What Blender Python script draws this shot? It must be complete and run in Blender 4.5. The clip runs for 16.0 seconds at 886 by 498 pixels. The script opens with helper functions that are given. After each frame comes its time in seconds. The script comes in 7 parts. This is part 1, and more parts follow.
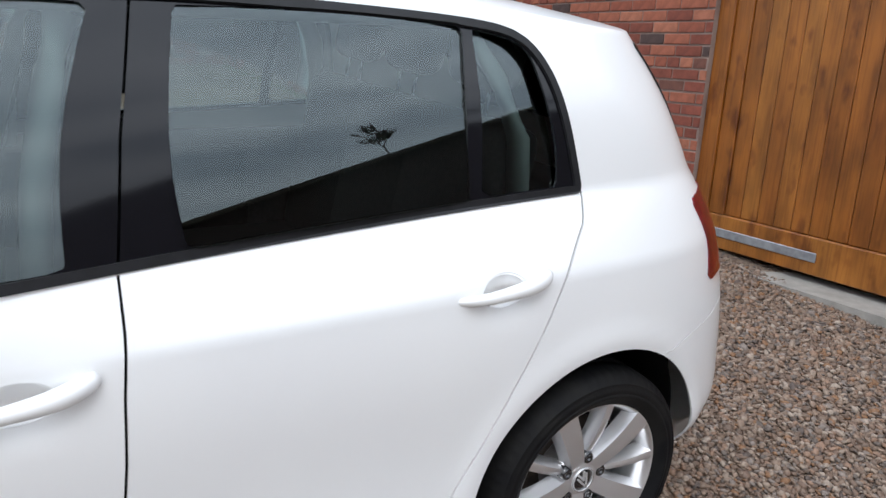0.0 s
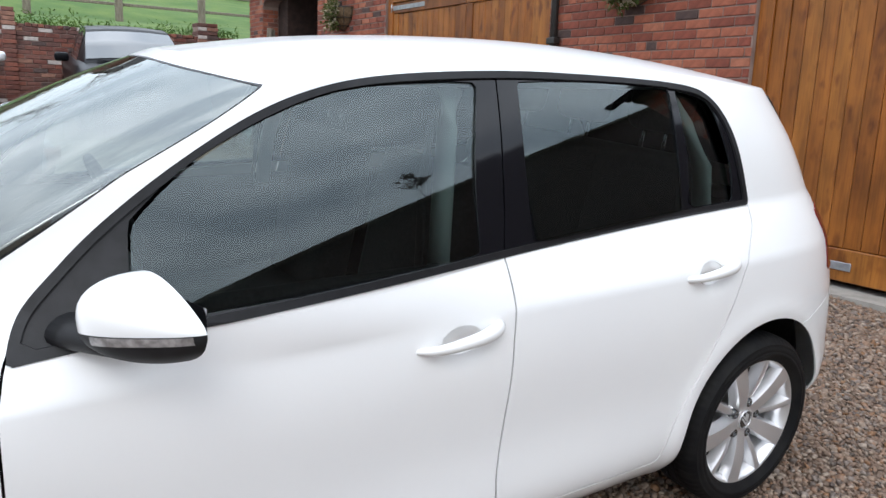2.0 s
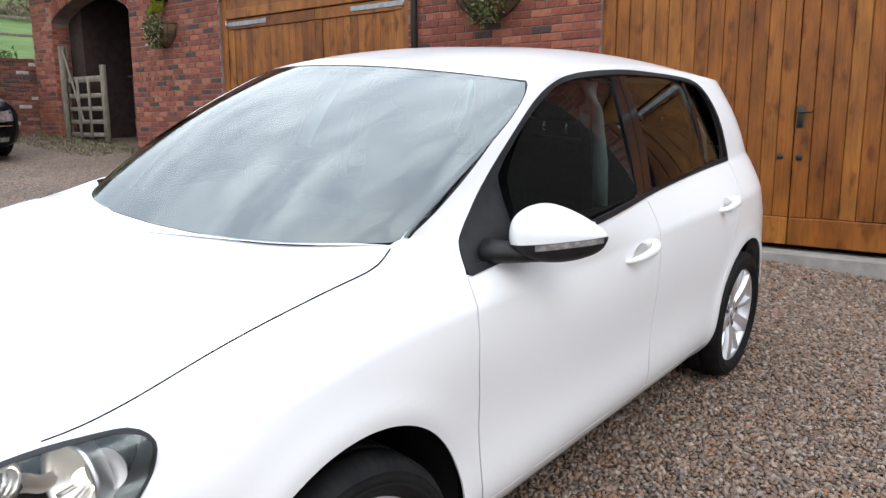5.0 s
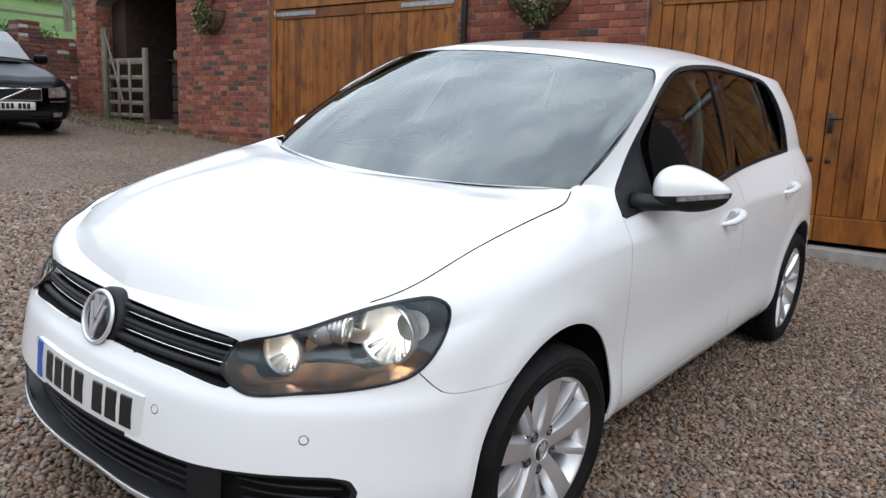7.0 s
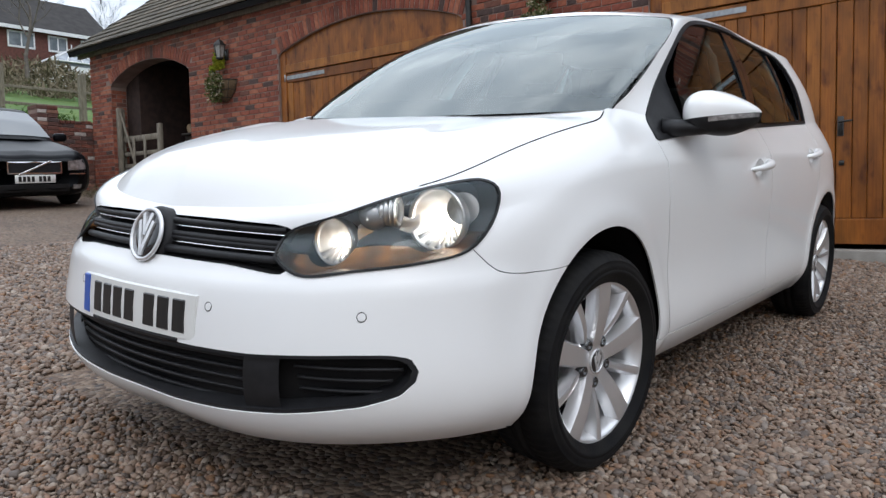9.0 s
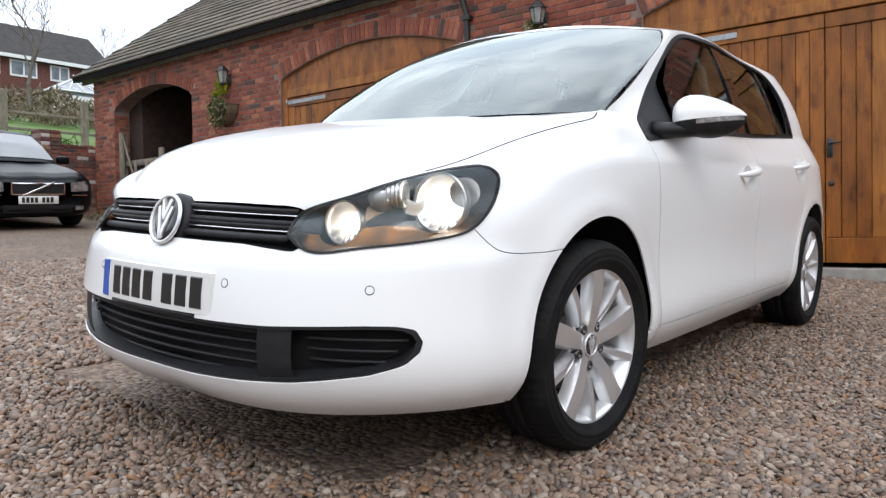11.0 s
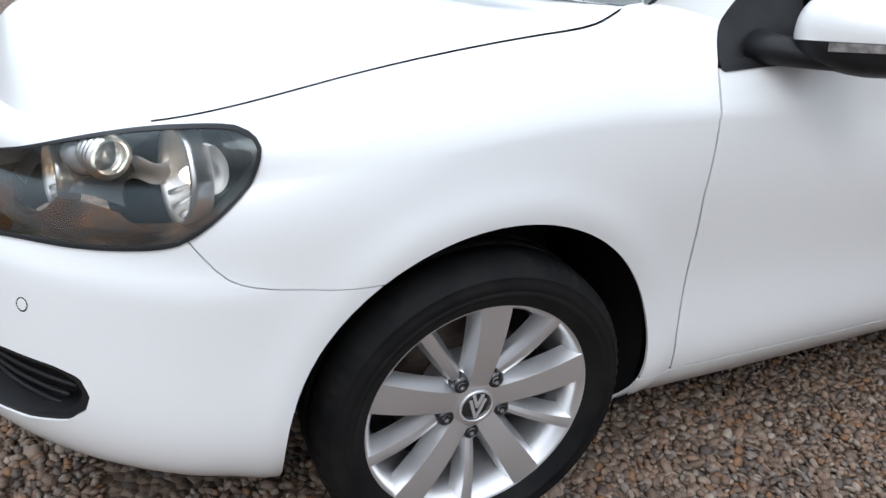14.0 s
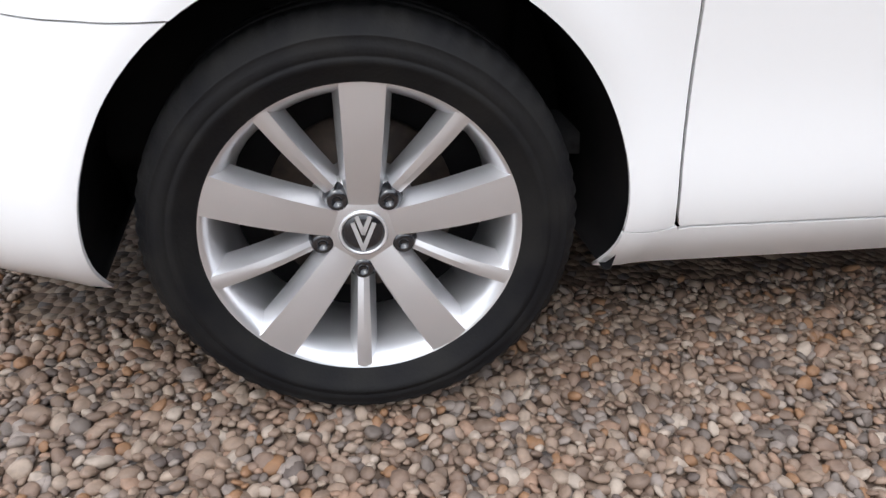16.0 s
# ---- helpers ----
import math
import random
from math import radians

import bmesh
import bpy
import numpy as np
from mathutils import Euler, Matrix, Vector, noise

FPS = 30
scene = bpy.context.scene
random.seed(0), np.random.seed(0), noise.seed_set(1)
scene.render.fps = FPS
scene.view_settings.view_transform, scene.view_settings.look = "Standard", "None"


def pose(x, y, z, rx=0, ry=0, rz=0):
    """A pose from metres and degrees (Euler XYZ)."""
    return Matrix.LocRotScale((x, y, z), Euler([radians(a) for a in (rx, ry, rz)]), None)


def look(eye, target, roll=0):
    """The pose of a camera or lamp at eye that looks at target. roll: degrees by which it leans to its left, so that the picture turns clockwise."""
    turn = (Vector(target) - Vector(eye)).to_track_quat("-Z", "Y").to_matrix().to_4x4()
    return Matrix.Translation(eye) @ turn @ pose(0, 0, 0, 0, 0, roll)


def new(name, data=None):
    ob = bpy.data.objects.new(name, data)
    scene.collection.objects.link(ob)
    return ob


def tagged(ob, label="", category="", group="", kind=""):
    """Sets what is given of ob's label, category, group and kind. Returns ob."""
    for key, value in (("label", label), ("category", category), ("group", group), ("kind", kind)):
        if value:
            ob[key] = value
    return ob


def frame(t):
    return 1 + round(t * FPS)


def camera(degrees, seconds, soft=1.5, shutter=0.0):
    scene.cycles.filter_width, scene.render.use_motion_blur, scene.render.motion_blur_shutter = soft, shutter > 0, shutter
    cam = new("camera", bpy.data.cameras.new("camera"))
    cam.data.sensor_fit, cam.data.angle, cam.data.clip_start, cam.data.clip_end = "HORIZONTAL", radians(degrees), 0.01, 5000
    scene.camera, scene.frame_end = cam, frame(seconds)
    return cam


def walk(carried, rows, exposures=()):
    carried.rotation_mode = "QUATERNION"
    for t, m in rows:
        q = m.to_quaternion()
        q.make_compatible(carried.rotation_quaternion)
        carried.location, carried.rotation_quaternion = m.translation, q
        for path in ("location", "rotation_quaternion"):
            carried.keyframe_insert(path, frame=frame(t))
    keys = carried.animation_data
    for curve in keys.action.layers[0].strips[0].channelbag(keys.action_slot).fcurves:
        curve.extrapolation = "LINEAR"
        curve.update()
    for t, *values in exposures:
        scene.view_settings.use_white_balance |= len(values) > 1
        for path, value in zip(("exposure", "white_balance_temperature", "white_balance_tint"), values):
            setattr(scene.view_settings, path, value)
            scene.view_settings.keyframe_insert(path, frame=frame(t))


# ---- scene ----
# the yard slopes gently up towards the wall's far end; the camera's rows are given in the yard's own frame
YARD = pose(0, 0, 0, 3.8, -1.7, 0)
cam = camera(61.0, 16.0, soft=1.4, shutter=0.15)
PATH = [
    (0, (0.094, -2.013, 1.437), (1.091, -0.397, 0.808), 3.81),
    (0.5, (-0.167, -2.055, 1.440), (0.853, -0.428, 0.881), 5.12),
    (1, (-0.445, -2.088, 1.460), (0.573, -0.471, 0.873), 2.99),
    (1.5, (-0.646, -2.178, 1.476), (0.344, -0.513, 0.977), 2.34),
    (2, (-0.864, -2.194, 1.491), (0.191, -0.580, 0.960), 2.87),
    (2.5, (-1.143, -2.077, 1.448), (0.116, -0.613, 0.930), 2.57),
    (3, (-1.364, -2.035, 1.434), (-0.029, -0.618, 0.975), 2.89),
    (5.5, (-2.491, -1.825, 1.401), (-0.930, -0.669, 0.925), 2.29),
    (6, (-2.673, -1.812, 1.373), (-1.110, -0.658, 0.899), 3.70),
    (6.5, (-2.867, -1.756, 1.328), (-1.313, -0.598, 0.834), 3.09),
    (7, (-3.019, -1.764, 1.328), (-1.474, -0.583, 0.862), 4.37),
    (7.5, (-3.184, -1.814, 1.310), (-1.654, -0.614, 0.839), 2.29),
    (8, (-3.165, -1.791, 1.184), (-1.635, -0.581, 0.742), 2.10),
    (8.5, (-3.114, -1.750, 0.977), (-1.572, -0.519, 0.649), 1.04),
    (11, (-3.234, -1.831, 0.770), (-1.672, -0.596, 0.590), 0.94),
    (11.5, (-3.145, -1.757, 0.744), (-1.599, -0.518, 0.473), 2.01),
    (12, (-3.038, -1.668, 0.984), (-1.571, -0.421, 0.442), 1.31),
    (12.5, (-2.863, -1.645, 1.205), (-1.513, -0.340, 0.517), 2.79),
    (13, (-2.586, -1.732, 1.198), (-1.388, -0.301, 0.480), 4.78),
    (13.5, (-2.285, -1.775, 1.194), (-1.199, -0.258, 0.473), 5.96),
    (14, (-1.957, -1.779, 1.127), (-1.027, -0.211, 0.305), 7.24),
    (14.5, (-1.676, -1.861, 1.116), (-1.066, -0.162, 0.255), 6.29),
    (15, (-1.508, -1.916, 1.098), (-1.036, -0.230, 0.131), 6.09),
    (15.5, (-1.432, -1.895, 0.980), (-1.054, -0.215, -0.037), 4.01),
    (16, (-1.373, -1.775, 0.803), (-1.009, -0.067, -0.171), 2.89),
]
EXPOSURES = [(0.0, -0.1, 6200, 9), (3.0, 0.0, 6250, 9), (5.5, -0.02, 6300, 10), (6.5, -0.28, 6250, 9), (7.0, -0.45, 6200, 9), (8.5, -0.60, 6200, 9), (11.0, -0.12, 6350, 10), (12.0, -0.12, 6350, 10), (13.0, -0.16, 6250, 9), (14.0, -0.34, 6100, 8), (14.5, -0.24, 6100, 8), (15.0, -0.05, 6150, 9), (15.5, 0.02, 6250, 10), (16.0, 0.32, 6350, 11)]
walk(cam, [(t, YARD @ look(eye, target, roll)) for t, eye, target, roll in PATH], EXPOSURES)

# ---- light: a bright overcast sky ----
world = bpy.data.worlds.new("overcast_sky")
scene.world = world
world.use_nodes = True
wn = world.node_tree
wn.nodes.clear()
w_out = wn.nodes.new("ShaderNodeOutputWorld")
w_bg = wn.nodes.new("ShaderNodeBackground")
w_sky = wn.nodes.new("ShaderNodeTexSky")
w_sky.sky_type = "NISHITA"
w_sky.sun_disc = False
w_sky.sun_elevation = radians(38)
w_sky.sun_rotation = radians(215)
w_sky.air_density, w_sky.dust_density, w_sky.ozone_density = 1.0, 4.0, 1.0
w_cloud = wn.nodes.new("ShaderNodeTexNoise")
w_coord = wn.nodes.new("ShaderNodeTexCoord")
w_map = wn.nodes.new("ShaderNodeMapping")
w_map.inputs["Scale"].default_value = (1.6, 1.6, 4.5)
w_cloud.inputs["Scale"].default_value = 1.7
w_cloud.inputs["Detail"].default_value = 5.0
w_cloud.inputs["Roughness"].default_value = 0.55
w_ramp = wn.nodes.new("ShaderNodeValToRGB")
w_ramp.color_ramp.elements[0].position, w_ramp.color_ramp.elements[0].color = 0.36, (0.55, 0.60, 0.67, 1)
w_ramp.color_ramp.elements[1].position, w_ramp.color_ramp.elements[1].color = 0.66, (0.97, 1.0, 1.05, 1)
w_gain = wn.nodes.new("ShaderNodeMix")
w_gain.data_type = "RGBA"
w_gain.inputs["Factor"].default_value = 0.88
w_scale = wn.nodes.new("ShaderNodeVectorMath")
w_scale.operation = "SCALE"
w_scale.inputs["Scale"].default_value = 12.0
w_bg.inputs["Strength"].default_value = 0.1
wn.links.new(w_coord.outputs["Generated"], w_map.inputs["Vector"])
wn.links.new(w_map.outputs["Vector"], w_cloud.inputs["Vector"])
wn.links.new(w_cloud.outputs["Fac"], w_ramp.inputs["Fac"])
wn.links.new(w_ramp.outputs["Color"], w_scale.inputs[0])
wn.links.new(w_sky.outputs["Color"], w_gain.inputs[6])
wn.links.new(w_scale.outputs["Vector"], w_gain.inputs[7])
# an overcast sky is brighter overhead than at the horizon
w_sep = wn.nodes.new("ShaderNodeSeparateXYZ")
w_high = wn.nodes.new("ShaderNodeMapRange")
w_high.inputs["To Min"].default_value, w_high.inputs["To Max"].default_value = 0.95, 2.85
w_lift = wn.nodes.new("ShaderNodeVectorMath")
w_lift.operation = "SCALE"
wn.links.new(w_coord.outputs["Generated"], w_sep.inputs["Vector"])
wn.links.new(w_sep.outputs["Z"], w_high.inputs["Value"])
wn.links.new(w_gain.outputs[2], w_lift.inputs[0])
wn.links.new(w_high.outputs["Result"], w_lift.inputs["Scale"])
# and its cloud is thinner over the field than over the yard
w_side = wn.nodes.new("ShaderNodeVectorMath")
w_side.operation = "DOT_PRODUCT"
w_side.inputs[1].default_value = (.30, .78, .55)
w_thin = wn.nodes.new("ShaderNodeMapRange")
w_thin.interpolation_type = "SMOOTHSTEP"
w_thin.inputs["From Min"].default_value, w_thin.inputs["From Max"].default_value = 0.35, 1.0
w_thin.inputs["To Min"].default_value, w_thin.inputs["To Max"].default_value = 1.0, 1.5
w_glow = wn.nodes.new("ShaderNodeVectorMath")
w_glow.operation = "SCALE"
wn.links.new(w_coord.outputs["Generated"], w_side.inputs[0])
wn.links.new(w_side.outputs["Value"], w_thin.inputs["Value"])
wn.links.new(w_lift.outputs["Vector"], w_glow.inputs[0])
wn.links.new(w_thin.outputs["Result"], w_glow.inputs["Scale"])
wn.links.new(w_glow.outputs["Vector"], w_bg.inputs["Color"])
wn.links.new(w_bg.outputs["Background"], w_out.inputs["Surface"])
sun = new("sun", bpy.data.lights.new("sun", "SUN"))
sun.data.energy, sun.data.angle, sun.data.color = 0.7, radians(25), (1.0, 0.99, 0.98)
sun.matrix_world = look((-6, -9, 12), (0, 0, 0))

from mathutils.bvhtree import BVHTree

# ---- tools ----
def spline(points, n, knots=None):
    """A natural cubic through the points at the knots (whole numbers if none are given), sampled at n (a count or an array of parameters)."""
    p = np.array(points, float)
    k = len(p)
    t = np.arange(k, dtype=float) if knots is None else np.asarray(knots, float)
    u = np.linspace(t[0], t[-1], n) if isinstance(n, int) else np.asarray(n, float)
    h = np.diff(t)
    a = np.zeros((k, k))
    b = np.zeros_like(p)
    a[0, 0] = a[-1, -1] = 1
    for i in range(1, k - 1):
        a[i, i - 1], a[i, i], a[i, i + 1] = h[i - 1], 2 * (h[i - 1] + h[i]), h[i]
        b[i] = 6 * ((p[i + 1] - p[i]) / h[i] - (p[i] - p[i - 1]) / h[i - 1])
    m = np.linalg.solve(a, b)
    i = np.clip(np.searchsorted(t, u, "right") - 1, 0, k - 2)
    f = ((u - t[i]) / h[i])[:, None]
    g = 1 - f
    return g * p[i] + f * p[i + 1] + ((g ** 3 - g) * m[i] + (f ** 3 - f) * m[i + 1]) * (h[i] ** 2)[:, None] / 6


def mesh_of(name, verts, faces, materials=(), smooth=True):
    me = bpy.data.meshes.new(name)
    me.from_pydata([tuple(v) for v in verts], [], [tuple(f) for f in faces])
    for m in materials:
        me.materials.append(m)
    if smooth:
        me.shade_smooth()
    me.update()
    return me


def part(name, source, material, parent=None, label="", smooth=True, auto=None):
    """Links a bmesh, a (verts, faces) pair or a mesh as ONE mesh object, under parent where given."""
    if isinstance(source, bmesh.types.BMesh):
        me = bpy.data.meshes.new(name)
        source.to_mesh(me)
        source.free()
        me.materials.append(material)
        if smooth:
            me.shade_smooth()
    elif isinstance(source, bpy.types.Mesh):
        me = source
    else:
        me = mesh_of(name, source[0], source[1], (material,), smooth)
    if auto is not None:
        me.shade_smooth()
        me.set_sharp_from_angle(angle=radians(auto))
    ob = new(name, me)
    if parent is not None:
        ob.parent = parent
    if label:
        tagged(ob, label)
    return ob


def thing(name, label, category, m=None, group="", kind=""):
    ob = new(name)
    ob.empty_display_size = 0.1
    if m is not None:
        ob.matrix_world = m
    return tagged(ob, label, category, group, kind)


def box(bm, x0, x1, y0, y1, z0, z1, bevel=0.0, segments=1):
    made = bmesh.ops.create_cube(bm, size=1.0, matrix=Matrix.Translation(((x0 + x1) / 2, (y0 + y1) / 2, (z0 + z1) / 2)) @ Matrix.Diagonal((x1 - x0, y1 - y0, z1 - z0, 1)))
    if bevel:
        edges = list({e for v in made["verts"] for e in v.link_edges})
        bmesh.ops.bevel(bm, geom=edges, offset=bevel, segments=segments, affect="EDGES", profile=0.5)


def boxed(*size, bevel=0.0, segments=1):
    bm = bmesh.new()
    box(bm, *size, bevel=bevel, segments=segments)
    return bm


def split(mesh, field):
    """Cuts a (verts, faces) mesh along field(verts) = 0: the pieces where it is negative and where it is positive."""
    v, faces = mesh
    f = field(v)
    f = np.where(np.abs(f) < 1e-6, 1e-6, f)
    sides = []
    for sign in (-1, 1):
        pts, index, cuts, out = [], {}, {}, []

        def old(i):
            if i not in index:
                index[i] = len(pts)
                pts.append(v[i])
            return index[i]

        def cut(i, j):
            key = (min(i, j), max(i, j))
            if key not in cuts:
                a, b = key
                w = f[a] / (f[a] - f[b])
                cuts[key] = len(pts)
                pts.append(v[a] + w * (v[b] - v[a]))
            return cuts[key]

        for face in faces:
            s = [f[i] * sign > 0 for i in face]
            if not any(s):
                continue
            if all(s):
                out.append([old(i) for i in face])
                continue
            ring = []
            for k, i in enumerate(face):
                j = face[(k + 1) % len(face)]
                if s[k]:
                    ring.append(old(i))
                if s[k] != s[(k + 1) % len(face)]:
                    ring.append(cut(i, j))
            if len(ring) > 2:
                out.append(ring)
        sides.append((np.array(pts).reshape(-1, 3), out))
    return sides


def outline(points, n=160, closed=True, smooth=True):
    """A closed 2D outline through points; a doubled point makes a sharp corner."""
    p = np.array(points, float)
    if not smooth:
        return p
    runs, run = [], [p[0]]
    q = np.vstack([p, p[:1]]) if closed else p
    for a in q[1:]:
        if np.allclose(a, run[-1]):
            runs.append(run)
            run = [a]
        else:
            run.append(a)
    runs.append(run)
    if len(runs) == 1 and closed:
        wrapped = np.vstack([p[-3:], p, p[:4]])
        return spline(wrapped, np.linspace(3, len(p) + 3, n, endpoint=False))
    return np.vstack([spline(r, max(2, int(n * len(r) / len(q))))[:-1] if len(r) > 1 else np.array(r) for r in runs])


def inside(q, ring):
    """Signed distance of 2D points q to the closed ring, negative inside."""
    a, b = ring, np.roll(ring, -1, 0)
    best = np.full(len(q), 1e9)
    odd = np.zeros(len(q), bool)
    for p0, p1 in zip(a, b):
        d = p1 - p0
        w = np.clip(((q - p0) @ d) / max(d @ d, 1e-12), 0, 1)
        best = np.minimum(best, np.hypot(*(q - p0 - w[:, None] * d).T))
        up = (p0[1] > q[:, 1]) != (p1[1] > q[:, 1])
        with np.errstate(divide="ignore", invalid="ignore"):
            odd ^= up & (q[:, 0] < (p1[0] - p0[0]) * (q[:, 1] - p0[1]) / (p1[1] - p0[1]) + p0[0])
    return np.where(odd, -best, best)

# ---- materials ----
def material(name, base, rough=0.5, metal=0.0, second=None, scale=8.0, detail=4.0, bump=0.0, bump_scale=60.0, coat=0.0, random_tone=0.0, spread=(0.35, 0.65), stretch=(1, 1, 1), rough_var=0.0, specular=0.5):
    """A surface with two tones mixed by noise at one scale and a bump at another, in object space."""
    m = bpy.data.materials.new(name)
    m.use_nodes = True
    nt = m.node_tree
    n, l = nt.nodes, nt.links
    b = n["Principled BSDF"]
    b.inputs["Base Color"].default_value = (*base, 1)
    b.inputs["Roughness"].default_value = rough
    b.inputs["Metallic"].default_value = metal
    b.inputs["Coat Weight"].default_value = coat
    b.inputs["Coat Roughness"].default_value = 0.03
    b.inputs["Specular IOR Level"].default_value = specular
    tc = n.new("ShaderNodeTexCoord")
    mp = n.new("ShaderNodeMapping")
    mp.inputs["Scale"].default_value = stretch
    l.new(tc.outputs["Object"], mp.inputs["Vector"])
    if second or rough_var:
        no = n.new("ShaderNodeTexNoise")
        no.inputs["Scale"].default_value = scale
        no.inputs["Detail"].default_value = detail
        l.new(mp.outputs["Vector"], no.inputs["Vector"])
    if second:
        r = n.new("ShaderNodeValToRGB")
        r.color_ramp.elements[0].position, r.color_ramp.elements[0].color = spread[0], (*base, 1)
        r.color_ramp.elements[1].position, r.color_ramp.elements[1].color = spread[1], (*second, 1)
        l.new(no.outputs["Fac"], r.inputs["Fac"])
        colour = r.outputs["Color"]
        if random_tone:
            oi = n.new("ShaderNodeObjectInfo")
            mr = n.new("ShaderNodeMapRange")
            mr.inputs["To Min"].default_value, mr.inputs["To Max"].default_value = 1 - random_tone, 1 + random_tone
            l.new(oi.outputs["Random"], mr.inputs["Value"])
            hs = n.new("ShaderNodeHueSaturation")
            l.new(mr.outputs["Result"], hs.inputs["Value"])
            l.new(colour, hs.inputs["Color"])
            colour = hs.outputs["Color"]
        l.new(colour, b.inputs["Base Color"])
    if rough_var:
        mr2 = n.new("ShaderNodeMapRange")
        mr2.inputs["To Min"].default_value, mr2.inputs["To Max"].default_value = rough - rough_var, rough + rough_var
        l.new(no.outputs["Fac"], mr2.inputs["Value"])
        l.new(mr2.outputs["Result"], b.inputs["Roughness"])
    if bump:
        nb = n.new("ShaderNodeTexNoise")
        nb.inputs["Scale"].default_value = bump_scale
        nb.inputs["Detail"].default_value = 3
        l.new(mp.outputs["Vector"], nb.inputs["Vector"])
        bu = n.new("ShaderNodeBump")
        bu.inputs["Strength"].default_value = bump
        bu.inputs["Distance"].default_value = 0.01
        l.new(nb.outputs["Fac"], bu.inputs["Height"])
        l.new(bu.outputs["Normal"], b.inputs["Normal"])
    return m


def glass(name, tint, rough=0.0, ior=1.45):
    m = bpy.data.materials.new(name)
    m.use_nodes = True
    b = m.node_tree.nodes["Principled BSDF"]
    b.inputs["Base Color"].default_value = (*tint, 1)
    b.inputs["Transmission Weight"].default_value = 1.0
    b.inputs["Roughness"].default_value = rough
    b.inputs["IOR"].default_value = ior
    return m


PAINT = material("white_paint", (0.79, 0.79, 0.79), rough=0.32, coat=0.7, second=(0.81, 0.81, 0.805), scale=2.0)
BLACK = material("black_plastic", (0.010, 0.010, 0.011), rough=0.5, second=(0.015, 0.015, 0.017), scale=30, bump=0.05, bump_scale=400, specular=0.28)
GLOSS = material("gloss_black", (0.007, 0.007, 0.009), rough=0.09, specular=0.4)
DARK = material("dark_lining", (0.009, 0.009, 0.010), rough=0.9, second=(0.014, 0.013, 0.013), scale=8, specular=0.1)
RUBBER = material("tyre_rubber", (0.006, 0.006, 0.007), rough=0.66, second=(0.013, 0.0125, 0.012), scale=14, bump=0.10, bump_scale=160, specular=0.15, rough_var=0.1)
ALLOY = material("alloy_silver", (0.70, 0.70, 0.71), rough=0.31, metal=0.78, second=(0.75, 0.75, 0.76), scale=4, coat=0.2)
CHROME = material("chrome", (0.86, 0.86, 0.88), rough=0.1, metal=1.0)


def toned(name, tones, rough=0.9, island=False, bump=0.4, bump_scale=80, grain=14.0, stretch=(1, 1, 1), grain_amount=0.25, specular=0.4):
    """One colour out of several for each piece (by object, or by island of a joined mesh), with grain and bump on top."""
    mt = bpy.data.materials.new(name)
    mt.use_nodes = True
    nt = mt.node_tree
    n, l = nt.nodes, nt.links
    b = n["Principled BSDF"]
    b.inputs["Roughness"].default_value = rough
    b.inputs["Specular IOR Level"].default_value = specular
    src = n.new("ShaderNodeNewGeometry").outputs["Random Per Island"] if island else n.new("ShaderNodeObjectInfo").outputs["Random"]
    r = n.new("ShaderNodeValToRGB")
    r.color_ramp.interpolation = "CONSTANT"
    while len(r.color_ramp.elements) < len(tones):
        r.color_ramp.elements.new(0.5)
    for k, (at, c) in enumerate(tones):
        r.color_ramp.elements[k].position = at
        r.color_ramp.elements[k].color = (*c, 1)
    l.new(src, r.inputs["Fac"])
    tc = n.new("ShaderNodeTexCoord")
    mp = n.new("ShaderNodeMapping")
    mp.inputs["Scale"].default_value = stretch
    l.new(tc.outputs["Object"], mp.inputs["Vector"])
    no = n.new("ShaderNodeTexNoise")
    no.inputs["Scale"].default_value, no.inputs["Detail"].default_value = grain, 6
    l.new(mp.outputs["Vector"], no.inputs["Vector"])
    mr = n.new("ShaderNodeMapRange")
    mr.inputs["From Min"].default_value, mr.inputs["From Max"].default_value = 0.3, 0.7
    mr.inputs["To Min"].default_value, mr.inputs["To Max"].default_value = 1 - grain_amount, 1 + grain_amount
    l.new(no.outputs["Fac"], mr.inputs["Value"])
    hs = n.new("ShaderNodeHueSaturation")
    l.new(mr.outputs["Result"], hs.inputs["Value"])
    l.new(r.outputs["Color"], hs.inputs["Color"])
    l.new(hs.outputs["Color"], b.inputs["Base Color"])
    if bump:
        nb = n.new("ShaderNodeTexNoise")
        nb.inputs["Scale"].default_value = bump_scale
        l.new(mp.outputs["Vector"], nb.inputs["Vector"])
        bu = n.new("ShaderNodeBump")
        bu.inputs["Strength"].default_value, bu.inputs["Distance"].default_value = bump, 0.006
        l.new(nb.outputs["Fac"], bu.inputs["Height"])
        l.new(bu.outputs["Normal"], b.inputs["Normal"])
    return mt


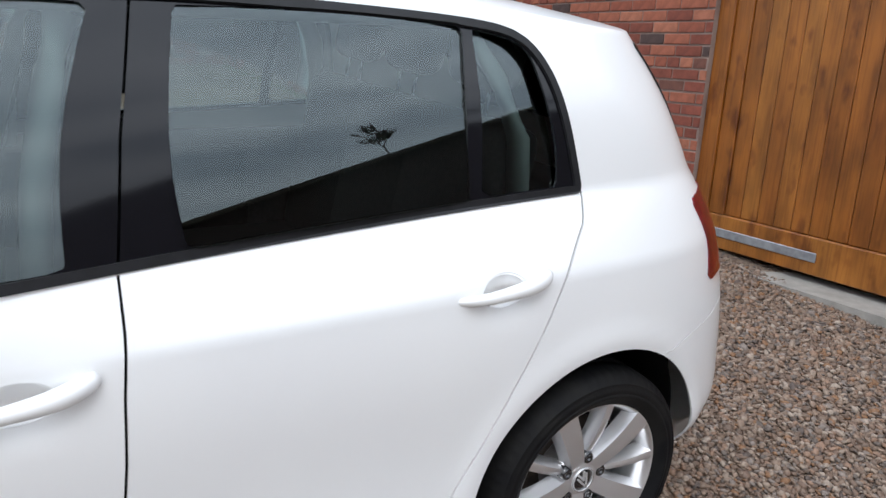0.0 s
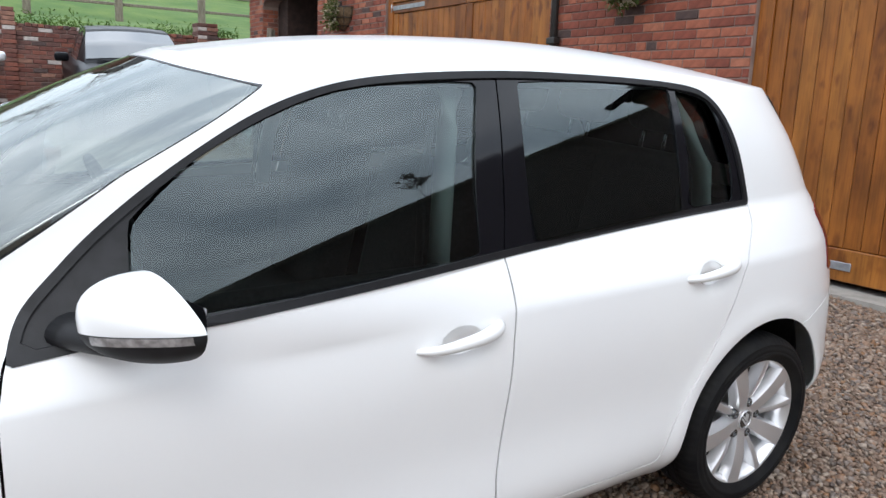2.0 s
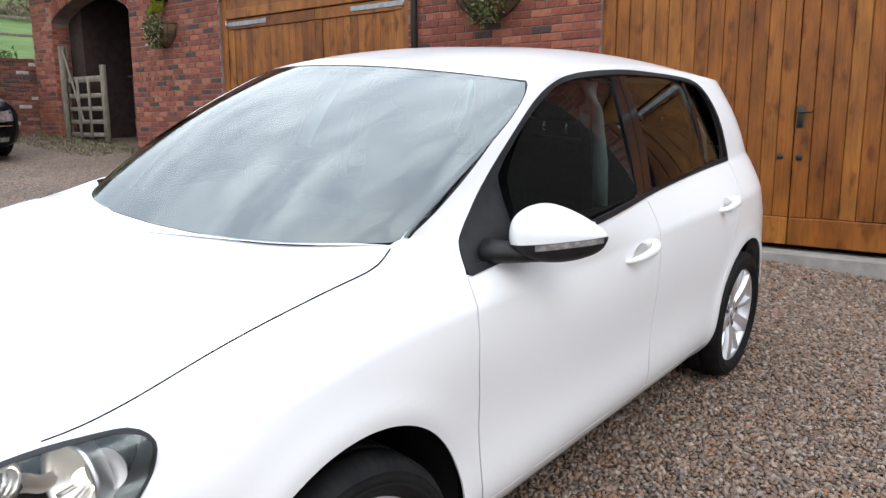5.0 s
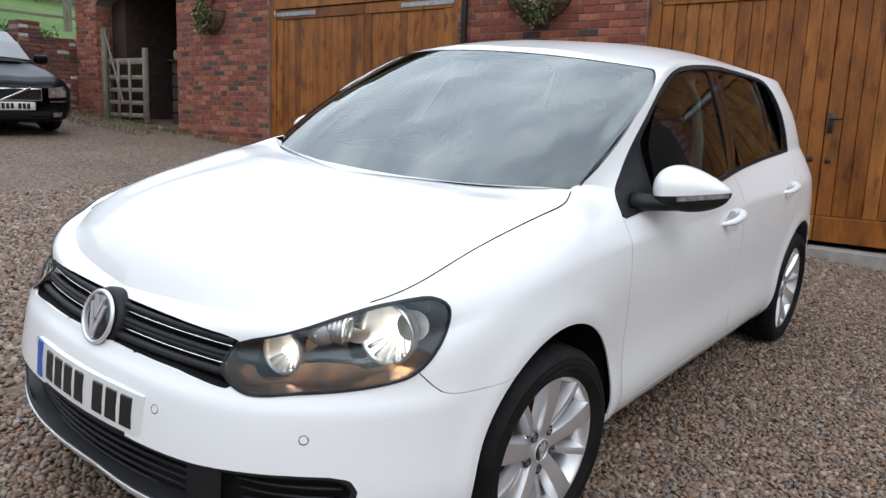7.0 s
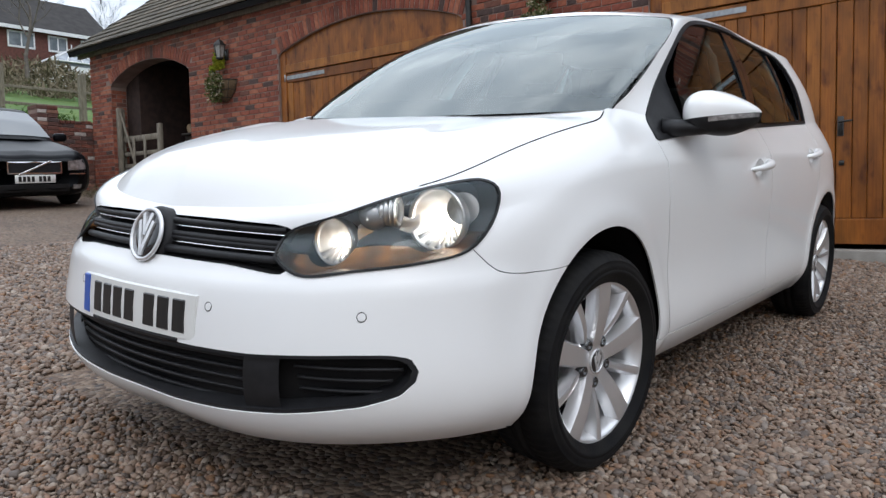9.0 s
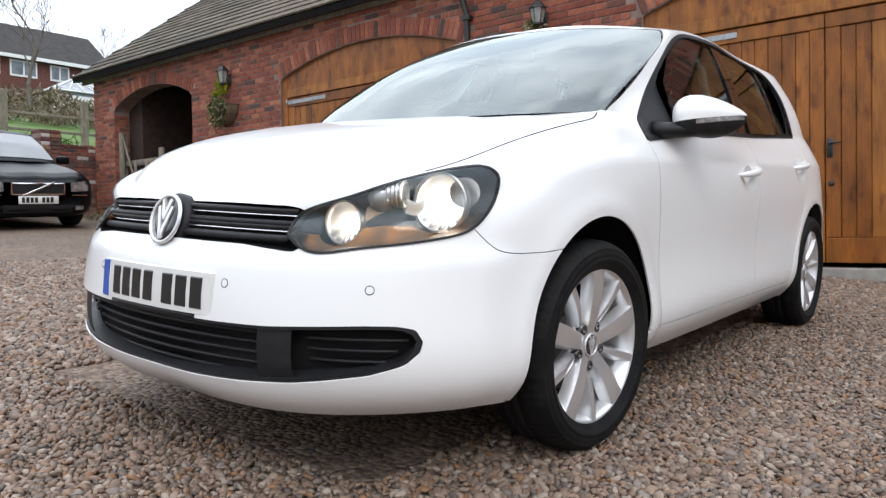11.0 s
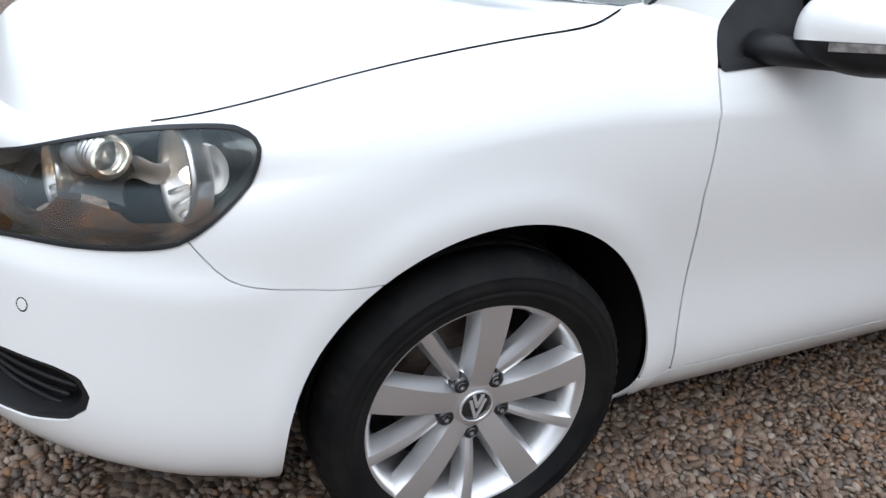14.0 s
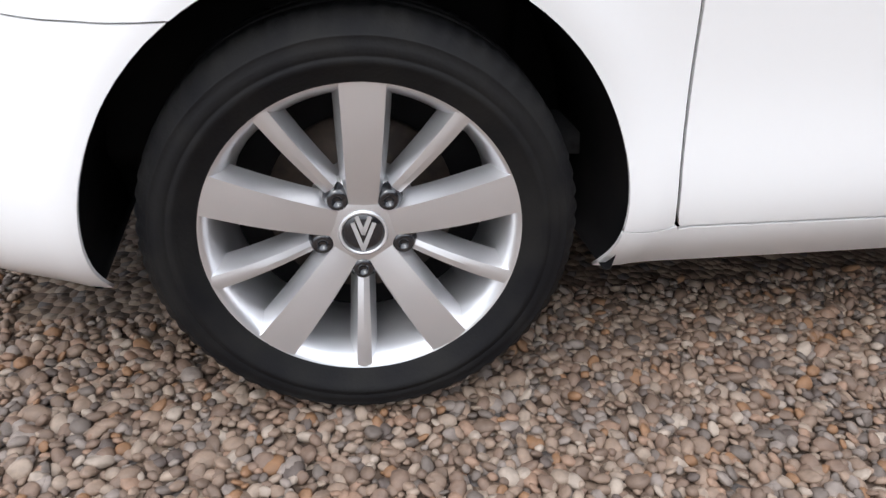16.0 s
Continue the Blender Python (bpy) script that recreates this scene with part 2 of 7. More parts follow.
def pebble_ground(name):
    """Pea gravel too far off to be laid stone by stone: cells of several tones with rounded relief."""
    mt = bpy.data.materials.new(name)
    mt.use_nodes = True
    nt = mt.node_tree
    n, l = nt.nodes, nt.links
    b = n["Principled BSDF"]
    b.inputs["Roughness"].default_value = 0.85
    tc = n.new("ShaderNodeTexCoord")
    vo = n.new("ShaderNodeTexVoronoi")
    vo.inputs["Scale"].default_value = 48
    l.new(tc.outputs["Object"], vo.inputs["Vector"])
    sep = n.new("ShaderNodeSeparateColor")
    l.new(vo.outputs["Color"], sep.inputs["Color"])
    r = n.new("ShaderNodeValToRGB")
    tones = [(0.0, (0.068, 0.046, 0.032)), (.22, (0.128, 0.084, 0.058)), (.45, (0.179, 0.121, 0.084)), (.66, (0.228, 0.162, 0.114)), (.85, (0.285, 0.216, 0.160)), (.95, (0.093, 0.079, 0.072))]
    while len(r.color_ramp.elements) < len(tones):
        r.color_ramp.elements.new(0.5)
    for k, (at, c) in enumerate(tones):
        r.color_ramp.elements[k].position, r.color_ramp.elements[k].color = at, (*c, 1)
    l.new(sep.outputs["Red"], r.inputs["Fac"])
    big = n.new("ShaderNodeTexNoise")
    big.inputs["Scale"].default_value, big.inputs["Detail"].default_value = 0.6, 6
    l.new(tc.outputs["Object"], big.inputs["Vector"])
    mr = n.new("ShaderNodeMapRange")
    mr.inputs["From Min"].default_value, mr.inputs["From Max"].default_value, mr.inputs["To Min"].default_value, mr.inputs["To Max"].default_value = .3, .7, .62, 1.02
    l.new(big.outputs["Fac"], mr.inputs["Value"])
    hs = n.new("ShaderNodeHueSaturation")
    l.new(mr.outputs["Result"], hs.inputs["Value"])
    l.new(r.outputs["Color"], hs.inputs["Color"])
    l.new(hs.outputs["Color"], b.inputs["Base Color"])
    bu = n.new("ShaderNodeBump")
    bu.invert = True
    bu.inputs["Strength"].default_value, bu.inputs["Distance"].default_value = 1.0, 0.012
    l.new(vo.outputs["Distance"], bu.inputs["Height"])
    l.new(bu.outputs["Normal"], b.inputs["Normal"])
    return mt


GRAVEL = pebble_ground("pea_gravel")
BRICK_TONES = [(0.0, (0.181, 0.053, 0.034)), (.18, (0.243, 0.074, 0.044)), (.40, (0.296, 0.098, 0.057)), (.60, (0.211, 0.060, 0.039)), (.76, (0.338, 0.127, 0.075)), (.86, (0.143, 0.060, 0.043)), (.94, (0.070, 0.044, 0.039))]
BRICK = toned("red_brick", BRICK_TONES, grain=18, bump=0.5)
BRICK_FIELD = toned("red_brick_wall", BRICK_TONES, island=True, grain=18, bump=0.5)
MORTAR = material("mortar", (0.27, 0.20, 0.17), rough=0.95, second=(0.19, 0.13, 0.11), scale=5, bump=0.5)


def stained_timber(name, tones):
    """Stained boards: a tone for each board, dark blotches where the stain soaked in, and fine upright grain."""
    mt = toned(name, tones, rough=0.42, grain=2.6, stretch=(3.0, 3.0, 1.1), bump=0.12, bump_scale=30, grain_amount=0.32)
    nt = mt.node_tree
    n, l = nt.nodes, nt.links
    b = n["Principled BSDF"]
    tc = n["Texture Coordinate"]
    colour = b.inputs["Base Color"].links[0].from_socket
    for scale, detail, stretch, lo, hi, dark in ((1.0, 3, (9, 9, 4.2), .56, .70, (.50, .40, .34)), (1.0, 2, (70, 70, 3.0), .45, .75, (.72, .66, .60)), (1.0, 4, (2.2, 2.2, .8), .50, .72, (.70, .62, .55))):
        mp = n.new("ShaderNodeMapping")
        mp.inputs["Scale"].default_value = stretch
        no = n.new("ShaderNodeTexNoise")
        no.inputs["Scale"].default_value, no.inputs["Detail"].default_value = scale, detail
        r = n.new("ShaderNodeValToRGB")
        r.color_ramp.elements[0].position, r.color_ramp.elements[0].color = lo, (1, 1, 1, 1)
        r.color_ramp.elements[1].position, r.color_ramp.elements[1].color = hi, (*dark, 1)
        mx = n.new("ShaderNodeMix")
        mx.data_type, mx.blend_type = "RGBA", "MULTIPLY"
        mx.inputs["Factor"].default_value = 1.0
        l.new(tc.outputs["Object"], mp.inputs["Vector"])
        l.new(mp.outputs["Vector"], no.inputs["Vector"])
        l.new(no.outputs["Fac"], r.inputs["Fac"])
        l.new(colour, mx.inputs[6])
        l.new(r.outputs["Color"], mx.inputs[7])
        colour = mx.outputs[2]
    l.new(colour, b.inputs["Base Color"])
    return mt


WOOD = stained_timber("stained_softwood", [(0.0, (.225, .076, .011)), (.2, (.275, .098, .016)), (.45, (.25, .084, .012)), (.7, (.30, .114, .020)), (.9, (.185, .060, .009))])
GREY_WOOD = material("weathered_timber", (0.15, 0.128, 0.10), rough=0.9, second=(0.25, 0.217, 0.168), scale=6, stretch=(4, 4, 1), bump=0.4)
TILE = toned("roof_tile", [(0.0, (.060, .050, .038)), (.3, (.088, .072, .052)), (.6, (.070, .060, .044)), (.85, (.115, .092, .068))], rough=0.9, grain=8, bump=0.5)
ZINC = material("galvanised_steel", (0.42, 0.44, 0.46), rough=0.45, metal=0.7, second=(0.3, 0.31, 0.33), scale=20)
IRON = material("black_iron", (0.012, 0.012, 0.012), rough=0.45, second=(0.02, 0.018, 0.016), scale=30)
GRASS = material("field_grass", (0.045, 0.105, 0.012), rough=0.95, second=(0.095, 0.15, 0.024), scale=1.3, detail=9, bump=0.8, bump_scale=12, spread=(.35, .7))
LEAF = toned("basket_leaf", [(0.0, (.06, .09, .02)), (.35, (.11, .12, .04)), (.6, (.18, .155, .075)), (.82, (.42, .37, .27))], island=True, bump=0)
MOSS = toned("yellow_green_leaf", [(0.0, (.24, .27, .012)), (.5, (.32, .33, .025)), (.8, (.15, .19, .012))], island=True, bump=0)
PEBBLE = toned("pebble", [(0.0, (0.138, 0.094, 0.068)), (.12, (0.181, 0.125, 0.090)), (.26, (0.226, 0.158, 0.114)), (.38, (0.162, 0.107, 0.077)), (.49, (0.257, 0.195, 0.148)), (.59, (0.121, 0.096, 0.080)), (.68, (0.201, 0.163, 0.138)), (.77, (0.232, 0.145, 0.098)), (.85, (0.308, 0.248, 0.198)), (.91, (0.089, 0.067, 0.056)), (.95, (0.207, 0.110, 0.056))], rough=0.6, island=True, grain=70, bump=0.15, bump_scale=200, grain_amount=0.2, specular=0.4)

# ---- the white hatchback, in its own frame: x to the rear, front axle at -1.289 ----
AXLE, HUB = 1.289, 0.305
# feature lines from the nose round the near side to the tail; half widths are positive and mirrored
LINE_A = [(-2.065, 0, .192), (-1.992, .48, .195), (-1.725, .752, .208), (-1.29, .825, .22), (-.95, .80, .205), (-.60, .795, .20), (.27, .79, .20), (1.25, .80, .22), (1.72, .70, .25), (1.92, .46, .27), (1.96, 0, .27)]
LINE_B = [(-2.122, 0, .240), (-2.052, .50, .244), (-1.785, .785, .258), (-1.29, .856, .285), (-.95, .845, .265), (-.60, .845, .265), (.27, .845, .265), (1.25, .845, .285), (1.78, .735, .33), (1.955, .48, .34), (1.99, 0, .34)]
LINE_C = [(-2.150, 0, .47), (-2.070, .52, .475), (-1.815, .783, .48), (-1.29, .877, .50), (-.95, .856, .50), (-.60, .858, .50), (.27, .862, .50), (1.25, .866, .50), (1.83, .745, .50), (1.995, .49, .50), (2.03, 0, .50)]
LINE_D = [(-2.130, 0, .585), (-2.045, .51, .60), (-1.795, .770, .635), (-1.29, .871, .66), (-.95, .86, .68), (-.60, .863, .68), (.27, .866, .68), (1.25, .864, .68), (1.80, .745, .68), (1.975, .50, .65), (2.01, 0, .65)]
LINE_E = [(-2.09, 0, .66), (-1.99, .505, .68), (-1.745, .752, .73), (-1.29, .842, .82), (-.95, .845, .845), (-.60, .847, .853), (.27, .850, .868), (1.25, .842, .885), (1.735, .730, .89), (1.92, .49, .88), (1.96, 0, .88)]
LINE_F = [(-2.045, 0, .725), (-1.94, .47, .752), (-1.735, .663, .812), (-1.53, .684, .8708), (-1.30, .7045, .930), (-1.17, .716, .957), (-1.07, .714, .979), (-1.0, .690, 1.003), (-.72, .778, .978), (.27, .778, .985), (1.25, .735, 1.04), (1.665, .665, 1.055), (1.82, .45, 1.05), (1.86, 0, 1.05)]
# greenhouse: from the middle of the windscreen's foot round to the tail
COWL = [(-1.22, 0, .985), (-1.16, .42, .99)]
LINE_R = [(-.37, 0, 1.432), (-.350, .35, 1.420), (-.285, .60, 1.386), (-.08, .60, 1.415), (.27, .585, 1.434), (1.05, .56, 1.422), (1.50, .545, 1.388), (1.60, .33, 1.402), (1.63, 0, 1.406)]


KNOT = np.array([0, .53, .90, 1.42, 1.76, 2.08, 2.98, 3.96, 4.51, 4.82, 5.30])
KNOT_F = np.insert(KNOT, [3, 4, 4], [1.145, 1.565, 1.675])
LEVEL = np.array([0, .07, .28, .40, .58, .76])


def loft(rows, at, counts, crease=()):
    """Cubic between feature lines already sampled alike, which lie at the heights at; counts: how many steps between each two."""
    rows = np.array(rows)
    k, n, _ = rows.shape
    runs, start = [], 0
    for c in (*crease, k - 1):
        u = np.concatenate([np.linspace(at[i], at[i + 1], counts[i], endpoint=False) for i in range(start, c)] + [[at[c]]])
        flat = spline(rows[start:c + 1].reshape(c + 1 - start, -1), u, at[start:c + 1])
        runs.append(flat if not runs else flat[1:])
        start = c
    return np.vstack(runs).reshape(-1, n, 3)


def grid_faces(r, c):
    return [(j * c + i, j * c + i + 1, (j + 1) * c + i + 1, (j + 1) * c + i) for j in range(r - 1) for i in range(c - 1)]


def steps(line, counts):
    """Parameters along the knots, with so many steps in each stretch."""
    return np.concatenate([np.linspace(line[i], line[i + 1], m, endpoint=False) for i, m in enumerate(counts)] + [[line[-1]]])


S = steps(KNOT, (26, 20, 26, 18, 18, 46, 48, 22, 16, 18))
hull = loft([spline(l, S, KNOT) for l in (LINE_A, LINE_B, LINE_C, LINE_D, LINE_E)] + [spline(LINE_F, S, KNOT_F)], LEVEL, (4, 10, 8, 10, 10), crease=(4,))
# the shoulders of the wings swell between the last two lines
shoulder = hull[-11:].copy()
rise = shoulder[-1] - shoulder[0]
swell = np.cross(np.gradient(shoulder[0], axis=0), rise)
swell *= (np.sign(swell[:, 2]) / np.linalg.norm(swell, axis=1) * np.interp(S, [0, .53, .90, 1.15, 1.42, 1.76, 2.08, 2.98], [.004, .030, .030, .028, .018, .012, .004, .004]))[:, None]
for j in range(11):
    hull[j - 11] += swell * (.4 * j * (1 - j / 10))
back = S[S >= KNOT[4]]
TOP_KNOT = np.concatenate([[KNOT[4] - .75, KNOT[4] - .32], KNOT[4:]])
front_u = steps(TOP_KNOT[:3], (22, 18))[:-1]
foot = np.vstack([spline(COWL + [LINE_F[7]], front_u, TOP_KNOT[:3]), spline(LINE_F, back, KNOT_F)])
ROOF_KNOT = np.array([-.60, -.25, 0, .2, .56, 1.34, 1.74, 1.97, 2.29])
along = np.interp(np.concatenate([front_u, back]), TOP_KNOT, ROOF_KNOT)
head = spline(LINE_R, along, ROOF_KNOT)
middle = (foot + head) / 2
w_front = np.clip(-along / 0.25, 0, 1)
w_back = np.clip((along - 1.55) / 0.3, 0, 1)
w_side = (1 - w_front) * (1 - w_back)
bulge = np.stack([-0.03 * w_front + 0.024 * w_back, 0.026 * w_side, 0.03 * w_front], 1)
glasshouse = loft([foot, middle + bulge, head], np.array([0, .25, .5]), (14, 14))
# the front pillars stand proud of the glass
ridge = np.exp(-((along - .03) / .11) ** 2)[None] * np.sin(np.linspace(0, math.pi, len(glasshouse)))[:, None] ** .7
glasshouse += (ridge * .033)[..., None] * np.array((-.35, .40, .75))


def cap(ring, axis, steps, power):
    rows = []
    for w in np.linspace(0, 1, steps) ** 1.25:
        p = ring + (axis - ring) * w
        p[:, 2] = ring[:, 2] + (axis[:, 2] - ring[:, 2]) * (1 - (1 - w) ** power)
        rows.append(p)
    return np.array(rows)


# the roof: crowned across between the middle line and the side rails
rail = head[(along >= -1e-9) & (along <= 1.74 + 1e-9)]
span = np.clip((rail[:, 0] - rail[0, 0]) / (rail[-1, 0] - rail[0, 0]), 0, 1)
# the same share of the length on the middle line as on the rail
crest_x = -.37 + (1.63 + .37) * span
crest_z = np.interp(crest_x, *spline([(-.37, 1.432), (-.08, 1.472), (.25, 1.498), (.60, 1.505), (1.0, 1.488), (1.35, 1.449), (1.63, 1.406)], 80, np.array([-.37, -.08, .25, .60, 1.0, 1.35, 1.63])).T)
roof_rows = []
for w in np.linspace(0, 1, 17):
    k = 1 - w
    bow = 1 - k ** 3.0
    xx = rail[:, 0] + (crest_x - rail[:, 0]) * bow
    roof_rows.append(np.stack([xx, rail[:, 1] * k, rail[:, 2] + (crest_z - rail[:, 2]) * bow], 1))
roof = np.array(roof_rows)
# its front and rear edges follow the screens
for edge, at_row, fade in ((head[along <= 1e-9], 0, np.exp(-span * 9)), (head[along >= 1.74 - 1e-9][::-1], -1, np.exp(-(1 - span) * 9))):
    order = np.argsort(edge[:, 1])
    for w in range(17):
        yy = roof[w, at_row, 1]
        goal = np.array([np.interp(yy, edge[order, 1], edge[order, 0]), yy, np.interp(yy, edge[order, 1], edge[order, 2])])
        if w:
            roof[w] += (goal - roof[w, at_row])[None] * fade[:, None]
hood_ring = np.vstack([spline(LINE_F, S[S < KNOT[4] - 1e-6], KNOT_F), foot[:41][::-1]])
hx = np.minimum(-1.95 + .09 * np.log1p(np.exp((hood_ring[:, 0] + 1.95) / .09)), -1.3)
# rounder over the nose than along the wings, and level up to the windscreen
hood_power = 2.3 + 1.7 * np.clip((hood_ring[:, 0] + 2.0) / .45, 0, 1)
hood_power += (1.15 - hood_power) * np.clip((hood_ring[:, 2] - .945) / .035, 0, 1)
hood = cap(hood_ring, np.stack([hx, 0 * hx, spline([[0.860], [0.910], [0.948], [0.980]], (hx + 1.95) / 0.2167)[:, 0]], 1), 22, hood_power)
# its edges stand up a little, inside a soft crease
edge_w = np.linspace(0, 1, 22)[:, None] ** 1.25
hood[..., 2] += np.clip(edge_w / .10, 0, 1) * (.013 * np.exp(-((edge_w - .14) / .12) ** 2) - .0025 * np.exp(-((edge_w - .36) / .06) ** 2)) * (.5 - .5 * np.cos(math.pi * np.clip((hood[..., 0] + 2.02) / .45, 0, 1))) * np.clip((.982 - hood_ring[:, 2]) / .04, 0, 1)


def both(mesh_grid):
    r, c, _ = mesh_grid.shape
    v = mesh_grid.reshape(-1, 3) * (1, -1, 1)
    f = grid_faces(r, c)
    return v, f


def mirrored(m):
    return m[0] * (1, -1, 1), [tuple(reversed(f)) for f in m[1]]


def joined(*ms):
    vs, fs, k = [], [], 0
    for v, f in ms:
        vs.append(v)
        fs += [[i + k for i in q] for q in f]
        k += len(v)
    return np.vstack(vs), fs


# a narrow gap between the bonnet and the wings, and dents behind the door handles
gap = (S > KNOT[2] - 0.10) & (S < KNOT[4])
gap_inner = hull[-1][gap].copy()
hull[-1][gap] += (hull[-2][gap] - hull[-1][gap]) * (0.0055 / np.linalg.norm(hull[-2][gap] - hull[-1][gap], axis=1))[:, None]
for hx0, hz0 in ((0.085, 0.802), (0.978, 0.850)):
    d = ((hull[..., 0] - hx0) / 0.075) ** 2 + ((hull[..., 2] - hz0) / 0.042) ** 2
    hull[..., 1] -= 0.022 * np.exp(-d * 1.6) * (hull[..., 1] > 0.7)
# the bumper stands proud of the lamps and the grille along a soft shelf
shelf_z = np.interp(hull[..., 1], [0, .51, .77], [.578, .585, .600])
ahead = np.clip((-1.62 - hull[..., 0]) / .15, 0, 1)
proud = .011 * ahead / (1 + np.exp((hull[..., 2] - shelf_z) / .006))
reach = np.hypot(hull[..., 0] + 1.2, hull[..., 1])
hull[..., 0] += proud * (hull[..., 0] + 1.2) / reach
hull[..., 1] += proud * hull[..., 1] / reach
# flared lips round the wheel arches
for ax in (-1.275, 1.285):
    d = np.hypot(hull[..., 0] - ax, hull[..., 2] - 0.305)
    hull[..., 1] += 0.008 * np.exp(-((d - 0.40) / 0.035) ** 2) * (hull[..., 1] > 0.7)


def inward(v):
    d = np.stack([0 * v[:, 0], -v[:, 1], (0.72 - v[:, 2]) * 0.6], 1)
    d[:, 0] = -np.sign(v[:, 0]) * np.clip(np.abs(v[:, 0]) - 1.55, 0, 1) * 1.6
    return d / np.maximum(np.linalg.norm(d, axis=1), 1e-6)[:, None]


def flanged(m, depth=0.012, way=None):
    """Turns the free edges of a panel inwards, so that it shows its thickness."""
    v, faces = m
    count = {}
    for f in faces:
        for i, j in zip(f, list(f[1:]) + [f[0]]):
            key = (min(i, j), max(i, j))
            count[key] = count.get(key, []) + [(i, j)]
    rim = [e[0] for e in count.values() if len(e) == 1]
    rim = [(i, j) for i, j in rim if not (abs(v[i][1]) < 1e-4 and abs(v[j][1]) < 1e-4)]
    if not rim:
        return m
    use = sorted({i for e in rim for i in e})
    at0 = {i: len(v) + 2 * k for k, i in enumerate(use)}
    vu = v[use]
    low = vu + (inward(vu) * depth if way is None else way(vu))
    extra = np.empty((2 * len(use), 3))
    extra[0::2], extra[1::2] = vu, low
    return np.vstack([v, extra]), list(faces) + [(at0[i], at0[j], at0[j] + 1, at0[i] + 1) for i, j in rim]


def components(m):
    v, faces = m
    lead = list(range(len(v)))

    def root(i):
        while lead[i] != i:
            lead[i] = lead[lead[i]]
            i = lead[i]
        return i

    for f in faces:
        r = root(f[0])
        for i in f[1:]:
            lead[root(i)] = r
    groups = {}
    for f in faces:
        groups.setdefault(root(f[0]), []).append(f)
    out = []
    for fs in groups.values():
        use = sorted({i for f in fs for i in f})
        index = {i: k for k, i in enumerate(use)}
        out.append((v[use], [[index[i] for i in f] for f in fs]))
    return sorted(out, key=lambda q: -len(q[1]))


def side(ring):
    return lambda v: np.where(v[:, 1] < -0.45, inside(v[:, [0, 2]], ring), 1.0)


def strip(points, half):
    """Field of a narrow band along an open line in the side view."""
    p = np.array(points, float)

    def field(v):
        q = v[:, [0, 2]]
        best = np.full(len(q), 1e9)
        for p0, p1 in zip(p[:-1], p[1:]):
            d = p1 - p0
            w = np.clip(((q - p0) @ d) / (d @ d), 0, 1)
            best = np.minimum(best, np.hypot(*(q - p0 - w[:, None] * d).T))
        return np.where(v[:, 1] < -0.45, best - half, 1.0)
    return field


def shrunk(field, by):
    return lambda v: field(v) + by


hull_m, top_m = both(hull), both(glasshouse)
side_m = joined(hull_m, top_m)
# outlines in the side view
DLO = outline([(-.841, .912), (-.841, .912), (-.81, .987), (-.75, 1.052), (-.683, 1.115), (-.569, 1.201), (-.443, 1.278), (-.309, 1.342), (-.121, 1.393), (.109, 1.416), (.295, 1.423), (.485, 1.423), (.8, 1.413), (1.04, 1.397), (1.145, 1.365), (1.198, 1.285), (1.226, 1.16), (1.246, 1.036), (1.246, 1.036), (.283, .987), (-.356, .957)])
FRONT_GLASS = outline([(-.613, 1.134), (-.613, 1.134), (-.632, .962), (-.632, .962), (-.37, .975), (.168, 1.0), (.168, 1.0), (.184, 1.193), (.25, 1.398), (.25, 1.398), (.099, 1.398), (-.119, 1.378), (-.301, 1.327), (-.453, 1.256), (-.549, 1.192)])
REAR_GLASS = outline([(.385, 1.401), (.385, 1.401), (.347, 1.184), (.357, 1.010), (.357, 1.010), (.946, 1.038), (.946, 1.038), (.960, 1.224), (.990, 1.388), (.990, 1.388), (.68, 1.402)])
QUARTER_GLASS = outline([(1.012, 1.382), (1.012, 1.382), (.978, 1.043), (.978, 1.043), (1.178, 1.052), (1.178, 1.052), (1.180, 1.161), (1.160, 1.285), (1.126, 1.356)])
SEAM_A = [(-.825, .945), (-.842, .912), (-.860, .843), (-.863, .696), (-.852, .623), (-.842, .491), (-.836, .393), (-.825, .300), (-.823, .288)]
SEAM_B = [(.245, 1.01), (.243, .985), (.240, .896), (.230, .794), (.224, .683), (.212, .552), (.200, .422), (.204, .290)]
SEAM_C = [(1.238, 1.06), (1.244, 1.035), (1.222, .978), (1.183, .937), (1.135, .879), (1.08, .775), (1.002, .646), (.927, .525), (.863, .43), (.815, .292)]
SEAM_BUMPER = [(-1.785, .668), (-1.772, .648), (-1.745, .618), (-1.728, .605), (-1.706, .598), (-1.66, .594), (-1.59, .594), (-1.50, .600)]
SEAM_COWL = [(-.91, 1.035), (-.892, 1.030), (-.847, 1.010), (-.802, .988)]
SEAM_TAIL = [(1.30, .615), (1.45, .63), (1.58, .66), (1.75, .70)]
LAMP_3D = [(-2.053, .421, .636), (-2.009, .428, .691), (-1.949, .504, .726), (-1.872, .582, .764), (-1.781, .650, .795), (-1.70, .694, .811), (-1.662, .719, .811), (-1.65, .750, .792), (-1.68, .775, .752), (-1.721, .783, .706), (-1.768, .770, .660), (-1.825, .739, .637), (-1.914, .668, .620), (-1.987, .583, .607), (-2.039, .492, .597)]
LAMP = outline([(0.6 * x + 0.8 * y, z) for x, y, z in LAMP_3D][:1] * 2 + [(0.6 * x + 0.8 * y, z) for x, y, z in LAMP_3D][1:])
LOW_GRILLE = outline([(.10, .418), (-.243, .420), (-.422, .424), (-.531, .431), (-.63, .436), (-.69, .436), (-.722, .429), (-.74, .410), (-.737, .375), (-.713, .343), (-.65, .319), (-.56, .303), (-.487, .292), (-.333, .280), (-.15, .270), (.10, .266)], smooth=False)
